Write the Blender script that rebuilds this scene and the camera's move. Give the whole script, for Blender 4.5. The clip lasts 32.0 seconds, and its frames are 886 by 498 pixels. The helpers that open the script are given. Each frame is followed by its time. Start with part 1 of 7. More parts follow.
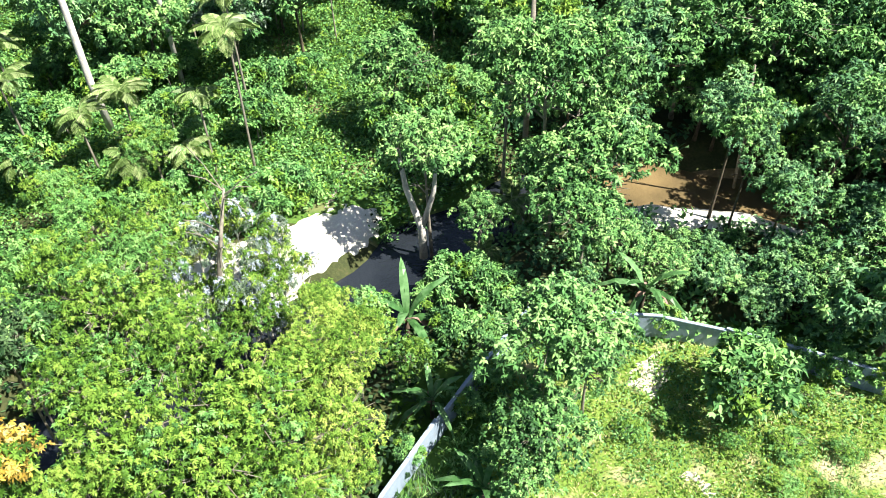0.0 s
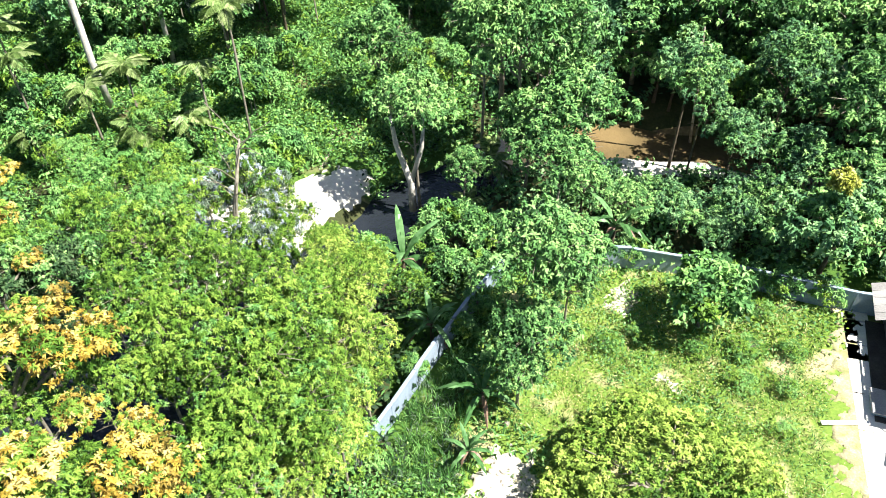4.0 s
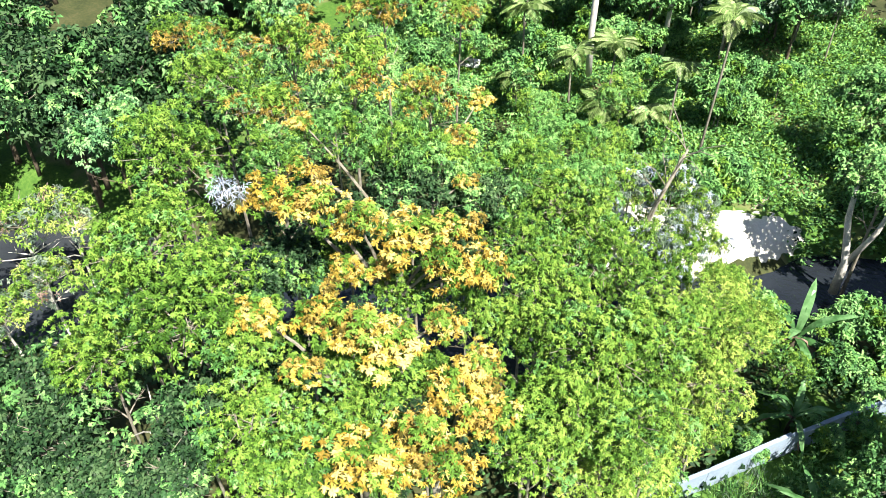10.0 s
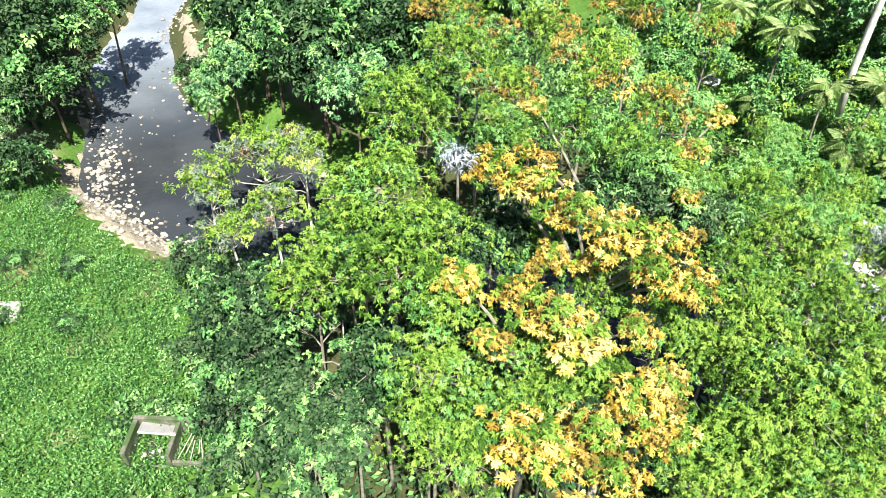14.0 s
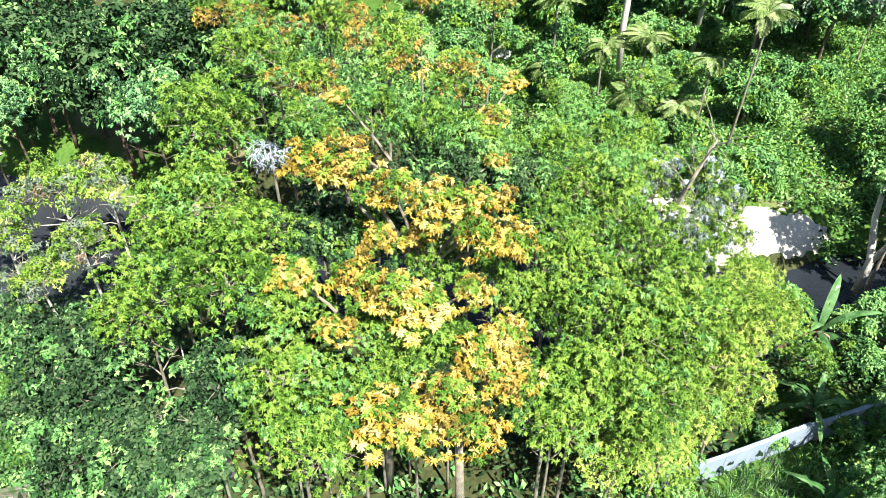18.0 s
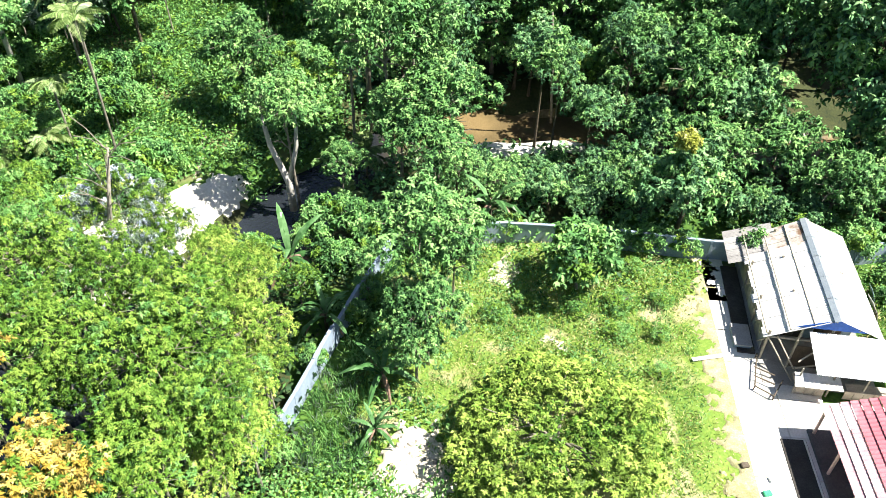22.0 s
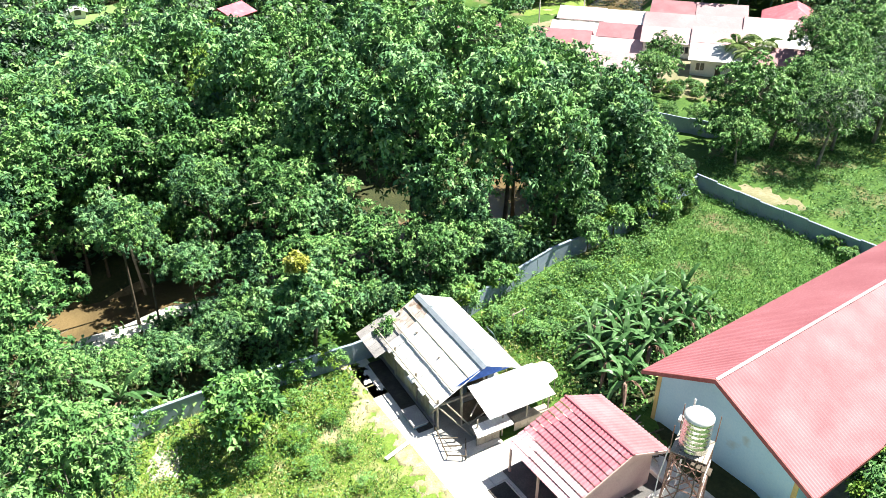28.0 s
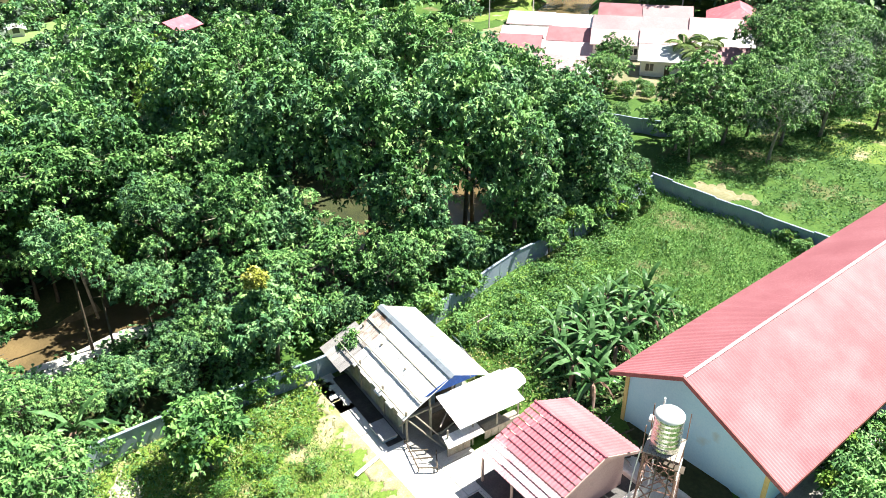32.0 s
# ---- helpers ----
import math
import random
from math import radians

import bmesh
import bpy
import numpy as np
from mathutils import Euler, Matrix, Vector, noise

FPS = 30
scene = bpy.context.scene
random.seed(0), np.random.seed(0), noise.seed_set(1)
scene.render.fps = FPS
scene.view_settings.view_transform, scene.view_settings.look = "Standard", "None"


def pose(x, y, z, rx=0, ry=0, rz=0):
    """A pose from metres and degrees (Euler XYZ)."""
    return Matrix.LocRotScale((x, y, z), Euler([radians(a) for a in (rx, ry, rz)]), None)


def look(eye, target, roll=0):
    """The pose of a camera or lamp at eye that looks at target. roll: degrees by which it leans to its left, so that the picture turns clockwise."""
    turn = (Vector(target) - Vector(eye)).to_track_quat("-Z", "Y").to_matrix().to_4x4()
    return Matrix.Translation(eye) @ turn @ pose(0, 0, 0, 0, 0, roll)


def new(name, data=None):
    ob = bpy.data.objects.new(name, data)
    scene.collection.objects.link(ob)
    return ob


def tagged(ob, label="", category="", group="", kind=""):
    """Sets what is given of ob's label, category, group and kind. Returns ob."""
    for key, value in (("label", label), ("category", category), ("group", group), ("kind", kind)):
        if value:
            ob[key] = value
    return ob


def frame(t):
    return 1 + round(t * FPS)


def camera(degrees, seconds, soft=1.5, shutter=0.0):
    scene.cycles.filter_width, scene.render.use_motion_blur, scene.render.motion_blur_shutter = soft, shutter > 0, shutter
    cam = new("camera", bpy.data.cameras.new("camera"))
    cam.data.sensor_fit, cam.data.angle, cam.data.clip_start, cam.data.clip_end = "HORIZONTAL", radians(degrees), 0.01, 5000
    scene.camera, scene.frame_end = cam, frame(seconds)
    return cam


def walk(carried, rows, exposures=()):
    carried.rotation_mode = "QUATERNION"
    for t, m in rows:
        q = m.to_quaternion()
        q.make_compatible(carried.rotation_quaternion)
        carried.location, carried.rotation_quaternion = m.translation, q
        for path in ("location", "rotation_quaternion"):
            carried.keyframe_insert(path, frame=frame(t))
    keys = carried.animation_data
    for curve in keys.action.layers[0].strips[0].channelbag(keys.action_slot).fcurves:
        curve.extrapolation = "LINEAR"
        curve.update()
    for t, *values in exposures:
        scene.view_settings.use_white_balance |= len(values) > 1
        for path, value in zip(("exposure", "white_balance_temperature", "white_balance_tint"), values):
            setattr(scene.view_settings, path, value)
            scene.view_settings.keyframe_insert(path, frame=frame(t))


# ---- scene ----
# ------------------------------------------------------------------ camera
cam = camera(60.6, 32.0, 0.5)
PATH = [
    (0, (1.45, 6.06, 39.25), (-1.71, 43.28, 6.02), -1.18),
    (0.5, (1.83, 3.78, 39.27), (-1.26, 41.23, 6.28), -1.35),
    (1, (1.83, 1.63, 39.28), (-0.92, 39.31, 6.53), -1.16),
    (1.5, (1.65, 0.27, 39.44), (-0.73, 37.96, 6.68), -1.08),
    (2, (1.18, -0.56, 39.68), (-0.74, 37.04, 6.77), -0.66),
    (2.5, (0.70, -1.11, 39.80), (-0.84, 36.43, 6.80), -0.42),
    (4.5, (-0.21, -1.10, 39.92), (-0.85, 36.23, 6.65), -0.84),
    (5, (-0.22, -0.75, 39.81), (-0.63, 36.52, 6.49), -0.76),
    (5.5, (0.09, -0.45, 39.81), (-0.30, 36.83, 6.50), -1.14),
    (6, (0.36, -0.31, 39.91), (0.05, 37.01, 6.63), -1.29),
    (6.5, (0.54, -0.37, 39.94), (-1.08, 37.01, 6.77), -1.16),
    (7, (0.59, -0.56, 39.99), (-4.53, 36.57, 6.89), -1.04),
    (7.5, (0.60, -0.72, 40.07), (-8.48, 35.65, 6.99), -0.82),
    (8, (0.50, -0.67, 40.14), (-12.09, 34.57, 6.98), -0.62),
    (8.5, (0.43, -0.68, 40.19), (-15.33, 33.26, 7.02), -0.57),
    (9, (0.23, -0.66, 40.18), (-18.43, 31.77, 7.02), -0.46),
    (9.5, (-0.17, -0.65, 40.22), (-21.61, 29.94, 6.99), -0.30),
    (10, (-0.56, -0.80, 40.11), (-24.40, 28.02, 6.93), -0.08),
    (10.5, (-0.90, -1.01, 40.02), (-27.05, 25.72, 6.83), 0.14),
    (11, (-1.17, -1.25, 39.96), (-29.43, 23.17, 6.72), 0.21),
    (11.5, (-1.44, -1.64, 39.86), (-31.62, 20.32, 6.60), 0.50),
    (12, (-1.52, -1.96, 39.82), (-33.02, 18.04, 6.53), 0.57),
    (12.5, (-1.42, -2.12, 39.87), (-33.16, 17.48, 6.57), 0.49),
    (13, (-1.18, -2.13, 39.90), (-32.94, 17.48, 6.64), 0.36),
    (13.5, (-1.01, -2.18, 39.93), (-32.64, 17.59, 6.63), 0.55),
    (15.5, (-0.72, -2.38, 39.85), (-32.10, 17.73, 6.52), 0.89),
    (16, (-0.55, -2.48, 39.80), (-31.75, 18.03, 6.54), 0.94),
    (16.5, (-0.31, -2.52, 39.72), (-29.74, 20.68, 6.62), 1.00),
    (17, (-0.12, -2.48, 39.66), (-26.30, 24.39, 6.60), 0.88),
    (17.5, (-0.01, -2.46, 39.59), (-25.10, 25.42, 6.51), 0.99),
    (18, (-0.03, -2.41, 39.56), (-24.78, 25.69, 6.43), 1.01),
    (18.5, (-0.25, -2.26, 39.50), (-22.53, 27.72, 6.27), 1.30),
    (19, (-0.49, -2.17, 39.41), (-18.81, 30.51, 6.29), 1.39),
    (19.5, (-0.63, -2.37, 39.30), (-12.28, 33.53, 6.51), 1.34),
    (20, (-0.61, -2.86, 39.18), (-6.77, 34.66, 6.70), 1.07),
    (20.5, (-0.54, -3.33, 39.26), (-1.63, 34.71, 6.83), 0.85),
    (21, (-0.44, -3.56, 39.37), (2.65, 34.33, 6.89), 0.72),
    (21.5, (-0.42, -3.61, 39.47), (5.86, 33.83, 6.93), 0.76),
    (22, (-0.66, -3.43, 39.57), (6.33, 33.79, 6.93), 1.04),
    (22.5, (-0.83, -3.33, 39.71), (7.20, 33.68, 7.07), 1.09),
    (23, (-1.08, -3.29, 39.84), (9.80, 33.05, 7.26), 1.04),
    (23.5, (-1.28, -3.26, 40.00), (13.25, 31.84, 7.49), 0.93),
    (24, (-1.39, -3.17, 40.22), (14.54, 31.28, 7.67), 0.80),
    (24.5, (-1.38, -3.10, 40.32), (15.34, 32.20, 9.11), 0.57),
    (26.5, (-2.78, -1.30, 38.92), (20.80, 34.72, 13.48), 1.13),
    (27, (-2.76, -1.38, 38.85), (25.24, 31.56, 13.72), 0.69),
    (27.5, (-2.69, -1.51, 38.95), (28.58, 28.44, 13.95), 0.34),
    (28, (-2.74, -1.55, 39.04), (28.99, 27.96, 14.10), 0.24),
    (28.5, (-2.70, -1.50, 39.10), (29.33, 27.72, 14.19), 0.11),
    (29, (-2.71, -1.44, 39.17), (29.82, 27.27, 14.32), 0.02),
    (29.5, (-2.65, -1.42, 39.16), (30.12, 27.05, 14.36), -0.12),
    (30, (-2.59, -1.38, 39.11), (30.28, 27.04, 14.38), -0.25),
    (30.5, (-2.55, -1.33, 39.08), (30.42, 27.03, 14.41), -0.35),
    (31, (-2.55, -1.21, 39.03), (30.68, 26.83, 14.33), -0.30),
    (31.5, (-2.45, -1.02, 38.85), (31.03, 26.77, 14.20), -0.30),
    (32, (-2.38, -0.90, 38.69), (31.34, 26.73, 14.19), -0.40),
]
walk(cam, [(t, look(eye, target, roll)) for t, eye, target, roll in PATH])

# ------------------------------------------------------------------ light
SUN_FROM = Vector((0.62, -0.22, 1.0)).normalized()
world = bpy.data.worlds.new("sky")
scene.world = world
world.use_nodes = True
wn = world.node_tree.nodes
sky = wn.new("ShaderNodeTexSky")
sky.sky_type = "NISHITA"
sky.sun_disc = False
sky.sun_elevation = math.asin(SUN_FROM.z)
sky.sun_rotation = math.atan2(SUN_FROM.x, SUN_FROM.y)
wn["Background"].inputs[1].default_value = 0.045
world.node_tree.links.new(sky.outputs[0], wn["Background"].inputs[0])
sun_data = bpy.data.lights.new("sun", "SUN")
sun_data.energy, sun_data.angle, sun_data.color = 5.0, radians(0.5), (1.0, 0.95, 0.85)
sun = new("sun", sun_data)
sun.matrix_world = look(SUN_FROM * 200, (0, 0, 0))
scene.view_settings.exposure = 1.53

# ------------------------------------------------------------------ materials


def material(name, colours, rough=0.8, scale=1.0, metal=0.0, bump=0.0, fine=8.0, mix_island=0.0, mix_object=0.0,
             translucent=0.0, stain=None, spec=0.3):
    """Noise-varied surface: colours is a dark, a middle and a light tone; scale in cycles a metre."""
    m = bpy.data.materials.new(name)
    m.use_nodes = True
    nt = m.node_tree
    n, link = nt.nodes, nt.links.new
    b = n["Principled BSDF"]
    b.inputs["Metallic"].default_value = metal
    b.inputs["Specular IOR Level"].default_value = spec
    geo = n.new("ShaderNodeNewGeometry")
    big = n.new("ShaderNodeTexNoise")
    big.inputs["Scale"].default_value, big.inputs["Detail"].default_value = scale, 4
    small = n.new("ShaderNodeTexNoise")
    small.inputs["Scale"].default_value, small.inputs["Detail"].default_value = scale * fine, 5
    link(geo.outputs["Position"], big.inputs["Vector"])
    link(geo.outputs["Position"], small.inputs["Vector"])
    total = n.new("ShaderNodeMath")
    total.operation = "MULTIPLY_ADD"
    link(small.outputs["Fac"], total.inputs[0])
    total.inputs[1].default_value = 0.5
    half = n.new("ShaderNodeMath")
    half.operation = "MULTIPLY"
    link(big.outputs["Fac"], half.inputs[0])
    half.inputs[1].default_value = 0.5
    link(half.outputs[0], total.inputs[2])
    value = total.outputs[0]
    for amount, source in ((mix_island, geo.outputs["Random Per Island"]), (mix_object, None)):
        if amount:
            if source is None:
                source = n.new("ShaderNodeObjectInfo").outputs["Random"]
            centred = n.new("ShaderNodeMath")
            centred.operation = "SUBTRACT"
            link(source, centred.inputs[0])
            centred.inputs[1].default_value = 0.5
            more = n.new("ShaderNodeMath")
            more.operation = "MULTIPLY_ADD"
            link(centred.outputs[0], more.inputs[0])
            more.inputs[1].default_value = amount
            link(value, more.inputs[2])
            value = more.outputs[0]
    ramp = n.new("ShaderNodeValToRGB")
    stops = ramp.color_ramp.elements
    stops[0].position, stops[1].position = 0.30, 0.70
    stops[0].color, stops[1].color = (*colours[0], 1), (*colours[-1], 1)
    if len(colours) > 2:
        for k, c in enumerate(colours[1:-1]):
            e = stops.new(0.30 + 0.40 * (k + 1) / (len(colours) - 1))
            e.color = (*c, 1)
    link(value, ramp.inputs[0])
    colour = ramp.outputs[0]
    if stain:
        tone, size, low, high = stain
        spots = n.new("ShaderNodeTexNoise")
        spots.inputs["Scale"].default_value, spots.inputs["Detail"].default_value = size, 6
        link(geo.outputs["Position"], spots.inputs["Vector"])
        cut = n.new("ShaderNodeMapRange")
        cut.inputs[1].default_value, cut.inputs[2].default_value = low, high
        link(spots.outputs["Fac"], cut.inputs[0])
        mixed = n.new("ShaderNodeMix")
        mixed.data_type = "RGBA"
        link(cut.outputs[0], mixed.inputs["Factor"])
        link(colour, mixed.inputs[6])
        mixed.inputs[7].default_value = (*tone, 1)
        colour = mixed.outputs[2]
    link(colour, b.inputs["Base Color"])
    wear = n.new("ShaderNodeMapRange")
    wear.inputs[3].default_value, wear.inputs[4].default_value = max(rough - 0.15, 0.02), min(rough + 0.12, 1)
    link(small.outputs["Fac"], wear.inputs[0])
    link(wear.outputs[0], b.inputs["Roughness"])
    if bump:
        bn = n.new("ShaderNodeBump")
        bn.inputs["Strength"].default_value, bn.inputs["Distance"].default_value = 0.6, bump
        link(small.outputs["Fac"], bn.inputs["Height"])
        link(bn.outputs[0], b.inputs["Normal"])
    if translucent:
        tr = n.new("ShaderNodeBsdfTranslucent")
        link(colour, tr.inputs[0])
        mx = n.new("ShaderNodeMixShader")
        mx.inputs[0].default_value = translucent
        link(b.outputs[0], mx.inputs[1])
        link(tr.outputs[0], mx.inputs[2])
        link(mx.outputs[0], n["Material Output"].inputs[0])
    return m


def leaf_material(name, colours, shine=0.5):
    colours = [(r * f, g * f, b * f * 1.7) for f, (r, g, b) in zip((0.66, 1.0, 1.07), colours)]
    return material(name, colours, rough=shine, scale=0.35, fine=5, mix_island=0.45, mix_object=0.15, translucent=0.09, spec=0.14)


M = {
    "leaf_broad": leaf_material("broad_leaf", ((0.048, 0.140, 0.026), (0.126, 0.295, 0.050), (0.265, 0.450, 0.088))),
    "leaf_dark": leaf_material("dark_leaf", ((0.044, 0.122, 0.036), (0.116, 0.278, 0.066), (0.245, 0.425, 0.108))),
    "leaf_light": leaf_material("light_leaf", ((0.052, 0.136, 0.010), (0.121, 0.245, 0.019), (0.224, 0.345, 0.035))),
    "leaf_feather": leaf_material("feathery_leaf", ((0.066, 0.187, 0.025), (0.132, 0.314, 0.046), (0.233, 0.416, 0.076))),
    "leaf_yellow": leaf_material("yellow_leaf", ((0.38, 0.26, 0.024), (0.52, 0.40, 0.040), (0.66, 0.55, 0.12))),
    "leaf_lime": leaf_material("lime_yellow_leaf", ((0.24, 0.28, 0.024), (0.38, 0.42, 0.040), (0.52, 0.54, 0.10))),
    "leaf_orange": leaf_material("orange_leaf", ((0.14, 0.12, 0.015), (0.27, 0.20, 0.024), (0.42, 0.29, 0.045))),
    "leaf_mango": leaf_material("mango_leaf", ((0.135, 0.235, 0.020), (0.255, 0.390, 0.038), (0.390, 0.485, 0.066))),
    "leaf_grey": leaf_material("grey_green_leaf", ((0.060, 0.104, 0.040), (0.120, 0.180, 0.072), (0.200, 0.256, 0.112))),
    "leaf_bush": leaf_material("bush_leaf", ((0.055, 0.151, 0.030), (0.109, 0.272, 0.048), (0.217, 0.392, 0.080))),
    # dark leaf of the thickets; also puts shade into the scrub covers
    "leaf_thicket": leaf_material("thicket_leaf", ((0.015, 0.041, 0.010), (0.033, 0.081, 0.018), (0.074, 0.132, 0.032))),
    "grass_meadow": leaf_material("meadow_creeper", ((0.032, 0.112, 0.016), (0.068, 0.195, 0.028), (0.140, 0.285, 0.048)), 0.6),
    "leaf_banana": leaf_material("banana_leaf", ((0.030, 0.088, 0.018), (0.065, 0.165, 0.030), (0.160, 0.290, 0.075)), 0.35),
    "leaf_palm": leaf_material("palm_leaf", ((0.090, 0.160, 0.026), (0.170, 0.270, 0.045), (0.330, 0.400, 0.110)), 0.4),
    "leaf_dry": leaf_material("dry_leaf", ((0.120, 0.075, 0.030), (0.240, 0.160, 0.070), (0.380, 0.280, 0.140)), 0.8),
    "leaf_pale": leaf_material("pale_leaf", ((0.300, 0.360, 0.260), (0.450, 0.520, 0.370), (0.620, 0.680, 0.500)), 0.6),
    "grass": leaf_material("grass_blade", ((0.055, 0.160, 0.024), (0.105, 0.260, 0.040), (0.220, 0.370, 0.075)), 0.6),
    "grass_dry": leaf_material("dry_grass_blade", ((0.195, 0.225, 0.038), (0.330, 0.345, 0.068), (0.540, 0.495, 0.150)), 0.7),
    "bark": material("bark", ((0.10, 0.085, 0.065), (0.22, 0.20, 0.16), (0.36, 0.34, 0.29)), 0.9, 2.5, bump=0.03),
    "bark_white": material("pale_bark", ((0.30, 0.28, 0.25), (0.52, 0.50, 0.46), (0.70, 0.68, 0.64)), 0.85, 1.6, bump=0.03),
    "bark_dark": material("dark_bark", ((0.045, 0.035, 0.025), (0.10, 0.08, 0.055), (0.18, 0.15, 0.11)), 0.9, 2.5, bump=0.03),
    "ground": material("ground_weeds", ((0.030, 0.078, 0.012), (0.056, 0.130, 0.018), (0.105, 0.190, 0.034)), 0.95, 0.25, bump=0.12,
                       fine=14, stain=((0.20, 0.18, 0.09), 0.16, 0.56, 0.68)),
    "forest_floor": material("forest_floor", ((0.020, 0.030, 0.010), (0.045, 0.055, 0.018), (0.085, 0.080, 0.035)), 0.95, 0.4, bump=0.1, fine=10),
    "lawn": material("yard_grass", ((0.080, 0.150, 0.022), (0.140, 0.230, 0.035), (0.240, 0.290, 0.070)), 0.95, 0.35, bump=0.08, fine=14,
                     stain=((0.44, 0.39, 0.22), 0.3, 0.55, 0.66)),
    "soil": material("pale_soil", ((0.36, 0.33, 0.24), (0.52, 0.48, 0.38), (0.68, 0.65, 0.55)), 0.95, 0.8, bump=0.05, fine=9),
    "dry_soil": material("dry_grassy_soil", ((0.20, 0.19, 0.09), (0.33, 0.30, 0.18), (0.50, 0.46, 0.33)), 0.95, 0.9, bump=0.06, fine=9,
                         stain=((0.20, 0.22, 0.08), 1.6, 0.46, 0.74)),
    "sand": material("white_sand", ((0.52, 0.49, 0.42), (0.68, 0.65, 0.58), (0.80, 0.78, 0.72)), 0.95, 0.5, bump=0.05, fine=12),
    "brown_mud": material("river_mud", ((0.10, 0.075, 0.035), (0.18, 0.13, 0.065), (0.26, 0.20, 0.11)), 0.7, 0.5, bump=0.03),
    "concrete": material("concrete_paving", ((0.56, 0.54, 0.48), (0.69, 0.67, 0.62), (0.79, 0.77, 0.73)), 0.9, 0.6, bump=0.008, fine=16,
                         stain=((0.34, 0.31, 0.25), 0.45, 0.60, 0.75)),
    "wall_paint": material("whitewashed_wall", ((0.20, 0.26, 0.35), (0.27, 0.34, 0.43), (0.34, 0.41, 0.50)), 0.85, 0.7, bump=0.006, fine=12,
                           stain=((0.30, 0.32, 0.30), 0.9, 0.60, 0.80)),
    "field_pale": material("pale_far_grass", ((0.110, 0.190, 0.060), (0.170, 0.265, 0.085), (0.240, 0.320, 0.120)), 0.95, 0.12, bump=0.08, fine=6),
    "roof_red": material("red_roof_metal", ((0.39, 0.090, 0.120), (0.46, 0.130, 0.165), (0.53, 0.20, 0.23)), 0.5, 0.7, fine=20, mix_object=0.12,
                         stain=((0.60, 0.38, 0.41), 0.75, 0.58, 0.86), spec=0.35),
    "roof_bleached": material("bleached_red_roof_metal", ((0.46, 0.20, 0.23), (0.58, 0.36, 0.39), (0.70, 0.56, 0.58)), 0.55, 0.9, fine=20, mix_object=0.3, spec=0.35),
    "roof_pink": material("pinkish_red_roof_metal", ((0.30, 0.105, 0.12), (0.36, 0.135, 0.155), (0.42, 0.18, 0.20)), 0.55, 0.3, fine=24, mix_object=0.08, spec=0.3),
    "roof_faded": material("faded_red_roof_metal", ((0.25, 0.102, 0.118), (0.30, 0.132, 0.148), (0.35, 0.178, 0.195)), 0.5, 0.6, fine=24, mix_object=0.22,
                           stain=((0.37, 0.215, 0.230), 0.32, 0.46, 0.90), spec=0.3),
    "roof_village": material("bleached_pink_roof", ((0.34, 0.21, 0.225), (0.43, 0.29, 0.30), (0.55, 0.43, 0.44)), 0.6, 0.2, fine=20, mix_object=0.3, spec=0.3),
    "trim_red": material("dark_red_trim", ((0.18, 0.05, 0.05), (0.27, 0.08, 0.08), (0.34, 0.13, 0.12)), 0.6, 1.5),
    "roof_pale": material("bleached_roof_metal", ((0.58, 0.58, 0.57), (0.72, 0.72, 0.71), (0.82, 0.82, 0.82)), 0.45, 0.5, fine=18, mix_object=0.15,
                          stain=((0.34, 0.28, 0.22), 0.55, 0.56, 0.74), spec=0.5),
    "roof_rust": material("rust_streaked_sheet", ((0.34, 0.28, 0.24), (0.50, 0.45, 0.41), (0.64, 0.61, 0.58)), 0.8, 1.1, fine=9, mix_object=0.2,
                          stain=((0.24, 0.15, 0.10), 1.3, 0.50, 0.66)),
    "roof_grey": material("grey_fibre_sheet", ((0.26, 0.25, 0.25), (0.36, 0.35, 0.35), (0.48, 0.47, 0.46)), 0.9, 0.9, fine=10, mix_object=0.2),
    "ridge_grey": material("galvanised_ridge", ((0.30, 0.36, 0.41), (0.40, 0.46, 0.51), (0.52, 0.57, 0.60)), 0.4, 1.2, metal=0.5),
    "blue": material("blue_painted_board", ((0.02, 0.07, 0.30), (0.03, 0.11, 0.42), (0.05, 0.16, 0.52)), 0.6, 1.0),
    "tarp": material("pale_tarpaulin", ((0.66, 0.72, 0.76), (0.76, 0.80, 0.83), (0.84, 0.87, 0.88)), 0.5, 0.6, fine=10),
    "tarp_blue": material("blue_grey_sheet", ((0.16, 0.24, 0.32), (0.24, 0.33, 0.42), (0.34, 0.43, 0.50)), 0.5, 0.8),
    "timber": material("grey_timber", ((0.24, 0.21, 0.17), (0.38, 0.34, 0.28), (0.54, 0.50, 0.43)), 0.85, 2.0, fine=12),
    "timber_dark": material("dark_timber", ((0.05, 0.04, 0.03), (0.10, 0.08, 0.06), (0.16, 0.13, 0.10)), 0.85, 2.0, fine=12),
    "wall_pink": material("pink_plaster", ((0.52, 0.33, 0.31), (0.62, 0.42, 0.39), (0.68, 0.50, 0.46)), 0.9, 0.6, bump=0.004, fine=16,
                          stain=((0.38, 0.27, 0.24), 0.8, 0.60, 0.78)),
    "wall_blue": material("pale_blue_plaster", ((0.36, 0.64, 0.80), (0.44, 0.71, 0.85), (0.52, 0.76, 0.87)), 0.85, 0.4, fine=18,
                          stain=((0.36, 0.46, 0.48), 0.6, 0.62, 0.80)),
    "trim_yellow": material("yellow_trim", ((0.52, 0.40, 0.14), (0.62, 0.50, 0.20), (0.70, 0.58, 0.28)), 0.8, 1.0),
    "wall_white": material("white_plaster", ((0.66, 0.64, 0.61), (0.76, 0.74, 0.71), (0.82, 0.80, 0.78)), 0.9, 0.3, fine=16),
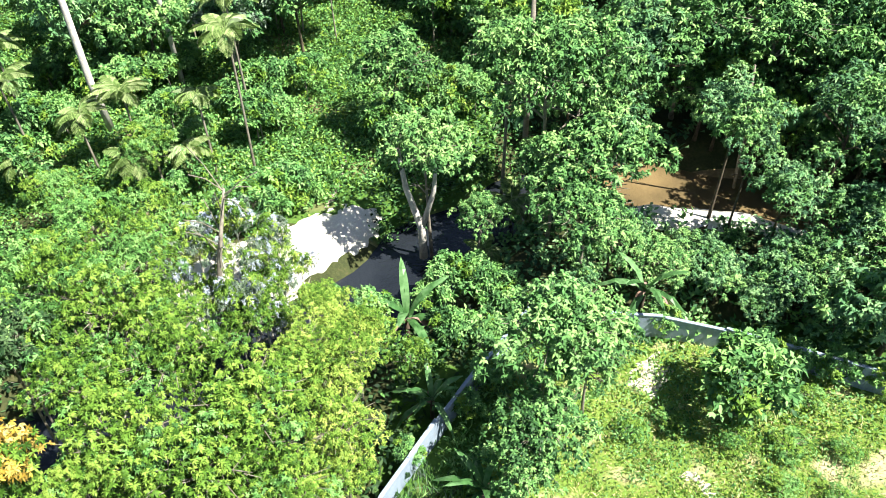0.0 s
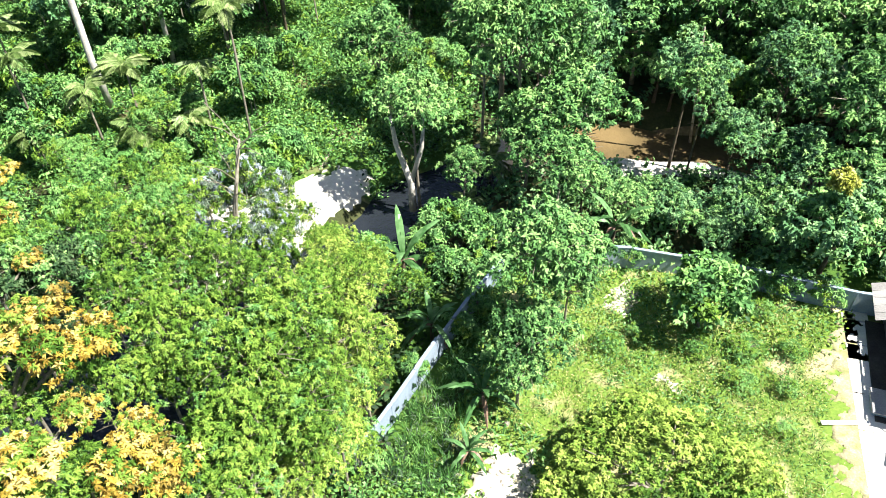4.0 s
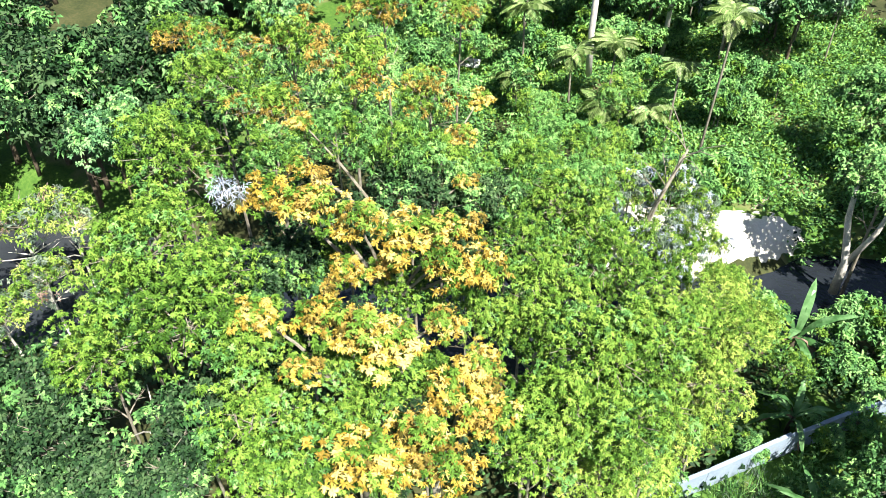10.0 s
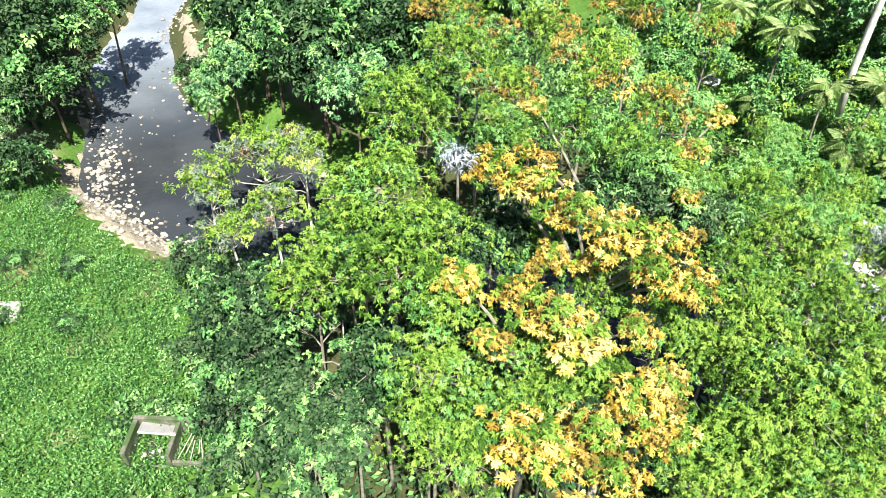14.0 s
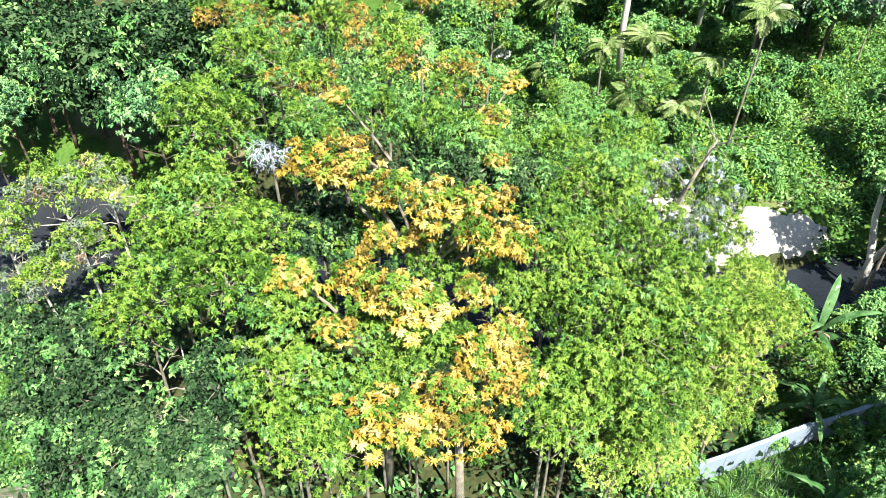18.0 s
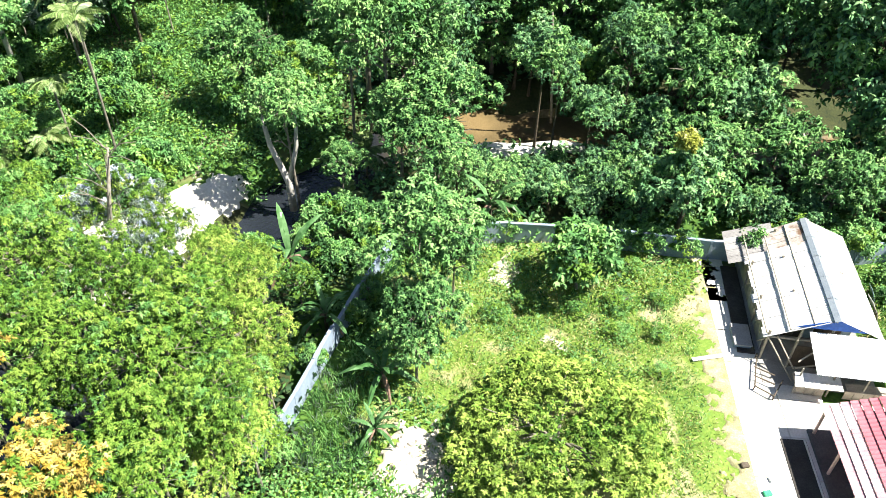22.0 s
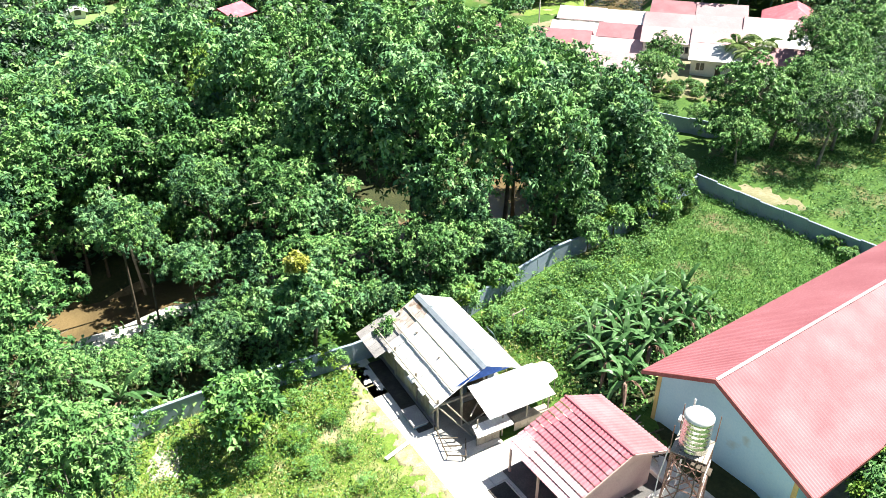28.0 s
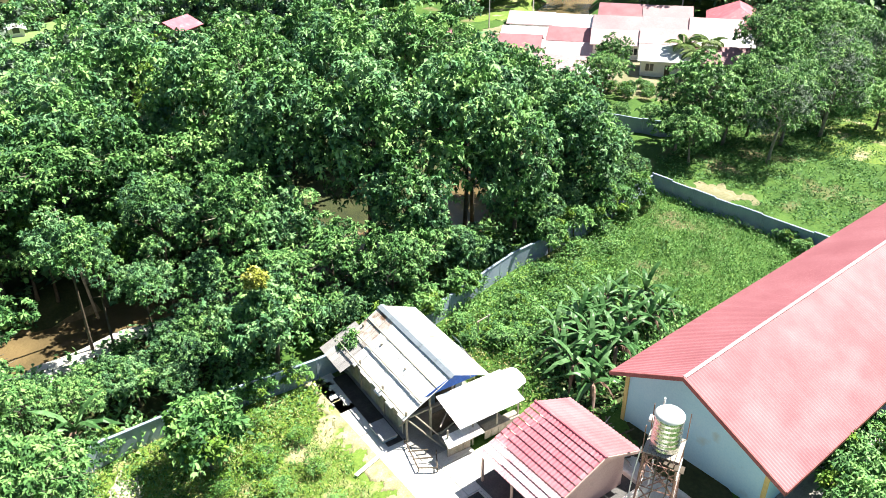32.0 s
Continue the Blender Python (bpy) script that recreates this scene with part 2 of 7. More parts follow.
    "wall_brick": material("orange_brickwork", ((0.36, 0.17, 0.09), (0.46, 0.23, 0.13), (0.55, 0.31, 0.18)), 0.9, 0.8, fine=14),
    "pane": material("dark_window_pane", ((0.02, 0.025, 0.03), (0.035, 0.04, 0.05), (0.06, 0.065, 0.075)), 0.2, 0.5, spec=0.6),
    "steel": material("stainless_steel", ((0.48, 0.49, 0.47), (0.62, 0.62, 0.60), (0.74, 0.74, 0.72)), 0.28, 0.8, metal=0.85, fine=6),
    "white_cap": material("white_tank_lid", ((0.70, 0.70, 0.69), (0.78, 0.78, 0.77), (0.84, 0.84, 0.84)), 0.5, 1.0),
    "rusty": material("rusty_steel_frame", ((0.16, 0.085, 0.06), (0.30, 0.18, 0.14), (0.46, 0.36, 0.32)), 0.7, 1.6, fine=8, metal=0.2),
    # drain earth, and painted shade at the shed eave and pit floor
    "dark": material("dark_earth_and_shade", ((0.030, 0.028, 0.026), (0.055, 0.050, 0.045), (0.085, 0.080, 0.070)), 0.95, 1.2),
    "floor_dark": material("dark_cement_floor", ((0.055, 0.055, 0.058), (0.095, 0.092, 0.092), (0.15, 0.145, 0.14)), 0.7, 0.9, fine=10),
    "floor_grey": material("grey_cement_floor", ((0.20, 0.19, 0.18), (0.29, 0.28, 0.26), (0.37, 0.36, 0.34)), 0.85, 0.9, fine=10),
    "ruin": material("mossy_old_concrete", ((0.07, 0.08, 0.05), (0.13, 0.13, 0.10), (0.24, 0.23, 0.20)), 0.95, 1.2, bump=0.02, stain=((0.05, 0.09, 0.03), 1.1, 0.45, 0.6)),
    "dry_field": material("dry_field_soil", ((0.12, 0.14, 0.06), (0.21, 0.20, 0.11), (0.31, 0.28, 0.19)), 0.95, 0.3, bump=0.05, fine=10),
    "gravel": material("river_gravel", ((0.16, 0.14, 0.10), (0.28, 0.25, 0.19), (0.44, 0.40, 0.32)), 0.95, 1.6, bump=0.08, fine=6),
    "rock": material("river_stone", ((0.08, 0.075, 0.065), (0.19, 0.175, 0.15), (0.36, 0.33, 0.28)), 0.9, 0.9, mix_object=0.3, mix_island=0.5, bump=0.03),
    "plastic_green": material("green_plastic", ((0.03, 0.28, 0.12), (0.05, 0.38, 0.18), (0.09, 0.46, 0.24)), 0.5, 1.0),
}

water = bpy.data.materials.new("river_water")
water.use_nodes = True
wt = water.node_tree
wb = wt.nodes["Principled BSDF"]
wb.inputs["Roughness"].default_value = 0.06
wb.inputs["IOR"].default_value = 1.45
wgeo = wt.nodes.new("ShaderNodeNewGeometry")
wsep = wt.nodes.new("ShaderNodeSeparateXYZ")
wt.links.new(wgeo.outputs["Position"], wsep.inputs[0])
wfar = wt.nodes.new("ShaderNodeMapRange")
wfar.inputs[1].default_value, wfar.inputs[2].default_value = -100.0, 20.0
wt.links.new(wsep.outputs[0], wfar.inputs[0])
# grey over stones upstream with painted sky reflection, tree shade painted dark mid-reach, silty brown downstream
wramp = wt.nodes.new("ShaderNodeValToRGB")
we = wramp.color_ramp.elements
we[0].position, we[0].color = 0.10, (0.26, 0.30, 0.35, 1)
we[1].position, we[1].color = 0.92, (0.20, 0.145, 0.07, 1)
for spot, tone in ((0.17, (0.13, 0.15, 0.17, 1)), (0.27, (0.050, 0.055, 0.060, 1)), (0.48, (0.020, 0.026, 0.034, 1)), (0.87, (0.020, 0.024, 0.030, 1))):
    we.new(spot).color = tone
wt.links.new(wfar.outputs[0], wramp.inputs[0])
wnoise = wt.nodes.new("ShaderNodeTexNoise")
wnoise.inputs["Scale"].default_value, wnoise.inputs["Detail"].default_value = 0.16, 4
wt.links.new(wgeo.outputs["Position"], wnoise.inputs["Vector"])
wtone = wt.nodes.new("ShaderNodeValToRGB")
wtone.color_ramp.elements[0].position, wtone.color_ramp.elements[0].color = 0.38, (0.60, 0.62, 0.66, 1)
wtone.color_ramp.elements[1].position, wtone.color_ramp.elements[1].color = 0.62, (1, 1, 1, 1)
wt.links.new(wnoise.outputs["Fac"], wtone.inputs[0])
wmix = wt.nodes.new("ShaderNodeMix")
wmix.data_type, wmix.blend_type = "RGBA", "MULTIPLY"
wmix.inputs["Factor"].default_value = 1.0
wt.links.new(wramp.outputs[0], wmix.inputs[6])
wt.links.new(wtone.outputs[0], wmix.inputs[7])
wt.links.new(wmix.outputs[2], wb.inputs["Base Color"])
wrip = wt.nodes.new("ShaderNodeTexNoise")
wrip.inputs["Scale"].default_value, wrip.inputs["Detail"].default_value = 2.2, 6
wt.links.new(wgeo.outputs["Position"], wrip.inputs["Vector"])
wbump = wt.nodes.new("ShaderNodeBump")
wbump.inputs["Strength"].default_value, wbump.inputs["Distance"].default_value = 0.7, 0.10
wt.links.new(wrip.outputs["Fac"], wbump.inputs["Height"])
wt.links.new(wbump.outputs[0], wb.inputs["Normal"])
M["water"] = water

# ------------------------------------------------------------------ mesh tools


class Shape:
    """Points and faces of one part."""

    def __init__(self):
        self.v, self.f = [], []

    def add(self, verts, faces):
        k = len(self.v)
        self.v += [tuple(p) for p in verts]
        self.f += [tuple(k + i for i in f) for f in faces]
        return self

    def box(self, lo, hi, bevel=0.02, turn=None):
        """A box with chamfered edges; turn: a matrix laid over it."""
        c = [(a + b) / 2 for a, b in zip(lo, hi)]
        h = [abs(b - a) / 2 for a, b in zip(lo, hi)]
        e = min(bevel, min(h) * 0.45)
        verts, faces, at = [], [], {}
        for sx in (-1, 1):
            for sy in (-1, 1):
                for sz in (-1, 1):
                    for axis in range(3):
                        p = [s * (hh if a == axis else hh - e) for a, (s, hh) in enumerate(zip((sx, sy, sz), h))]
                        at[sx, sy, sz, axis] = len(verts)
                        verts.append(Vector(p) + Vector(c))
        for axis in range(3):
            o = [a for a in range(3) if a != axis]
            for s in (-1, 1):
                ring = []
                for s1, s2 in ((-1, -1), (1, -1), (1, 1), (-1, 1)):
                    key = [0, 0, 0]
                    key[axis], key[o[0]], key[o[1]] = s, s1, s2
                    ring.append(at[(*key, axis)])
                faces.append(ring)
            for s1 in (-1, 1):
                for s2 in (-1, 1):
                    a, b = [0, 0, 0], [0, 0, 0]
                    a[o[0]], a[o[1]], a[axis] = s1, s2, -1
                    b[o[0]], b[o[1]], b[axis] = s1, s2, 1
                    faces.append([at[(*a, o[0])], at[(*b, o[0])], at[(*b, o[1])], at[(*a, o[1])]])
        for sx in (-1, 1):
            for sy in (-1, 1):
                for sz in (-1, 1):
                    faces.append([at[sx, sy, sz, a] for a in range(3)])
        if turn is not None:
            verts = [turn @ p for p in verts]
        return self.add(verts, faces)

    def tube(self, points, radii, sides=8, cap=True):
        """A tube through points, with a radius at each."""
        pts = [Vector(p) for p in points]
        verts, faces = [], []
        for i, p in enumerate(pts):
            d = (pts[min(i + 1, len(pts) - 1)] - pts[max(i - 1, 0)]).normalized()
            side = d.cross(Vector((0.31, 0.95, 0.05)))
            if side.length < 0.1:
                side = d.cross(Vector((1, 0, 0)))
            side.normalize()
            up = d.cross(side)
            for k in range(sides):
                a = 2 * math.pi * k / sides
                verts.append(p + (side * math.cos(a) + up * math.sin(a)) * radii[i])
        for i in range(len(pts) - 1):
            for k in range(sides):
                a, b = i * sides + k, i * sides + (k + 1) % sides
                faces.append((a, b, b + sides, a + sides))
        if cap:
            faces.append(tuple(range(sides))[::-1])
            faces.append(tuple((len(pts) - 1) * sides + k for k in range(sides)))
        return self.add(verts, faces)

    def slab(self, ring, thick):
        """A flat or sloping plate: a ring of points, thickened downwards."""
        n = len(ring)
        top = [Vector(p) for p in ring]
        low = [p - Vector((0, 0, thick)) for p in top]
        faces = [tuple(range(n)), tuple(range(2 * n - 1, n - 1, -1))]
        faces += [(i, i + n, (i + 1) % n + n, (i + 1) % n) for i in range(n)]
        return self.add(top + low, faces)

    def sheet(self, a, b, c, d, waves, depth, per=6, rows=1, sag=0.0):
        """A corrugated sheet with its ridges running from edge ab to edge dc."""
        a, b, c, d = map(Vector, (a, b, c, d))
        normal = (b - a).cross(d - a).normalized()
        if normal.z < 0:
            normal = -normal
        cols = waves * per
        verts, faces = [], []
        for r in range(rows + 1):
            s = r / rows
            for i in range(cols + 1):
                q = i / cols
                p = a.lerp(b, q).lerp(d.lerp(c, q), s)
                verts.append(p + normal * (depth * 0.5 * math.cos(2 * math.pi * q * waves) - sag * math.sin(math.pi * s)))
        w = cols + 1
        faces = [(r * w + i, r * w + i + 1, (r + 1) * w + i + 1, (r + 1) * w + i) for r in range(rows) for i in range(cols)]
        k = len(verts)
        verts += [p - normal * 0.012 for p in verts[:k]]
        faces += [tuple(reversed([j + k for j in f])) for f in faces]
        return self.add(verts, faces)

    def mesh(self, name, mat, smooth=False):
        me = bpy.data.meshes.new(name)
        me.from_pydata([tuple(p) for p in self.v], [], self.f)
        me.materials.append(mat)
        if smooth:
            me.polygons.foreach_set("use_smooth", [True] * len(me.polygons))
        me.update()
        return me


def mesh_arrays(name, verts, quads, mats, slots=None, smooth=False):
    """A mesh from number arrays of points and of four-cornered faces."""
    me = bpy.data.meshes.new(name)
    me.vertices.add(len(verts))
    me.vertices.foreach_set("co", np.asarray(verts, np.float32).ravel())
    me.loops.add(quads.size)
    me.loops.foreach_set("vertex_index", quads.astype(np.int32).ravel())
    me.polygons.add(len(quads))
    me.polygons.foreach_set("loop_start", np.arange(0, quads.size, 4, dtype=np.int32))
    me.polygons.foreach_set("loop_total", np.full(len(quads), 4, np.int32))
    for m in mats:
        me.materials.append(m)
    if slots is not None:
        me.polygons.foreach_set("material_index", slots.astype(np.int32))
    if smooth:
        me.polygons.foreach_set("use_smooth", np.ones(len(quads), bool))
    me.update(calc_edges=True)
    me.validate()
    return me


def part(name, shape, mat, parent, label="", smooth=False):
    me = shape if isinstance(shape, bpy.types.Mesh) else shape.mesh(name, mat, smooth)
    ob = new(name, me)
    ob.parent = parent
    if label:
        tagged(ob, label)
    return ob


def thing(name, label, category, group="", kind="", at=None):
    ob = new(name)
    ob.empty_display_size = 0.3
    if at is not None:
        ob.matrix_basis = at
    return tagged(ob, label, category, group, kind)


rng = np.random.default_rng(7)

# ------------------------------------------------------------------ ground and river
RIVER = [(-210, 66), (-150, 36), (-112, 22), (-100, 16.6), (-91, 11.3), (-84, 8.6), (-76, 7.2), (-65, 6.3), (-56, 10.5), (-46, 18.5), (-33, 26), (-21, 32.5), (-11, 42),
         (-4, 51), (3.5, 59.5), (14, 63), (24, 61), (32, 57.4), (46, 52.5), (60, 49), (78, 54), (110, 70), (190, 110)]
WIDE = [4, 3, 2.5, 2.2, 2.8, 3.8, 4.8, 6.3, 6.4, 5, 4.5, 4.5, 3.8, 3.2, 2.8, 2.6, 2.4, 2.6, 3, 3.5, 4, 5, 6]
WATER_Z = -2.3


def river_dist(x, y):
    """How far outside the water's edge, in metres (negative: in the river)."""
    best = np.full(np.shape(x), 1e9)
    for (x0, y0), (x1, y1), w0, w1 in zip(RIVER, RIVER[1:], WIDE, WIDE[1:]):
        dx, dy = x1 - x0, y1 - y0
        s = np.clip(((x - x0) * dx + (y - y0) * dy) / (dx * dx + dy * dy), 0, 1)
        d = np.hypot(x - x0 - s * dx, y - y0 - s * dy) - (w0 + (w1 - w0) * s)
        best = np.minimum(best, d)
    return best


def smooth_step(a, b, x):
    s = np.clip((x - a) / (b - a), 0, 1)
    return s * s * (3 - 2 * s)


def height(x, y):
    x, y = np.asarray(x, float), np.asarray(y, float)
    wob = 0.9 * np.sin(x * 0.31 + 1.3 * np.sin(y * 0.23)) + 0.6 * np.sin(y * 0.57 + x * 0.17)
    bank = smooth_step(-1.0, 4.5, river_dist(x, y) + wob * 0.6)
    lump = 0.12 * np.sin(x * 0.9 + np.sin(y * 0.7)) * np.sin(y * 0.8 + 0.5) + 0.25 * np.sin(x * 0.13) * np.sin(y * 0.11 + 1)
    flat = smooth_step(0, 6, np.maximum(np.maximum(20 - x, x - 48), np.maximum(2 - y, y - 40)))
    rise = 26 * smooth_step(190, 420, np.hypot(x, y))
    return -3.0 + 3.0 * bank + lump * flat * bank + rise


def hz(x, y):
    return float(height(x, y))


def spaced():
    near = np.arange(-120, 150.1, 1.5)
    left = -120 - np.cumsum(1.5 * 1.22 ** np.arange(1, 29))
    right = 150 + np.cumsum(1.5 * 1.22 ** np.arange(1, 29))
    return np.concatenate([left[::-1], near, right])


gx, gy = spaced(), spaced()
GX, GY = np.meshgrid(gx, gy)
GZ = height(GX, GY)
nx, ny = len(gx), len(gy)
ii, jj = np.meshgrid(np.arange(nx - 1), np.arange(ny - 1))
q0 = (jj * nx + ii).ravel()
gquads = np.stack([q0, q0 + 1, q0 + nx + 1, q0 + nx], 1)
cx, cy = (GX[:-1, :-1] + 0.75).ravel(), (GY[:-1, :-1] + 0.75).ravel()
rd = river_dist(cx, cy)
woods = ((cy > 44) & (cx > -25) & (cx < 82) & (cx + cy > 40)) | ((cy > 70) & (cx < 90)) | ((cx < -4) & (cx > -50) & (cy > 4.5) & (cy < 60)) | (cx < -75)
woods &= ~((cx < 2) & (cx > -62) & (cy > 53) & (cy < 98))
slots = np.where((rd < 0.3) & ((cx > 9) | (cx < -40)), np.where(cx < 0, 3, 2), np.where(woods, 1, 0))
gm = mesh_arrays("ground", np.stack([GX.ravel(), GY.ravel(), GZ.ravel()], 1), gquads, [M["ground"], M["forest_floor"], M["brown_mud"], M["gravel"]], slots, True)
ground = tagged(new("ground", gm), "uneven weedy green ground reaching the far woods", "ground", kind="structure")

# water ribbon
wv, wq = [], []
for k, ((x, y), w) in enumerate(zip(RIVER, WIDE)):
    a, b = Vector(RIVER[max(k - 1, 0)]), Vector(RIVER[min(k + 1, len(RIVER) - 1)])
    d = (b - a).normalized()
    for s in (-1, -0.5, 0, 0.5, 1):
        wv.append((x - d.y * s * (w + 4), y + d.x * s * (w + 4), WATER_Z))
    if k:
        wq += [((k - 1) * 5 + i, (k - 1) * 5 + i + 1, k * 5 + i + 1, k * 5 + i) for i in range(4)]
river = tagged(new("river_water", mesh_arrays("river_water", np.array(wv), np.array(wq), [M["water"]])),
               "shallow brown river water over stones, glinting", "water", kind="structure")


def inside(poly, x, y):
    """Which of the points lie in a polygon."""
    x, y = np.asarray(x, float), np.asarray(y, float)
    hit = np.zeros(x.shape, bool)
    for (x0, y0), (x1, y1) in zip(poly, poly[1:] + poly[:1]):
        cross = ((y0 > y) != (y1 > y)) & (x < (x1 - x0) * (y - y0) / ((y1 - y0) or 1e-9) + x0)
        hit ^= cross
    return hit


def patch(name, poly, mat, lift, label, ragged=0.5, step=0.35, mound=0.0, category="ground"):
    """A thin cover laid on the ground inside an uneven outline."""
    xs = [p[0] for p in poly]
    ys = [p[1] for p in poly]
    px, py = np.meshgrid(np.arange(min(xs) - 1, max(xs) + 1, step), np.arange(min(ys) - 1, max(ys) + 1, step))
    wx = px + ragged * (np.sin(py * 1.9 + np.sin(px * 1.1)) + 0.5 * np.sin(py * 4.7 + px * 3.1))
    wy = py + ragged * (np.sin(px * 1.7 + 1 + np.sin(py * 1.3)) + 0.5 * np.sin(px * 5.1 - py * 2.7))
    fray = np.random.default_rng(len(poly) + len(name))
    wx, wy = wx * 0.5 + px * 0.5 + fray.normal(0, 0.7 * ragged, px.shape), wy * 0.5 + py * 0.5 + fray.normal(0, 0.7 * ragged, py.shape)
    keep = inside(poly, wx, wy)
    n = px.shape[1]
    cell = keep[:-1, :-1]
    r, c = np.nonzero(cell)
    k = r * n + c
    quads = np.stack([k, k + 1, k + n + 1, k + n], 1)
    jit = np.random.default_rng(len(name))
    px, py = px + jit.uniform(-0.4, 0.4, px.shape) * step, py + jit.uniform(-0.4, 0.4, py.shape) * step
    z = height(px, py) + lift + mound * (0.5 + 0.5 * np.sin(px * 2.3 + 1) * np.sin(py * 2.9)) * keep
    whole = keep.copy()
    for rows, cols in ((1, 0), (-1, 0), (0, 1), (0, -1)):
        whole &= np.roll(keep, (rows, cols), (0, 1))
    z = np.where(whole, z, z - lift - 0.08)
    used, back = np.unique(quads, return_inverse=True)
    v = np.stack([px.ravel(), py.ravel(), z.ravel()], 1)[used]
    return tagged(new(name, mesh_arrays(name, v, back.reshape(-1, 4), [mat], smooth=True)), label, category, kind="structure")


patch("sand_bar", [(-23, 41.5), (-20.5, 39.5), (-15.5, 43), (-12, 47), (-9, 51.5), (-7, 55), (-10, 56.4), (-15, 53.2), (-21.5, 48.5), (-24, 44.5)], M["sand"], 0.12,
      "bright white river sand bar in full sun", 0.5, category="sand")
patch("sand_bar_far", [(11.5, 55), (14.5, 52.6), (22, 53.0), (28.4, 49.8), (32, 51.5), (30, 54.5), (24, 57.6), (18.5, 59.4), (12.5, 59.4)], M["sand"], 0.22,
      "bright sand along the brown river bank", 0.4, category="sand")
patch("sand_bar_wood", [(40.5, 55.8), (44, 54.8), (48, 54.2), (48, 56.6), (44, 57.9), (41, 58.2)], M["sand"], 0.4,
      "pale sand on the bank under trees", 0.4, category="sand")
patch("gravel_bank", [(-70, -2.5), (-62, -2.5), (-55, -1), (-47, 4), (-46, 7), (-52, 6), (-60, 1.5), (-69, 1)], M["gravel"], 0.1,
      "stony pale gravel bank beside the river", 0.5, category="gravel")
patch("gravel_spit", [(-79, 13.4), (-73, 12.4), (-69, 13.4), (-70, 15), (-78, 15.6), (-92, 18), (-96, 20), (-92, 17)], M["gravel"], 0.12,
      "pale gravel spit on the far river bank", 0.4, category="gravel")
patch("foot_path", [(-12.9, 54.6), (-12.1, 54.6), (-11.6, 58), (-11.7, 63), (-12.6, 68), (-13.3, 68), (-12.6, 63), (-12.4, 58)], M["gravel"], 0.1,
      "narrow trodden footpath up the weedy slope", 0.15, 0.25, category="path")
patch("yard_lawn", [(-2, 24), (2, 21), (8, 13), (22, 11), (26, 24), (29, 37), (20, 41), (10, 43), (4, 42), (1, 34)], M["lawn"], 0.05,
      "patchy sunlit yard grass with bare spots", 0.5, 0.5, category="lawn")
patch("dry_strip", [(22.5, 9), (25.0, 21), (26.5, 27), (29.5, 37), (26, 37), (22.8, 30), (21.0, 20), (19.6, 10)], M["lawn"], 0.09,
      "dry yellowed grass strip beside the paved yard", 0.5, 0.3, category="lawn")
patch("bare_soil", [(10.2, 37), (12.5, 36.2), (14.2, 38.6), (13.6, 41), (11.2, 40)], M["soil"], 0.12, "bare pale soil patch in the yard grass", 0.5, 0.25)
patch("bare_soil_low", [(12.2, 30.5), (15, 29.6), (15.6, 31.4), (12.8, 32.2)], M["soil"], 0.11, "small bare soil patch in grass", 0.6, 0.25)
patch("rubble_ground", [(-1.6, 20.0), (2.2, 18), (5.2, 20.5), (4.8, 25.2), (2.6, 26.0), (0.6, 23.6)], M["soil"], 0.16,
      "heap of pale broken rubble and lime soil", 0.5, 0.25, 0.25)
patch("far_bare_field", [(79.5, 31), (78.5, 25), (80, 20), (83.5, 19), (85.5, 24), (84, 30)], M["dry_field"], 0.1, "dry bare field beyond the wall", 1.2, 0.8, category="field")
patch("far_field", [(101, 24), (100, 6), (150, -6), (170, 5), (140, 18), (120, 22)], M["lawn"], 0.1, "bright mown green field", 1.0, 1.5, category="field")
patch("dirt_patch_river", [(-78, -6), (-72, -4), (-70, -8), (-75, -10)], M["sand"], 0.12, "pale bare dirt patch in the meadow", 0.5, 0.3)
patch("soil_strip", [(29.4, 37.6), (27.0, 27.8), (24.7, 20.6), (22.6, 14.4), (19.7, 15.3), (21.2, 21.1), (22.8, 27.2), (24.7, 33.0), (27.0, 38.2)], M["dry_soil"], 0.15,
      "pale trodden soil along the paved yard", 0.7, 0.18, category="soil")
patch("village_ground", [(104, 56), (108, 46), (118, 40), (134, 40), (150, 56), (158, 76), (150, 92), (130, 98), (112, 92), (110, 76)], M["dry_field"], 0.1,
      "bare trodden ground between the village houses", 1.0, 1.5, category="ground")
patch("valley_field", [(55, 148), (62, 147), (74, 155), (88, 161), (90, 174), (78, 180), (66, 176), (55, 166)], M["field_pale"], 0.3, "pale green field in the valley beyond the woods", 1.0, 1.5, category="field")
patch("village_field", [(133, 100), (146, 96), (160, 96), (168, 104), (158, 116), (142, 114)], M["lawn"], 0.2, "bright green field behind the village", 1.0, 1.5, category="field")
patch("banana_soil", [(37, 17), (40, 16.5), (56, 17), (55, 24), (46, 27), (40.5, 26.5), (38, 22)], M["forest_floor"], 0.06, "dark soil under the banana clump", 0.6, 0.4, category="soil")
# shade at the hall's foot, laid down as a dark soil patch
patch("hall_foot_soil", [(42.4, 18.0), (43.8, 15.5), (37.4, 7.0), (34.4, 4.1), (30.8, 8.1), (36.3, 13.7)], M["forest_floor"], 0.14, "soil between hut and hall, shade put in as dark colour", 0.3, 0.3, category="soil")
# ------------------------------------------------------------------ paved yard
TURN = -14.5
YARD = pose(25.8, 24.6, 0, 0, 0, TURN)


def yard(x, y, z=0.0):
    return YARD @ Vector((x, y, z))


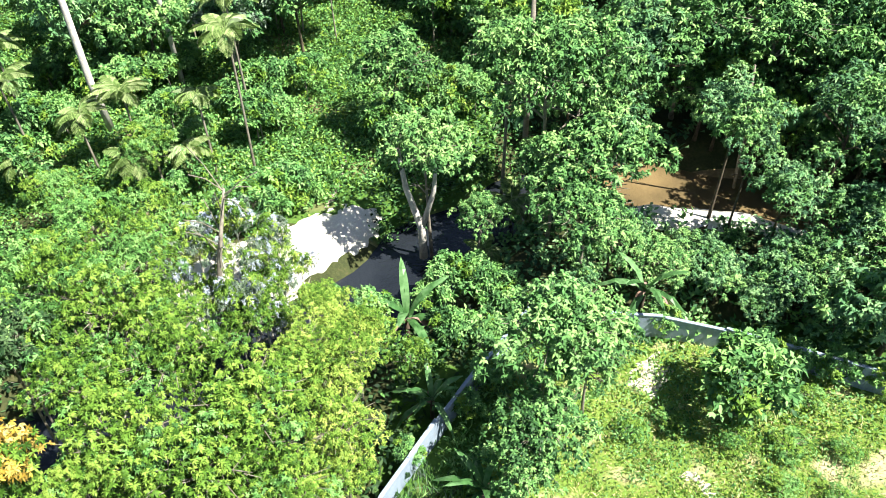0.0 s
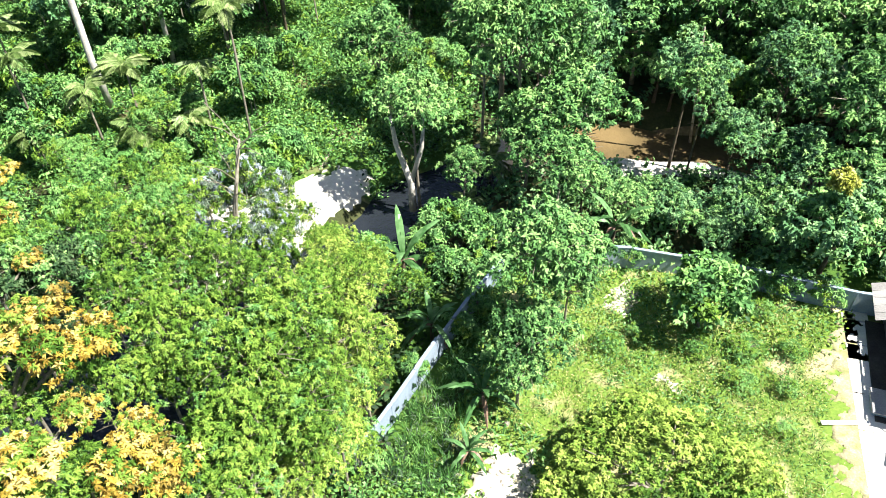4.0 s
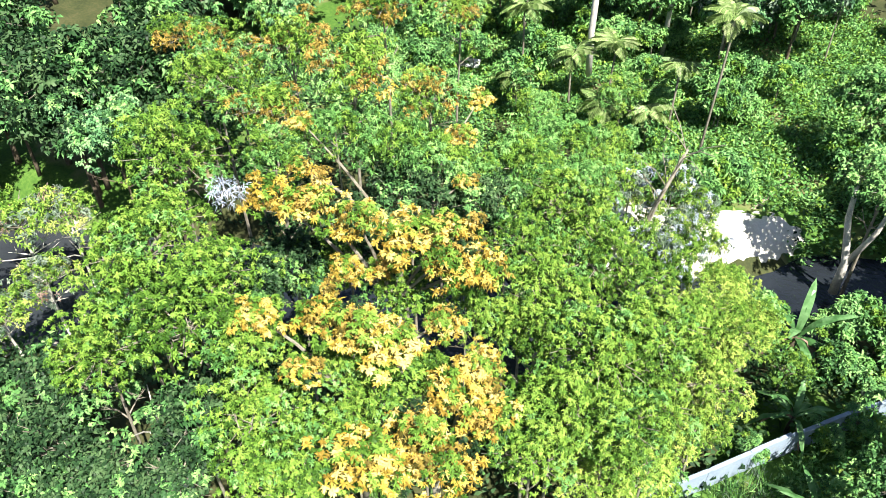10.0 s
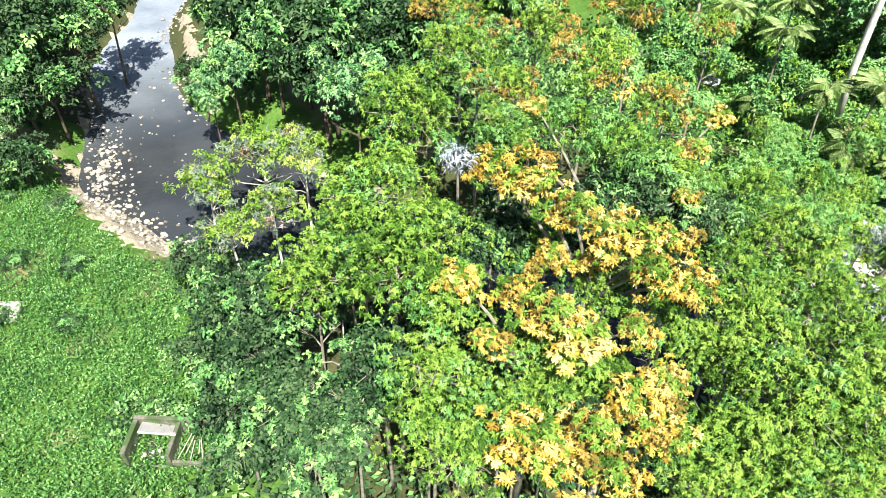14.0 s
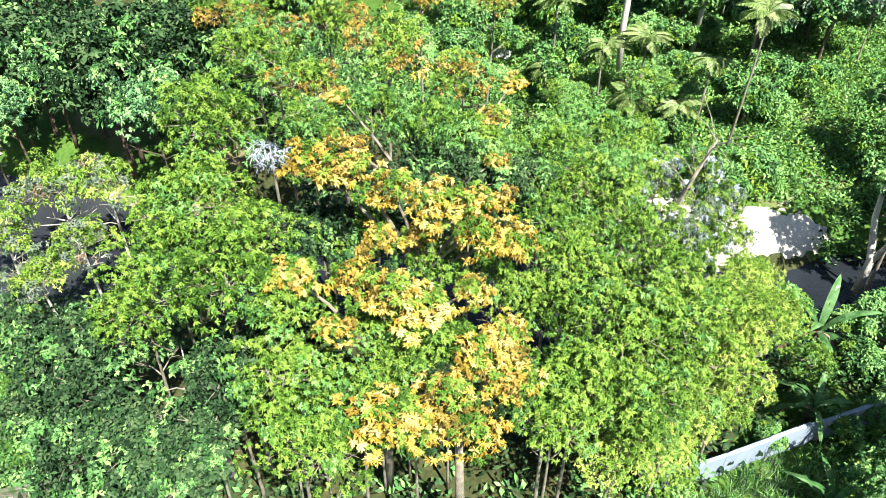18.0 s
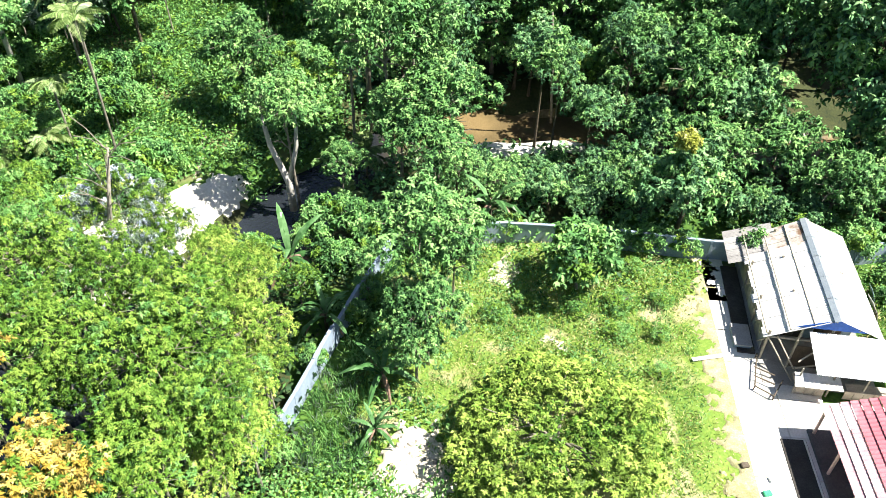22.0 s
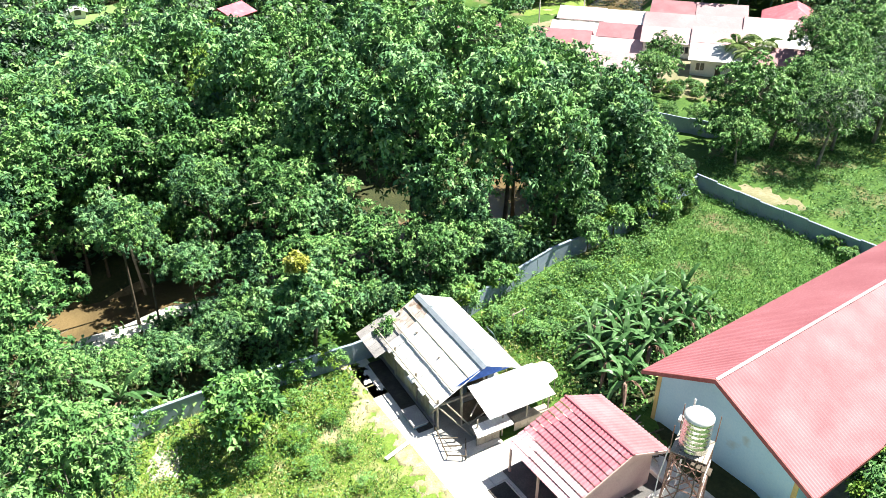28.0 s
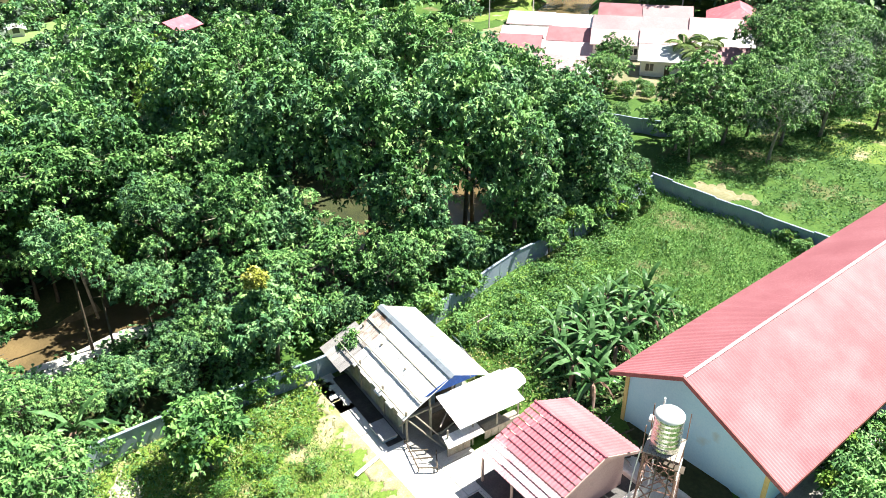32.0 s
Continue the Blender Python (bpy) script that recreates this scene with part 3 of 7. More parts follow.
paving = thing("paved_yard", "sun-bleached concrete yard paving with worn edges", "paving", kind="structure")
for i in range(5):
    for j in range(10):
        lo = Vector((-1.6 + i * 2.9, -19 + j * 3.0))
        if (i == 0 and j > 8) or (i > 1 and j > 5):
            continue
        s = Shape().box((lo.x, lo.y, -0.25), (lo.x + 2.87, lo.y + 2.97, 0.16 + 0.008 * ((i * 7 + j * 3) % 3)), 0.03, YARD)
        part("paving_slab", s, M["concrete"], paving)
strip = thing("paved_strip", "narrow concrete strip along the shed wall", "paving", kind="structure")
for j in range(5):
    part("paving_slab", Shape().box((-1.5, 2.2 + j * 2.4, -0.25), (0.3, 4.56 + j * 2.4, 0.15), 0.03, YARD), M["concrete"], strip)

# ------------------------------------------------------------------ boundary wall


def boundary_wall(name, points, label, tall=2.0, bay=2.8):
    w = thing(name, label, "wall", kind="structure")
    for (x0, y0), (x1, y1) in zip(points, points[1:]):
        length = math.hypot(x1 - x0, y1 - y0)
        n = max(1, round(length / bay))
        ang = math.atan2(y1 - y0, x1 - x0)
        for i in range(n):
            xa, ya = x0 + (x1 - x0) * i / n, y0 + (y1 - y0) * i / n
            z = hz(xa, ya)
            m = Matrix.Translation((xa, ya, max(z, -0.8))) @ Matrix.Rotation(ang, 4, "Z")
            step = length / n
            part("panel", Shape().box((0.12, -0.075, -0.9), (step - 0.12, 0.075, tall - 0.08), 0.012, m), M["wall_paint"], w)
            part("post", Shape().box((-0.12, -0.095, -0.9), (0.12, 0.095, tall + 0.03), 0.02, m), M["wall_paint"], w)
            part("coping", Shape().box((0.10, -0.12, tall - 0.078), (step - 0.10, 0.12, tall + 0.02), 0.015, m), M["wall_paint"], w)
    return w


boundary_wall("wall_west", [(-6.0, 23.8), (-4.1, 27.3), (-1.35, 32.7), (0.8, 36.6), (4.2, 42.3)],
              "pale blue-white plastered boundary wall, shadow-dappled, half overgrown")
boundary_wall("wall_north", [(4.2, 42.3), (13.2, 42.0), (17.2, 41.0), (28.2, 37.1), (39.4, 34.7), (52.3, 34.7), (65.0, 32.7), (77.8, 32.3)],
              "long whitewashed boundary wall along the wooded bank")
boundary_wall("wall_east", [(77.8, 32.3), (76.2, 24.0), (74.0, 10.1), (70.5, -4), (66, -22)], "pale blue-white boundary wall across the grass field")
boundary_wall("wall_village", [(90, 55), (93.1, 49.6), (94.9, 39.2), (98, 35)], "weathered grey boundary wall of the far village", 2.2)

# ------------------------------------------------------------------ open shed
SHED = pose(26.24, 24.81, 0, 0, 0, -18.0)
shed = thing("open_shed", "timber shed with bleached metal roof and open front", "shed")
RX, EZ, RZ = 4.2, 2.4, 4.6
Y0, Y1 = 2.0, 12.6


def sp(x, y, z):
    return SHED @ Vector((x, y, z))


for i in range(13):
    ya, yb = Y0 + i * 0.815, Y0 + (i + 1) * 0.815 + 0.09
    dz = 0.006 * (i % 2)
    cut = 0.9 if i > 9 else (0.0, 0.12, -0.1, 0.05, -0.16, 0.1, 0.02)[i % 7]
    tin = M["roof_rust"] if i > 9 else M["roof_pale"]
    part("roof_sheet", Shape().sheet(sp(cut, ya, EZ + dz + cut * 0.36), sp(cut, yb, EZ + dz + cut * 0.36), sp(RX, yb, RZ + dz), sp(RX, ya, RZ + dz), 5, 0.03, 6, 2, 0.012),
         tin, shed)
    part("roof_sheet", Shape().sheet(sp(RX, ya, RZ + dz), sp(RX, yb, RZ + dz), sp(RX + 3.2, yb, 3.25 + dz), sp(RX + 3.2, ya, 3.25 + dz), 5, 0.03, 6, 2, 0.012),
         M["roof_pale"], shed)
for i in range(5):
    ya = 9.7 + i * 0.75
    part("roof_sheet", Shape().sheet(sp(-1.1, ya, 2.0), sp(-1.1, ya + 0.8, 2.0), sp(2.2, ya + 0.8, 3.34), sp(2.2, ya, 3.34), 4, 0.05, 6, 1), M["roof_grey"], shed,
         "weathered grey fibre sheet")
for i in range(5):
    ya, yb = Y0 - 0.1 + i * 2.15, Y0 + (i + 1) * 2.15
    s = Shape().slab([sp(RX - 0.34, ya, RZ - 0.06), sp(RX, ya, RZ + 0.09), sp(RX, yb, RZ + 0.09), sp(RX - 0.34, yb, RZ - 0.06)], 0.015)
    s.slab([sp(RX, ya, RZ + 0.09), sp(RX + 0.34, ya, RZ - 0.05), sp(RX + 0.34, yb, RZ - 0.05), sp(RX, yb, RZ + 0.09)], 0.015)
    part("ridge_cap", s, M["ridge_grey"], shed, "grey-blue metal ridge cap")
part("gable_board", Shape().add([sp(RX - 2.4, Y0 + 0.1, 3.62), sp(RX + 2.3, Y0 + 0.1, 3.62), sp(RX, Y0 + 0.1, RZ - 0.06), sp(RX - 2.4, Y0 + 0.14, 3.62),
                                sp(RX + 2.3, Y0 + 0.14, 3.62), sp(RX, Y0 + 0.14, RZ - 0.06)],
                               [(0, 1, 2), (5, 4, 3), (0, 3, 4, 1), (1, 4, 5, 2), (2, 5, 3, 0)]), M["blue"], shed, "blue painted gable board")
for x in (0.35, 2.3, RX, 7.2):
    for y in (Y0 + 0.2, 5.6, 9.2, Y1 - 0.3):
        top = RZ - abs(x - RX) * 0.4 - 0.1
        part("post", Shape().box((x - 0.07, y - 0.07, 0.1), (x + 0.07, y + 0.07, top), 0.015, SHED), M["timber"], shed)
for y in (Y0 + 0.2, 5.6, 9.2, Y1 - 0.3):
    part("tie_beam", Shape().box((0.2, y - 0.06, 2.28), (7.4, y + 0.06, 2.42), 0.015, SHED), M["timber"], shed)
for k, x in enumerate((0.15, 1.5, 2.9, RX - 0.1, 5.7, 7.2)):
    z = RZ - abs(x - RX) * 0.4 - 0.1
    part("purlin", Shape().box((x - 0.05, Y0 + 0.05, z - 0.12), (x + 0.05, Y1, z - 0.03), 0.01, SHED), M["timber"], shed)
for i in range(14):
    y = 3.0 + i * 0.68
    part("wall_board", Shape().box((0.42, y, 0.12), (0.47, y + 0.66, 2.1), 0.008, SHED), M["timber" if i % 3 else "roof_grey"], shed)
for i in range(11):
    x = 0.6 + i * 0.68
    part("wall_board", Shape().box((x, Y1 - 0.35, 0.12), (x + 0.66, Y1 - 0.3, 2.3), 0.008, SHED), M["timber"], shed)
part("floor", Shape().box((0.2, 0.0, 0.0), (7.6, Y1 - 0.1, 0.21), 0.03, SHED), M["floor_grey"], shed, "grey cement floor")
for i in range(10):
    part("partition_board", Shape().box((0.5 + i * 0.62, 4.6, 0.2), (1.1 + i * 0.62, 4.65, 2.2), 0.008, SHED), M["tarp_blue" if i % 4 == 1 else "timber_dark"], shed)
# brace struts and front kiosk frame
for a, b in (((0.35, 2.2, 2.3), (2.1, 0.3, 0.3)), ((0.9, 2.2, 2.5), (2.0, 0.6, 1.2)), ((0.35, 2.2, 2.2), (0.35, 3.6, 0.4)), ((2.0, 0.4, 2.1), (4.4, 2.2, 2.6)),
             ((2.0, 0.4, 1.5), (4.3, 1.0, 1.6))):
    part("brace", Shape().tube([sp(*a), sp(*b)], [0.055, 0.05], 6), M["timber"], shed)

front = thing("front_kiosk", "low board-fronted stall under a white awning", "stall")
for x in (2.0, 4.1, 6.2, 8.1):
    part("post", Shape().box((x - 0.05, -0.60, 0.1), (x + 0.05, -0.50, 2.55), 0.012, SHED), M["timber"], front)
    part("post", Shape().box((x - 0.05, 1.55, 0.1), (x + 0.05, 1.65, 2.9), 0.012, SHED), M["timber"], front)
for i in range(10):
    if 3 <= i <= 4:
        continue
    x = 2.05 + i * 0.61
    part("front_board", Shape().box((x, -0.64, 0.15), (x + 0.585, -0.605, 0.95), 0.008, SHED), M["timber"], front)
part("counter", Shape().box((1.95, -0.72, 0.95), (4.2, 0.4, 1.02), 0.015, SHED), M["timber"], front, "pale timber counter")
part("counter", Shape().box((5.2, -0.72, 0.95), (8.2, 0.0, 1.02), 0.015, SHED), M["timber"], front, "pale timber counter")
part("back_board", Shape().box((2.1, 1.75, 0.2), (7.9, 1.80, 2.2), 0.01, SHED), M["timber_dark"], front)
part("shelf", Shape().box((5.1, 0.5, 1.0), (7.9, 1.2, 1.06), 0.01, SHED), M["tarp_blue"], front)
for i in range(8):
    xa, xb = 2.75 + i * 0.7, 2.75 + (i + 1) * 0.7 + 0.03
    part("awning_sheet", Shape().sheet(sp(xa, -0.95, 2.55), sp(xb, -0.95, 2.55), sp(xb - 0.1, 2.0, 3.38), sp(xa - 0.1, 2.0, 3.38), 5, 0.04, 6, 2, 0.02),
         M["tarp"], front, "white awning sheet")
part("awning_beam", Shape().box((2.8, -0.60, 2.50), (8.3, -0.52, 2.60), 0.01, SHED), M["timber"], front)
part("awning_beam", Shape().box((2.8, 1.55, 3.1), (8.3, 1.63, 3.2), 0.01, SHED), M["timber"], front)
part("front_shelf_roof", Shape().sheet(sp(1.6, -1.3, 1.62), sp(4.6, -1.3, 1.62), sp(4.5, -0.3, 1.9), sp(1.7, -0.3, 1.9), 10, 0.03, 4, 1), M["roof_pale"], front)

tarp = thing("tarpaulin_canopy", "round-edged pale tarpaulin stretched beside the shed", "tarpaulin")
ts = Shape()
ring = [sp(8.8 + 1.15 * math.cos(a) * (1.1 if math.cos(a) > 0 else 0.9), 1.6 + 1.35 * math.sin(a) + 0.12 * math.sin(4 * a), 2.5 + 0.12 * math.sin(3 * a)) for a in [2 * math.pi * k / 20 for k in range(20)]]
ts.add([sp(8.75, 1.6, 2.9)] + ring + [p - Vector((0, 0, 0.02)) for p in ring], [(0, k + 1, (k + 1) % 20 + 1) for k in range(20)]
       + [(k + 1, k + 21, (k + 1) % 20 + 21, (k + 1) % 20 + 1) for k in range(20)])
part("cloth", ts, M["tarp"], tarp, smooth=True)
for x, y in ((8.4, 0.5), (9.7, 0.9), (9.8, 2.2), (8.6, 2.7)):
    part("pole", Shape().tube([sp(x, y, 0), sp(x, y, 2.55)], [0.04, 0.035], 6), M["timber"], tarp)

rack = thing("scrap_rack", "leaning rack of old sheets and boards by the shed", "scrap")
for i in range(5):
    m = SHED @ pose(9.0 + 0.22 * i, 4.6 + i * 1.15, 0.15, 0, 62 + 4 * (i % 3), 8 * (i % 2))
    part("sheet", Shape().box((-1.0, 0, 0), (0, 1.05, 0.03), 0.008, m), M[("tarp_blue", "timber", "roof_grey", "tarp", "tarp_blue")[i]], rack)
for i in range(3):
    part("rail", Shape().tube([sp(8.8, 4.4 + 2.4 * i, 0), sp(9.0, 4.4 + 2.4 * i, 1.3)], [0.05, 0.05], 6), M["timber_dark"], rack)
# dark slabs carry the eave's shadow along with the damp ground
drain = thing("damp_eave_shade", "dark damp strip along the shed wall, eave shadow painted in", "gutter", kind="structure")
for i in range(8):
    part("damp_shade_slab", Shape().box((-1.05, 2.5 + i * 1.12, 0.10), (0.15, 3.62 + i * 1.12, 0.27), 0.004, SHED), M["dark"], drain)
side = thing("tin_trough", "old grey tin trough on the ground by the shed wall", "trough")
part("tray", Shape().box((-1.25, 2.9, 0.16), (-0.1, 4.9, 0.5), 0.04, SHED), M["tarp_blue"], side)
part("rim", Shape().box((-1.32, 2.84, 0.47), (-0.04, 4.96, 0.55), 0.02, SHED), M["roof_grey"], side)
bench = thing("timber_frame", "weathered timber frame lying by the shed corner", "frame")
for a, b in (((0.4, 2.2), (-0.2, -0.7)), ((1.7, 0.0), (0.9, -1.4)), ((-0.2, -0.7), (0.9, -1.4)), ((0.0, 1.0), (1.3, 0.4)), ((-0.1, 0.2), (1.15, -0.4))):
    part("bar", Shape().tube([sp(a[0] - 0.3, a[1], 0.55), sp(b[0] - 0.3, b[1], 0.55)], [0.05, 0.05], 6), M["timber_dark"], bench)
for x, y in ((0.1, 2.2), (-0.5, -0.7), (0.6, -1.4), (1.4, 0.0)):
    part("leg", Shape().tube([sp(x, y, 0.1), sp(x, y, 0.6)], [0.05, 0.05], 6), M["timber_dark"], bench)

# ------------------------------------------------------------------ small red-roofed hut
HUT = pose(30.6, 13.5, 0, 0, 0, TURN)
hut = thing("plastered_hut", "small pink plastered hut with red step-tile roof", "hut")


def hp(x, y, z):
    return HUT @ Vector((x, y, z))


HL, HR, HLEN = -5.0, 3.45, 6.1
RIDGE, LEAVE, REAVE = 4.6, 2.75, 3.15
rows = 10
for i in range(rows):
    s0, s1 = i / rows, (i + 1) / rows
    x0, z0 = HL * (1 - s0), LEAVE + (RIDGE - LEAVE) * s0
    x1, z1 = HL * (1 - s1), LEAVE + (RIDGE - LEAVE) * s1
    part("roof_strip", Shape().sheet(hp(x0, -0.35, z0 + 0.075), hp(x0, HLEN, z0 + 0.075), hp(x1, HLEN, z1), hp(x1, -0.35, z1), 22, 0.05, 5, 1), M["roof_bleached" if i < 3 else "roof_red"], hut)
rows = 7
for i in range(rows):
    s0, s1 = i / rows, (i + 1) / rows
    x0, z0 = HR * (1 - s0), REAVE + (RIDGE - REAVE) * s0
    x1, z1 = HR * (1 - s1), REAVE + (RIDGE - REAVE) * s1
    part("roof_strip", Shape().sheet(hp(x0, HLEN, z0 + 0.06), hp(x0, -0.35, z0 + 0.06), hp(x1, -0.35, z1), hp(x1, HLEN, z1), 22, 0.04, 5, 1), M["roof_faded"], hut)
part("ridge_cap", Shape().tube([hp(0, -0.4, RIDGE + 0.0), hp(0, HLEN + 0.05, RIDGE + 0.0)], [0.10, 0.10], 8), M["roof_red"], hut)
for x0, z0 in ((HL, LEAVE), (HR, REAVE)):
    part("barge_board", Shape().slab([hp(x0, -0.40, z0 + 0.04), hp(x0, -0.34, z0 + 0.04), hp(0, -0.34, RIDGE + 0.02), hp(0, -0.40, RIDGE + 0.02)], 0.22), M["wall_pink"], hut,
         "pale pink barge board")
part("wall", Shape().box((-2.9, 0.15, 0.3), (2.5, 0.30, 3.05), 0.01, HUT), M["wall_pink"], hut)
part("gable", Shape().add([hp(-2.9, 0.15, 3.05), hp(2.5, 0.15, 3.05), hp(2.5, 0.15, 3.40), hp(0, 0.15, 4.5), hp(-2.9, 0.15, 3.45),
                          hp(-2.9, 0.30, 3.05), hp(2.5, 0.30, 3.05), hp(2.5, 0.30, 3.40), hp(0, 0.30, 4.5), hp(-2.9, 0.30, 3.45)],
                         [(0, 1, 2, 3, 4), (9, 8, 7, 6, 5), (1, 6, 7, 2), (2, 7, 8, 3), (3, 8, 9, 4), (4, 9, 5, 0)]), M["wall_pink"], hut)
part("wall", Shape().box((-2.9, 5.4, 0.3), (2.5, 5.55, 3.3), 0.01, HUT), M["wall_pink"], hut)
part("wall", Shape().box((-2.9, 0.31, 0.3), (-2.75, 5.39, 3.3), 0.01, HUT), M["wall_pink"], hut)
part("wall", Shape().box((2.35, 0.31, 0.3), (2.5, 5.39, 3.25), 0.01, HUT), M["wall_pink"], hut)
part("plinth", Shape().box((-5.0, -0.9, -0.1), (3.3, 6.2, 0.3), 0.03, HUT), M["floor_dark"], hut, "dark cement veranda floor")
part("plinth_edge", Shape().box((-5.2, -1.25, -0.1), (3.5, -0.92, 0.75), 0.03, HUT), M["wall_white"], hut, "white plastered low front wall")
part("plinth_edge", Shape().box((3.32, -0.9, -0.1), (3.6, 5.9, 0.6), 0.03, HUT), M["wall_white"], hut, "white plastered low side wall")
for y in (0.1, 2.9, 5.8):
    part("post", Shape().box((-4.75, y, 0.3), (-4.6, y + 0.15, 2.75), 0.015, HUT), M["wall_pink"], hut)
part("door", Shape().box((-2.97, 1.6, 0.32), (-2.91, 2.5, 2.35), 0.01, HUT), M["timber_dark"], hut, "dark plank door")
part("window", Shape().box((-2.97, 3.4, 1.2), (-2.91, 4.5, 2.3), 0.01, HUT), M["pane"], hut)
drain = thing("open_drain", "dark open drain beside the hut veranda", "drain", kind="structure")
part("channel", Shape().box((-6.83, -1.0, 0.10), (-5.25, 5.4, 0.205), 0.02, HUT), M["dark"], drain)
part("kerb", Shape().box((-5.42, -1.0, 0.0), (-5.3, 5.4, 0.27), 0.02, HUT), M["concrete"], drain)

# ------------------------------------------------------------------ long red-roofed hall
HALL = pose(37.2, 11.5, 0, 0, 0, -11.8)
hall = thing("long_hall", "long pale blue hall with faded red metal roof", "building")


def lp(x, y, z):
    return HALL @ Vector((x, y, z))


BL, BW1, BW2, BZ, BE, BE2 = 44.0, 5.7, -7.9, 7.5, 4.5, 3.7
for i in range(24):
    xa, xb = i * BL / 24, (i + 1) * BL / 24
    dz = 0.0
    part("roof_panel", Shape().sheet(lp(xb, BW1, BE + dz), lp(xa, BW1, BE + dz), lp(xa, 0, BZ + dz), lp(xb, 0, BZ + dz), 7, 0.04, 4, 1), M["roof_pink"], hall)
    part("roof_panel", Shape().sheet(lp(xa, BW2, BE2 + dz), lp(xb, BW2, BE2 + dz), lp(xb, 0, BZ + dz), lp(xa, 0, BZ + dz), 7, 0.04, 4, 1), M["roof_faded"], hall)
for i in range(12):
    part("ridge_cap", Shape().slab([lp(i * BL / 12, -0.14, BZ + 0.0), lp((i + 1) * BL / 12 - 0.004, -0.14, BZ + 0.0), lp((i + 1) * BL / 12 - 0.004, 0.12, BZ + 0.02), lp(i * BL / 12, 0.12, BZ + 0.02)], 0.06),
         M["roof_village"], hall)
for y, z in ((BW1, BE), (BW2, BE2)):
    part("barge_board", Shape().slab([lp(-0.12, y, z + 0.02), lp(0.0, y, z + 0.02), lp(0.0, 0, BZ + 0.02), lp(-0.12, 0, BZ + 0.02)], 0.34), M["trim_red"], hall, "dark red barge board")
part("fascia", Shape().box((0, BW1 - 0.02, BE - 0.28), (BL, BW1 + 0.05, BE - 0.03), 0.01, HALL), M["trim_red"], hall)
part("fascia", Shape().box((0, BW2 - 0.05, BE2 - 0.28), (BL, BW2 + 0.02, BE2 - 0.03), 0.01, HALL), M["trim_red"], hall)
wy1, wy2 = BW1 - 0.75, BW2 + 1.5
gz1, gz2 = BZ - (BZ - BE) * wy1 / BW1 - 0.2, BZ - (BZ - BE2) * wy2 / BW2 - 0.2
part("gable_wall", Shape().add([lp(1.0, wy1, 0), lp(1.0, wy2, 0), lp(1.0, wy2, gz2), lp(1.0, 0, BZ - 0.2), lp(1.0, wy1, gz1),
                               lp(1.2, wy1, 0), lp(1.2, wy2, 0), lp(1.2, wy2, gz2), lp(1.2, 0, BZ - 0.2), lp(1.2, wy1, gz1)],
                              [(0, 1, 2, 3, 4), (9, 8, 7, 6, 5), (0, 5, 6, 1), (1, 6, 7, 2), (2, 7, 8, 3), (3, 8, 9, 4), (4, 9, 5, 0)]), M["wall_blue"], hall)
part("side_wall", Shape().box((1.22, wy1 - 0.2, 0), (BL - 0.5, wy1, gz1), 0.02, HALL), M["wall_blue"], hall)
part("side_wall", Shape().box((1.22, wy2, 0), (BL - 0.5, wy2 + 0.2, gz2), 0.02, HALL), M["wall_blue"], hall)
part("end_wall", Shape().box((BL - 0.48, wy2, 0), (BL - 0.3, wy1, 4.4), 0.02, HALL), M["wall_blue"], hall)
for y, z in ((wy1 - 0.28, gz1), (wy2 - 0.05, gz2)):
    part("corner_trim", Shape().box((0.93, y, 0), (0.995, y + 0.33, z - 0.05), 0.01, HALL), M["trim_yellow"], hall, "yellow corner trim")
for k in range(7):
    x = 4.5 + k * 5.6
    win = part("window", Shape().box((x, wy2 - 0.06, 1.0), (x + 2.0, wy2 - 0.004, 2.5), 0.01, HALL), M["trim_yellow"], hall)
    part("pane", Shape().box((x + 0.12, wy2 - 0.075, 1.1), (x + 1.88, wy2 - 0.062, 2.4), 0.004, HALL), M["pane"], win)
part("apron", Shape().box((-0.5, BW2 - 0.8, -0.2), (BL, BW2 + 1.5, 0.18), 0.03, HALL), M["floor_grey"], hall, "grey cement apron")

# ------------------------------------------------------------------ steel water tank on its tower
TT = pose(32.7, 10.5, 0, 0, 0, 12)
tower = thing("tank_tower", "rusty angle-steel water tank stand", "tower")
legs = [(-1.0, -1.0), (1.0, -1.0), (1.0, 1.0), (-1.0, 1.0)]
for x, y in legs:
    part("leg", Shape().tube([TT @ Vector((x * 1.15, y * 1.15, 0)), TT @ Vector((x, y, 5.5))], [0.075, 0.075], 6), M["rusty"], tower)
for k in range(4):
    (xa, ya), (xb, yb) = legs[k], legs[(k + 1) % 4]
    for za, zb in ((0.2, 2.7), (2.7, 0.2), (2.8, 5.3), (5.3, 2.8), (2.75, 2.75), (5.35, 5.35)):
        fa, fb = 1.15 - 0.15 * za / 5.5, 1.15 - 0.15 * zb / 5.5
        part("brace", Shape().tube([TT @ Vector((xa * fa, ya * fa, za)), TT @ Vector((xb * fb, yb * fb, zb))], [0.045, 0.045], 5), M["rusty"], tower)
for i in range(8):
    part("deck_board", Shape().box((-1.1, -1.1 + i * 0.276, 5.5), (1.1, -0.85 + i * 0.276, 5.56), 0.01, TT), M["timber"], tower)
for x, y in ((1.1, -1.1), (1.1, 1.1), (-1.1, 1.1)):
    part("rail_post", Shape().tube([TT @ Vector((x, y, 5.56)), TT @ Vector((x, y, 7.6))], [0.035, 0.035], 5), M["rusty"], tower)
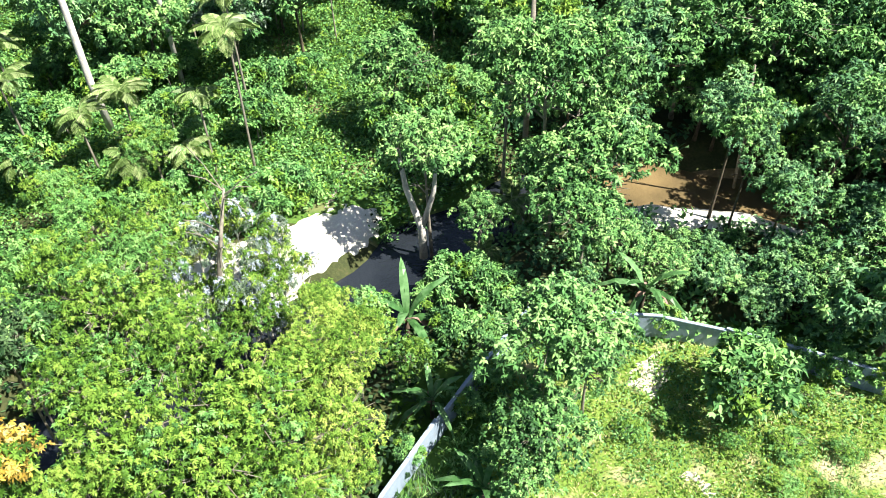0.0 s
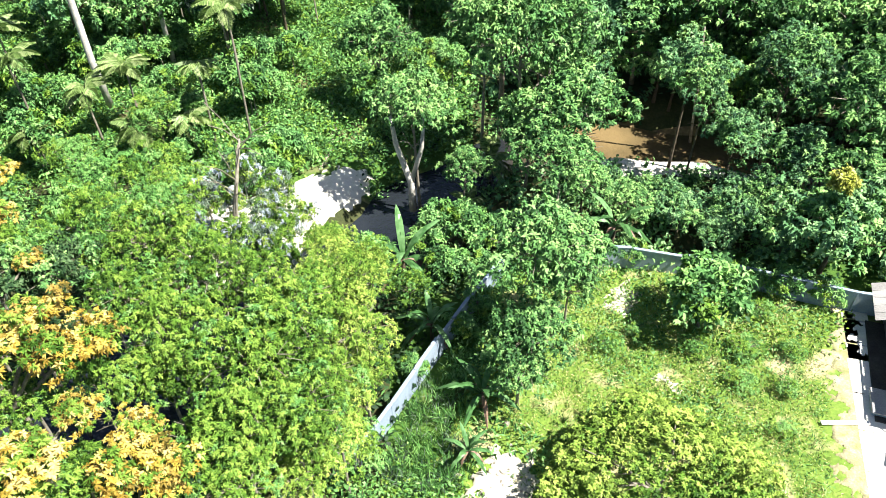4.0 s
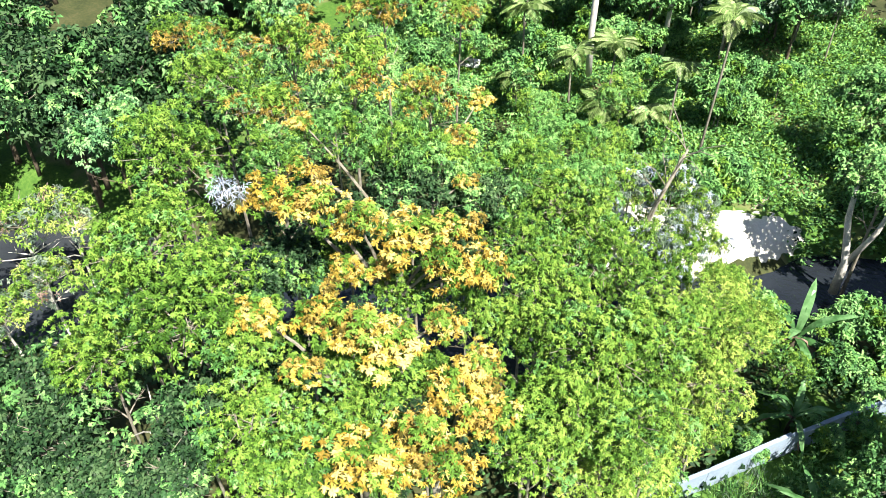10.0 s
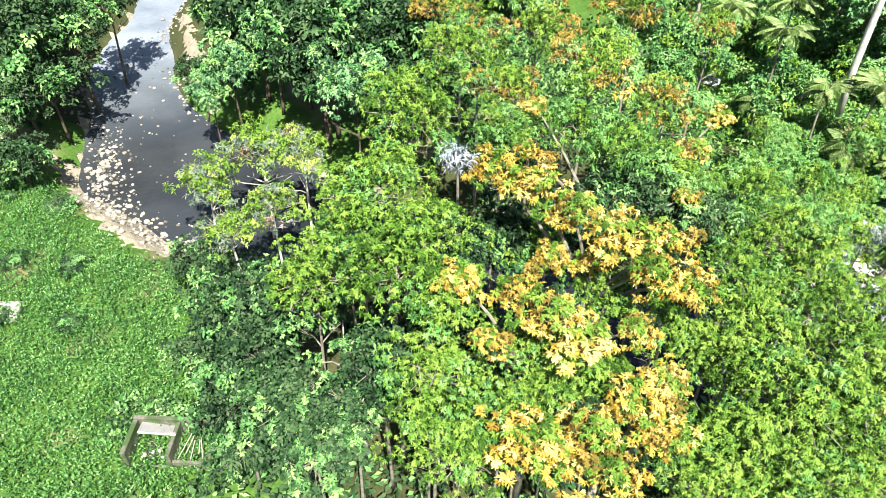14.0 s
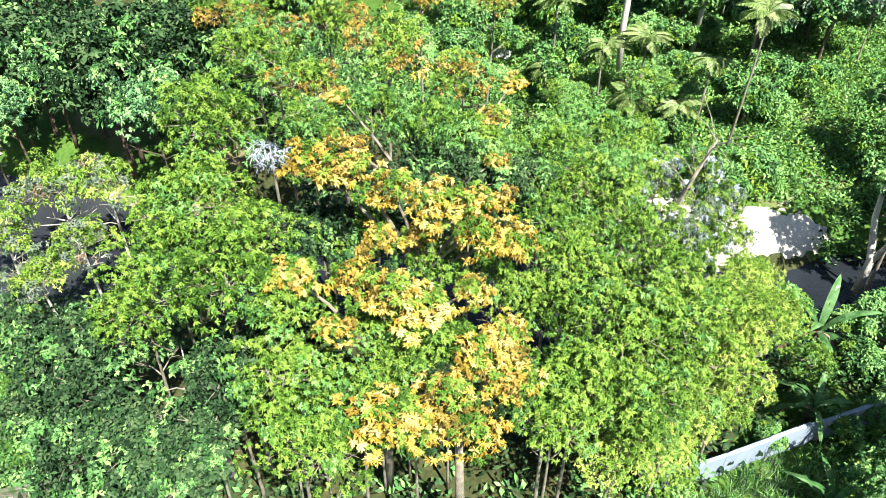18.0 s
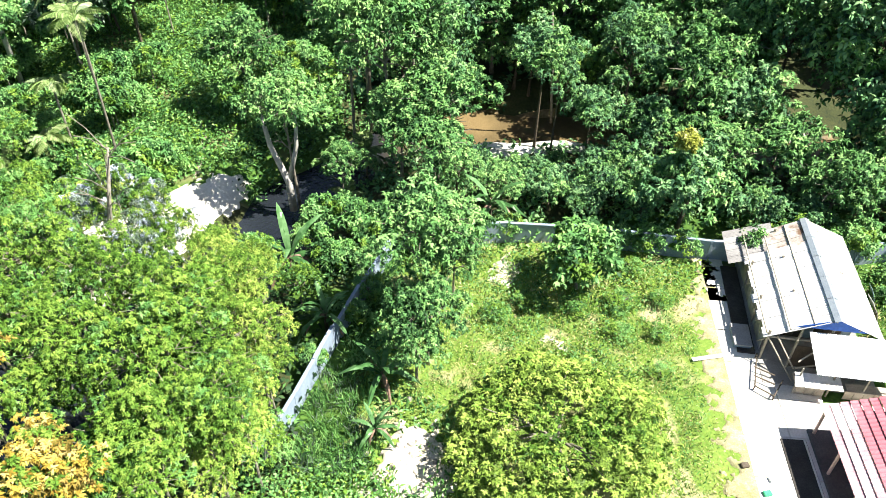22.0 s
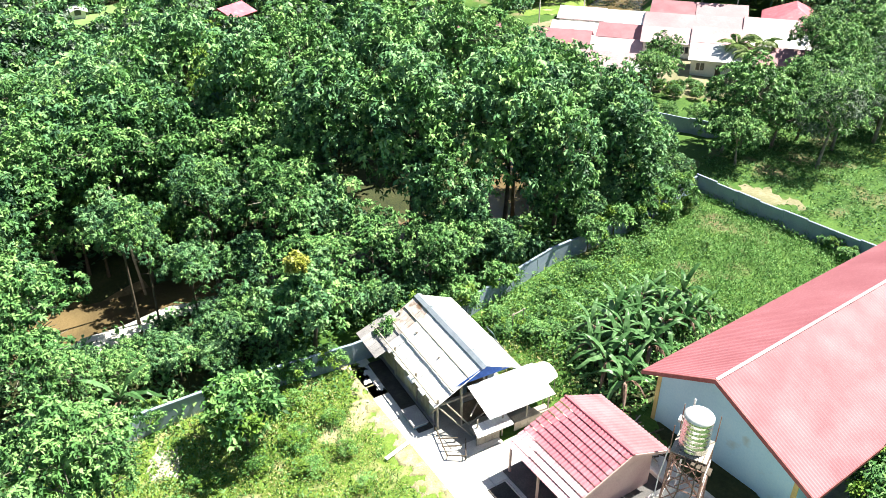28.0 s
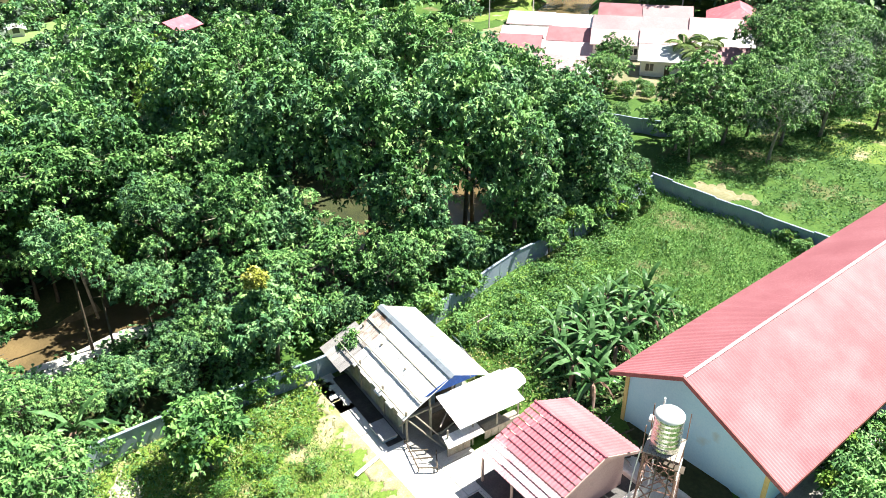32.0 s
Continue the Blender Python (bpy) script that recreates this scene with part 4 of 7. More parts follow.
for k in range(4):
    (xa, ya), (xb, yb) = legs[k], legs[(k + 1) % 4]
    for za, zb in ((1.4, 1.4), (4.1, 4.1), (1.4, 4.1)):
        part("brace", Shape().tube([TT @ Vector((xa * 1.1, ya * 1.1, za)), TT @ Vector((xb * 1.08, yb * 1.08, zb))], [0.035, 0.035], 5), M["rusty" if k % 2 else "white_cap"], tower)
for k, (xa, ya) in enumerate(((-1.2, -0.6), (-1.25, 0.1), (-0.9, 1.2), (1.3, -0.2))):
    part("hose", Shape().tube([TT @ Vector((xa, ya, 5.7)), TT @ Vector((xa * 1.3, ya * 1.2, 3.2)), TT @ Vector((xa * 1.1, ya + 0.3, 1.4)), TT @ Vector((xa * 1.8, ya + 0.6, 0.25))], [0.04] * 4, 6),
         M["timber_dark" if k != 2 else "white_cap"], tower, "hanging dark water hose")
for i in range(6):
    part("platform_board", Shape().box((-1.75 + 0.1 * i, -1.5 + 0.33 * i, 5.36), (-1.1, -1.25 + 0.33 * i, 5.42), 0.01, TT), M["timber_dark"], tower)
part("outlet_box", Shape().box((1.2, 0.9, 5.9), (1.75, 1.35, 6.15), 0.03, TT), M["white_cap"], tower, "small white float box on a bracket")
for i in range(5):
    part("ladder_rung", Shape().tube([TT @ Vector((1.5, 0.3, 1 + i)), TT @ Vector((1.5, 0.8, 1 + i))], [0.03, 0.03], 5), M["rusty"], tower)
tank = thing("water_tank", "ribbed stainless steel water tank with a white lid", "tank")
prof = []
for k in range(27):
    z = 5.58 + 2.35 * k / 26
    prof.append((0.86 + (0.035 if k % 4 < 2 else 0.0), z))
tsh = Shape()
tv = [TT @ Vector((r * math.cos(a), r * math.sin(a), z)) for r, z in prof for a in [2 * math.pi * q / 28 for q in range(28)]]
tf = [(i * 28 + q, i * 28 + (q + 1) % 28, (i + 1) * 28 + (q + 1) % 28, (i + 1) * 28 + q) for i in range(26) for q in range(28)]
part("body", tsh.add(tv, tf + [tuple(range(28))[::-1]]), M["steel"], tank, smooth=True)
lid = Shape()
lprof = [(0.90, 7.93), (0.90, 8.0), (0.72, 8.18), (0.35, 8.27), (0.30, 8.36), (0.0, 8.40)]
lv = [TT @ Vector((r * math.cos(a), r * math.sin(a), z)) for r, z in lprof for a in [2 * math.pi * q / 28 for q in range(28)]]
lf = [(i * 28 + q, i * 28 + (q + 1) % 28, (i + 1) * 28 + (q + 1) % 28, (i + 1) * 28 + q) for i in range(5) for q in range(28)]
part("lid", lid.add(lv, lf), M["white_cap"], tank, "white domed lid", smooth=True)
part("pipe", Shape().tube([TT @ Vector((1.0, 0.55, 8.3)), TT @ Vector((1.05, 0.6, 6.0)), TT @ Vector((1.2, 0.7, 0.2))], [0.06, 0.06, 0.06], 8), M["white_cap"], tank, "white pipe")

heap = thing("scrap_pile", "pile of dark poles, boards and dry branches behind the hut", "scrap")
hr = np.random.default_rng(12)
for k in range(16):
    x, y = hr.uniform(34.4, 37.4), hr.uniform(13.2, 17.2)
    a, d = hr.uniform(0, 6.28), hr.uniform(0.7, 1.7)
    z = 0.18 + 0.05 * (k % 4)
    part("pole", Shape().tube([(x - d * math.cos(a), y - d * math.sin(a), z), (x, y, z + 0.12), (x + d * math.cos(a), y + d * math.sin(a), z + 0.2)], [0.06, 0.055, 0.04], 6), M[("timber_dark", "timber", "bark_white", "timber_dark")[k % 4]], heap)
# ------------------------------------------------------------------ foliage


def leaf_quads(base, way, length, width, seed, lift=0.25):
    """Folded four-cornered leaves from base points along their ways."""
    r = np.random.default_rng(seed)
    n = len(base)
    up = r.normal(0, 0.45, (n, 3)) + np.array([0, 0, 1.0])
    side = np.cross(way, up)
    side /= np.linalg.norm(side, axis=1, keepdims=True) + 1e-6
    nrm = np.cross(side, way)
    ln = (length * r.uniform(0.7, 1.3, n))[:, None]
    wd = (width * r.uniform(0.7, 1.3, n))[:, None]
    mid = base + way * ln * 0.5 + nrm * wd * lift
    tip = base + way * ln - nrm * ln * 0.12
    v = np.stack([base, mid + side * wd, tip, mid - side * wd], 1).reshape(-1, 3)
    return v, np.arange(4 * n).reshape(-1, 4)


def crown(seed, size, boughs, tufts, per, length, width, bough=1.25, droop=0.3, lumps=0.2, low=-0.35, hollow=0.72, flat=0.6):
    """An uneven crown: boughs on an outer shell with gaps between, leaf tufts over each bough, leaves spread from each tuft.
    Returns points, faces, and each leaf's bough with the boughs' middles."""
    r = np.random.default_rng(seed)
    gold = np.arange(boughs * 2) + 0.5
    cz = 1 - 2 * gold / (boughs * 2)
    an = gold * 2.39996 + r.normal(0, 0.25, len(gold))
    d = np.stack([np.sqrt(1 - cz * cz) * np.cos(an), np.sqrt(1 - cz * cz) * np.sin(an), cz + r.normal(0, 0.08, len(gold))], 1)
    d /= np.linalg.norm(d, axis=1, keepdims=True)
    d = d[d[:, 2] > low]
    n = len(d)
    ph = r.uniform(0, 6.28, 4)
    wave = np.sin(d[:, 0] * 4.1 + ph[0]) * np.sin(d[:, 1] * 4.7 + ph[1]) + 0.7 * np.sin(d[:, 2] * 6 + d[:, 0] * 5 + ph[2]) * np.sin(d[:, 1] * 7 + ph[3])
    rad = (1 + lumps * wave) * r.uniform(hollow, 1.0, n)
    centre = d * rad[:, None] * (np.array(size) - bough * 0.6)
    br = bough * r.uniform(0.7, 1.3, n)
    own = np.repeat(np.arange(n), tufts)
    t = r.normal(0, 1, (n * tufts, 3)) + d[own] * 0.5
    t[:, 2] = t[:, 2] + 0.45
    t /= np.linalg.norm(t, axis=1, keepdims=True)
    tuft = centre[own] + t * (br[own] * r.uniform(0.75, 1.05, n * tufts))[:, None] * np.array([1, 1, flat])
    own2 = np.repeat(np.arange(n * tufts), per)
    m = len(own2)
    # each tuft is a small dome: leaves spread round its axis from one point, the outer ones hanging
    axis = t * 0.7 + np.array([0, 0, 0.75])
    axis /= np.linalg.norm(axis, axis=1, keepdims=True)
    e1 = np.cross(axis, np.array([0.3, 0.9, 0.1]))
    e1 /= np.linalg.norm(e1, axis=1, keepdims=True)
    e2 = np.cross(axis, e1)
    turn = np.tile(np.arange(per) * 2.39996, n * tufts) + np.repeat(r.uniform(0, 6.28, n * tufts), per) + r.normal(0, 0.5, m)
    pitch = np.tile(np.linspace(0.75, -0.55, per), n * tufts) - 0.5 * droop + r.normal(0, 0.28, m)
    way = (e1[own2] * np.cos(turn)[:, None] + e2[own2] * np.sin(turn)[:, None]) * np.cos(pitch)[:, None] + axis[own2] * np.sin(pitch)[:, None]
    lift = r.normal(0, 0.5, (m, 3)) + np.array([0, 0, 1.0])
    side = np.cross(way, lift)
    side /= np.linalg.norm(side, axis=1, keepdims=True) + 1e-6
    nrm = np.cross(side, way)
    ln = (length * r.uniform(0.65, 1.3, m))[:, None] * np.repeat(r.uniform(0.75, 1.25, n * tufts), per)[:, None]
    wd = (width * r.uniform(0.7, 1.3, m))[:, None]
    root = tuft[own2]
    mid = root + way * ln * 0.55 + nrm * wd * 0.25
    tip = root + way * ln - np.array([0, 0, 1.0]) * ln * 0.22
    v = np.concatenate([tuft, np.stack([mid + side * wd, tip, mid - side * wd], 1).reshape(-1, 3)])
    k = n * tufts + 3 * np.arange(m)
    q = np.stack([own2, k, k + 1, k + 2], 1)
    return v, q, own[own2], centre


CROWNS, TRUNKS, RAW = {}, {}, {}


def make_crown(kind, count, mats, shares=None, **kw):
    """Several crown meshes of one kind; mats[1:] colour the clumps where a slow wave is high, by shares."""
    CROWNS[kind] = []
    for k in range(count):
        seed = 100 * len(CROWNS) + k
        v, q, owner, c = crown(seed, **kw)
        slot = np.zeros(len(q), int)
        if shares:
            r = np.random.default_rng(seed + 9)
            f = np.sin(c[:, 0] * 0.9 + seed) * np.sin(c[:, 1] * 1.1 + 2 * seed) + 0.5 * np.sin(c[:, 2] * 1.7 + seed) + r.normal(0, 0.4, len(c))
            rank = np.argsort(np.argsort(f)) / len(f)
            lot, total = np.zeros(len(c), int), 0.0
            for s, share in enumerate(shares):
                lot[(rank >= total) & (rank < total + share)] = s
                total += share
            slot = lot[owner]
        RAW[kind] = (v, q, slot, mats)
        CROWNS[kind].append(mesh_arrays("crown", v, q, [M[m] for m in mats], slot))


make_crown("broad", 4, ["leaf_broad", "leaf_bush"], (0.70, 0.30), size=(5, 5, 4.4), boughs=25, tufts=17, per=12, length=0.43, width=0.098, bough=1.65, droop=0.6, lumps=0.38, hollow=0.4, flat=0.7)
make_crown("dark", 4, ["leaf_dark", "leaf_broad"], (0.58, 0.42), size=(5, 5, 4.6), boughs=25, tufts=17, per=12, length=0.43, width=0.10, bough=1.7, droop=0.6, lumps=0.4, hollow=0.4, flat=0.7)
make_crown("light", 4, ["leaf_light", "leaf_feather", "leaf_yellow"], (0.82, 0.175, 0.005), size=(5, 5, 4.6), boughs=20, tufts=24, per=17, length=0.33, width=0.056, bough=1.8, droop=0.75, lumps=0.36, hollow=0.34, flat=0.8)
make_crown("olive", 2, ["leaf_mango", "leaf_light"], (0.5, 0.5), size=(5, 5, 4.2), boughs=30, tufts=18, per=12, length=0.34, width=0.055, bough=1.5, droop=0.6, lumps=0.28, hollow=0.4, flat=0.75)
make_crown("feather", 3, ["leaf_feather", "leaf_light"], (0.6, 0.4), size=(5, 5, 4.0), boughs=21, tufts=18, per=14, length=0.42, width=0.064, bough=1.7, droop=0.7, lumps=0.32, hollow=0.36)
make_crown("gold", 3, ["leaf_yellow", "leaf_light", "leaf_orange", "leaf_thicket"], (0.50, 0.30, 0.12, 0.08), size=(5, 5, 4.6), boughs=14, tufts=10, per=16, length=0.72, width=0.12, bough=2.0, droop=0.75, lumps=0.45, hollow=0.3, low=-0.6)
make_crown("orange", 3, ["leaf_light", "leaf_orange", "leaf_yellow", "leaf_broad"], (0.40, 0.27, 0.07, 0.26), size=(5, 5, 4.0), boughs=24, tufts=16, per=14, length=0.42, width=0.066, bough=1.7, droop=0.7, lumps=0.34, hollow=0.42, flat=0.5)
make_crown("creeper", 2, ["leaf_light", "leaf_grey", "leaf_pale", "leaf_mango"], (0.36, 0.28, 0.16, 0.20), size=(5, 5, 7), boughs=24, tufts=8, per=9, length=0.80, width=0.11, bough=1.3, droop=0.9, lumps=0.4, low=-0.8, hollow=0.3, flat=1.2)
make_crown("mango", 2, ["leaf_mango", "leaf_light"], (0.75, 0.25), size=(5, 5, 3.6), boughs=165, tufts=16, per=12, length=0.19, width=0.038, bough=0.9, droop=0.3, lumps=0.08, hollow=0.86)
make_crown("sparse", 3, ["leaf_light", "leaf_grey", "leaf_dry", "leaf_mango"], (0.42, 0.30, 0.03, 0.25), size=(5, 5, 3.8), boughs=34, tufts=9, per=8, length=0.50, width=0.085, bough=1.2, droop=0.6, lumps=0.3, hollow=0.35)
make_crown("vine", 3, ["leaf_dark", "leaf_broad"], (0.55, 0.45), size=(4.4, 4.4, 6.2), boughs=50, tufts=13, per=7, length=0.48, width=0.13, bough=1.3, droop=0.8, lumps=0.3, low=-0.8, flat=1.2)
make_crown("bamboo", 2, ["leaf_grey", "leaf_broad"], (0.35, 0.65), size=(4.4, 4.4, 5.6), boughs=44, tufts=14, per=6, length=0.5, width=0.07, bough=1.4, droop=0.6, lumps=0.3)
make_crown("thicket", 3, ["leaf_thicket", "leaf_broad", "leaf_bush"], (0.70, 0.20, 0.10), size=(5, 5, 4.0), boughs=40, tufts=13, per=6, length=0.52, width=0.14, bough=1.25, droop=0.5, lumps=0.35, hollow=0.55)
make_crown("bush", 3, ["leaf_bush", "leaf_feather", "leaf_light"], (0.5, 0.3, 0.2), size=(5, 5, 4.2), boughs=24, tufts=12, per=6, length=0.85, width=0.20, bough=1.5, droop=0.35, lumps=0.35)
make_crown("hummock", 2, ["leaf_thicket", "leaf_bush"], (0.7, 0.3), size=(5, 5, 4.2), boughs=12, tufts=10, per=5, length=1.1, width=0.26, bough=1.9, droop=0.35, lumps=0.35)
make_crown("far", 3, ["leaf_dark", "leaf_broad", "leaf_grey"], (0.45, 0.3, 0.25), size=(5, 5, 4.6), boughs=34, tufts=11, per=8, length=0.58, width=0.14, bough=1.35, droop=0.5, lumps=0.34, hollow=0.5)
make_crown("distant", 2, ["leaf_dark", "leaf_broad", "leaf_grey"], (0.45, 0.3, 0.25), size=(5, 5, 4.6), boughs=20, tufts=7, per=5, length=1.05, width=0.30, bough=1.5, droop=0.5, lumps=0.34)



def trunk_mesh(seed, mat, ratio, limbs=7, bend=0.3, thick=0.24):
    """A tapered trunk with limbs, in the crown's own size; ratio: its height in that size."""
    r = np.random.default_rng(seed)
    s = Shape()

    def axis(f):
        return Vector((bend * math.sin(2.2 * f + seed), bend * math.sin(1.7 * f + 2 * seed), f * ratio))

    s.tube([axis(k / 6 * 1.03 - 0.03) for k in range(7)], [thick * (1.25 if k == 0 else 1) * (1 - 0.1 * k) for k in range(7)], 8)
    for k in range(limbs):
        b = axis(r.uniform(0.62, 0.95))
        a = r.uniform(0, 6.28)
        reach = r.uniform(1.6, 3.2)
        e = b + Vector((math.cos(a) * reach, math.sin(a) * reach, r.uniform(0.8, 2.2)))
        m = b.lerp(e, 0.5) + Vector((r.uniform(-0.3, 0.3), r.uniform(-0.3, 0.3), 0.2))
        s.tube([b, m, e], [thick * 0.42, thick * 0.28, 0.03], 5, False)
        for _ in range(2):
            s.tube([m, e + Vector((r.uniform(-1, 1), r.uniform(-1, 1), r.uniform(-0.3, 0.8)))], [thick * 0.22, 0.02], 4, False)
    return s.mesh("trunk", mat, True)


BARKS = {"bark": "bark", "white": "bark_white", "dark": "bark_dark"}


def trunk_of(key, k, ratio):
    """A trunk near that ratio of height to crown size, made once and shared."""
    step = max(1, round(math.log(max(ratio, 0.8)) / 0.25))
    if (key, k, step) not in TRUNKS:
        TRUNKS[key, k, step] = trunk_mesh(3 * k + len(key) + step, M[BARKS[key]], math.exp(0.25 * step), 9 if key == "white" else 7)
    return TRUNKS[key, k, step], math.exp(0.25 * step)


def twig_mesh(seed):
    """Bare twigs that reach to a crown's skin, in the crown's own size."""
    r = np.random.default_rng(seed)
    s = Shape()
    for k in range(15):
        a, d = 2.4 * k + r.uniform(0, 0.5), r.uniform(3.2, 4.7)
        e = Vector((d * math.cos(a), d * math.sin(a), r.uniform(0.4, 3.2) * (1.25 - d / 5)))
        m = e * 0.55 + Vector((r.uniform(-0.3, 0.3), r.uniform(-0.3, 0.3), 0.1))
        s.tube([(0, 0, -1.2), m, e], [0.09, 0.055, 0.02], 4, False)
        for _ in range(2):
            s.tube([m, m + Vector((r.uniform(-1.2, 1.2), r.uniform(-1.2, 1.2), r.uniform(0.2, 1.2)))], [0.045, 0.015], 4, False)
    return s.mesh("bough", M["bark"])


TWIGS = [twig_mesh(k) for k in range(3)]
NUM = [0]


def plant(kind, x, y, zc, r, label, trunk="bark", group="", name="tree", flat=1.0, category="tree"):
    """A tree with its crown's middle at height zc and radius r."""
    z = hz(x, y)
    k = NUM[0] = NUM[0] + 1
    t = thing(name, label, category, group, at=pose(x, y, z))
    s = r * 0.88 / 5
    tall = max(zc - z, 0.6)
    c = part("crown", CROWNS[kind][k % len(CROWNS[kind])], None, t)
    c.matrix_basis = pose(0, 0, tall, 0, 0, (k * 77) % 360) @ Matrix.Diagonal((s, s * (0.92 + 0.16 * ((k * 5) % 4) / 3), s * flat, 1))
    if kind in ("light", "olive", "orange", "broad", "sparse", "thicket") and r > 2.4:
        w = part("bough", TWIGS[k % 3], None, t)
        w.matrix_basis = c.matrix_basis
    mesh, ratio = trunk_of(trunk, k % 2, tall / s)
    b = part("trunk", mesh, None, t)
    b.matrix_basis = pose(0, 0, 0, 0, 0, (k * 131) % 360) @ Matrix.Diagonal((s, s, tall / ratio, 1))
    return t


DARK = "dark green broad-leaved tree on the river bank"
LIGHT = "light yellow-green tree in full sun, dense crown"
for kind, trunk, group, label, spots in (
    ("broad", "bark", "trees by the boundary wall", "tall green tree standing by the boundary wall",
     ((5.0, 33.2, 9.6, 4.2), (4.6, 30.2, 5.6, 3.3), (6.6, 35.0, 7.6, 3.6), (7.6, 35.4, 5, 2.8), (3.7, 28.6, 4.0, 2.7), (7.6, 45.8, 7.5, 4.0))),
    ("broad", "bark", "trees on the bank", "leafy green tree on the river bank",
     ((-3.4, 51.3, 8.5, 3.9), (5.2, 54.9, 12, 5.4), (-7.5, 66, 7, 4.6), (24.4, 66.8, 11.0, 6.0), (30.9, 67.0, 10.0, 6.0), (30.6, 60.8, 6.0, 5.0), (18.0, 69.8, 11.0, 5.6), (36.2, 63.1, 10.0, 6.0), (8.8, 50.8, 8.5, 4.6), (5.6, 51.5, 6.5, 4.0), (0.5, 49.5, 4, 2.6), (2.0, 58, 13, 4.2), (7.5, 57.5, 13, 4.6))),
    ("dark", "dark", "trees behind the wall", DARK,
     ((32.5, 60.8, 7.0, 4.6), (20.8, 70.0, 8, 5.8), (28.0, 68, 8, 6.0), (37, 60, 7, 5.2), (13.0, 70, 7, 5), (31.5, 51, 9, 5.2), (30.5, 44, 6, 4.4), (13.6, 46.4, 2.8, 2.6), (10.0, 47.8, 3.6, 2.8), (17.6, 45.4, 2.6, 2.6), (21.4, 44.6, 3.0, 2.7), (24.9, 45.5, 3.4, 2.8), (16, 50.5, 1.2, 1.6), (20, 51.5, 0.8, 1.5), (29, 48, 5, 3.6),
      (21.6, 73.6, 10, 7), (29.5, 70.5, 11, 7), (36.9, 55.6, 9, 5.6), (35, 48.5, 7, 5), (13.9, 66.5, 9, 5.6), (38.9, 38.6, 5, 4.2), (46.9, 37.4, 4, 3.4),
      (36, 43, 6, 4.4), (42, 39, 5, 3.8), (54.4, 59.8, 16, 7.3), (65.9, 59.9, 15, 7.6), (41, 81.6, 14, 8.6), (30.2, 77.9, 12, 7.6), (50, 72, 14, 7.5), (60, 70, 15, 8))),
    ("vine", "dark", "vine-hung trees", "tall tree hung with climbing vines, dark gaps beneath",
     ((45.8, 47.4, 13, 6.4), (54.3, 42.9, 12, 6.8), (56.8, 38, 9, 6.0), (66.4, 36.4, 7, 5.6), (45.3, 42.5, 7, 5.0), (42.7, 55.7, 13, 6), (40.3, 66.4, 13, 6.6), (60.5, 46, 12, 6.4), (70.5, 39.5, 8.5, 5.4), (75.5, 43.5, 7.5, 5.0), (70, 47, 10, 6), (75, 37, 5, 3.4),
      (50, 52, 12, 6))),
    ("light", "bark", "light green trees", LIGHT, ((-13.5, 38.0, 4.6, 2.6), (-6.0, 38.0, 3.6, 2.4), (-3.4, 36.6, 3.0, 2.0), (-9.0, 39.7, 4.4, 2.2), (-18.5, 36.5, 5.4, 3.0), (-24.5, 38, 7, 3.4))),
    ("creeper", "white", "sparse trees", "dying tree wrapped in pale creepers above the sand", ((-19.4, 44.7, 5.0, 2.2), (-16.1, 44.8, 7.0, 1.9), (-14.3, 42.2, 4.5, 2.0), (-17.1, 40.4, 4.0, 2.0), (-20.1, 41.3, 4.5, 2.2), (-12.3, 39.3, 3.4, 1.8), (-14.9, 37.6, 4.0, 1.9), (-15.8, 40.9, 7.0, 1.6), (-14.1, 43.8, 5.0, 1.8), (-12.7, 42.3, 4.0, 1.8), (-13.6, 45.0, 5.0, 1.8), (-11.7, 43.5, 4.0, 1.6), (-13.1, 38.8, 5.6, 1.7), (-14.7, 38.1, 6.4, 1.6))),
    ("thicket", "dark", "trees by the upper river", DARK,
     ((-76.6, -1.5, 8, 6.6), (-70.6, -2.5, 5.5, 4.2), (-64.4, -4.6, 2.4, 3.4), (-67.2, 18.6, 8.5, 6.2), (-57.6, 21.5, 11, 5.6), (-66.2, 15.8, 4, 3.4), (-85, -1, 8, 6), (-93, 2, 9, 6),
      (-63.5, 21.5, 8, 5.4), (-56.5, 20.5, 8, 5), (-53.5, 25, 11, 5.2), (-48, 22.5, 9, 4.4), (-70, 12.9, 3, 2.6), (-76, 24, 9, 6.5), (-86, 27, 9, 7), (-52, 28, 10, 5.6), (-60, 31, 10, 6), (-100, 26, 9, 7), (-104, 4, 9, 7), (-77.2, 3.5, 7.0, 4.4), (-72.2, 0.1, 5.0, 3.8), (-78.0, -1.4, 8.0, 4.6), (-81.8, 7.9, 7.0, 4.0), (-69.3, -3.9, 4.0, 3.0))),
):
    for x, y, zc, r in spots:
        lot = int(x * 3 + y) % 5
        if kind == "dark" and lot < 3:
            plant("feather" if lot == 1 and y > 58 else "broad", x, y, zc, r, "bright green tree on the river bank" if lot == 1 and y > 58 else label, trunk, group)
        else:
            plant(kind, x, y, zc, r, label, trunk, group)
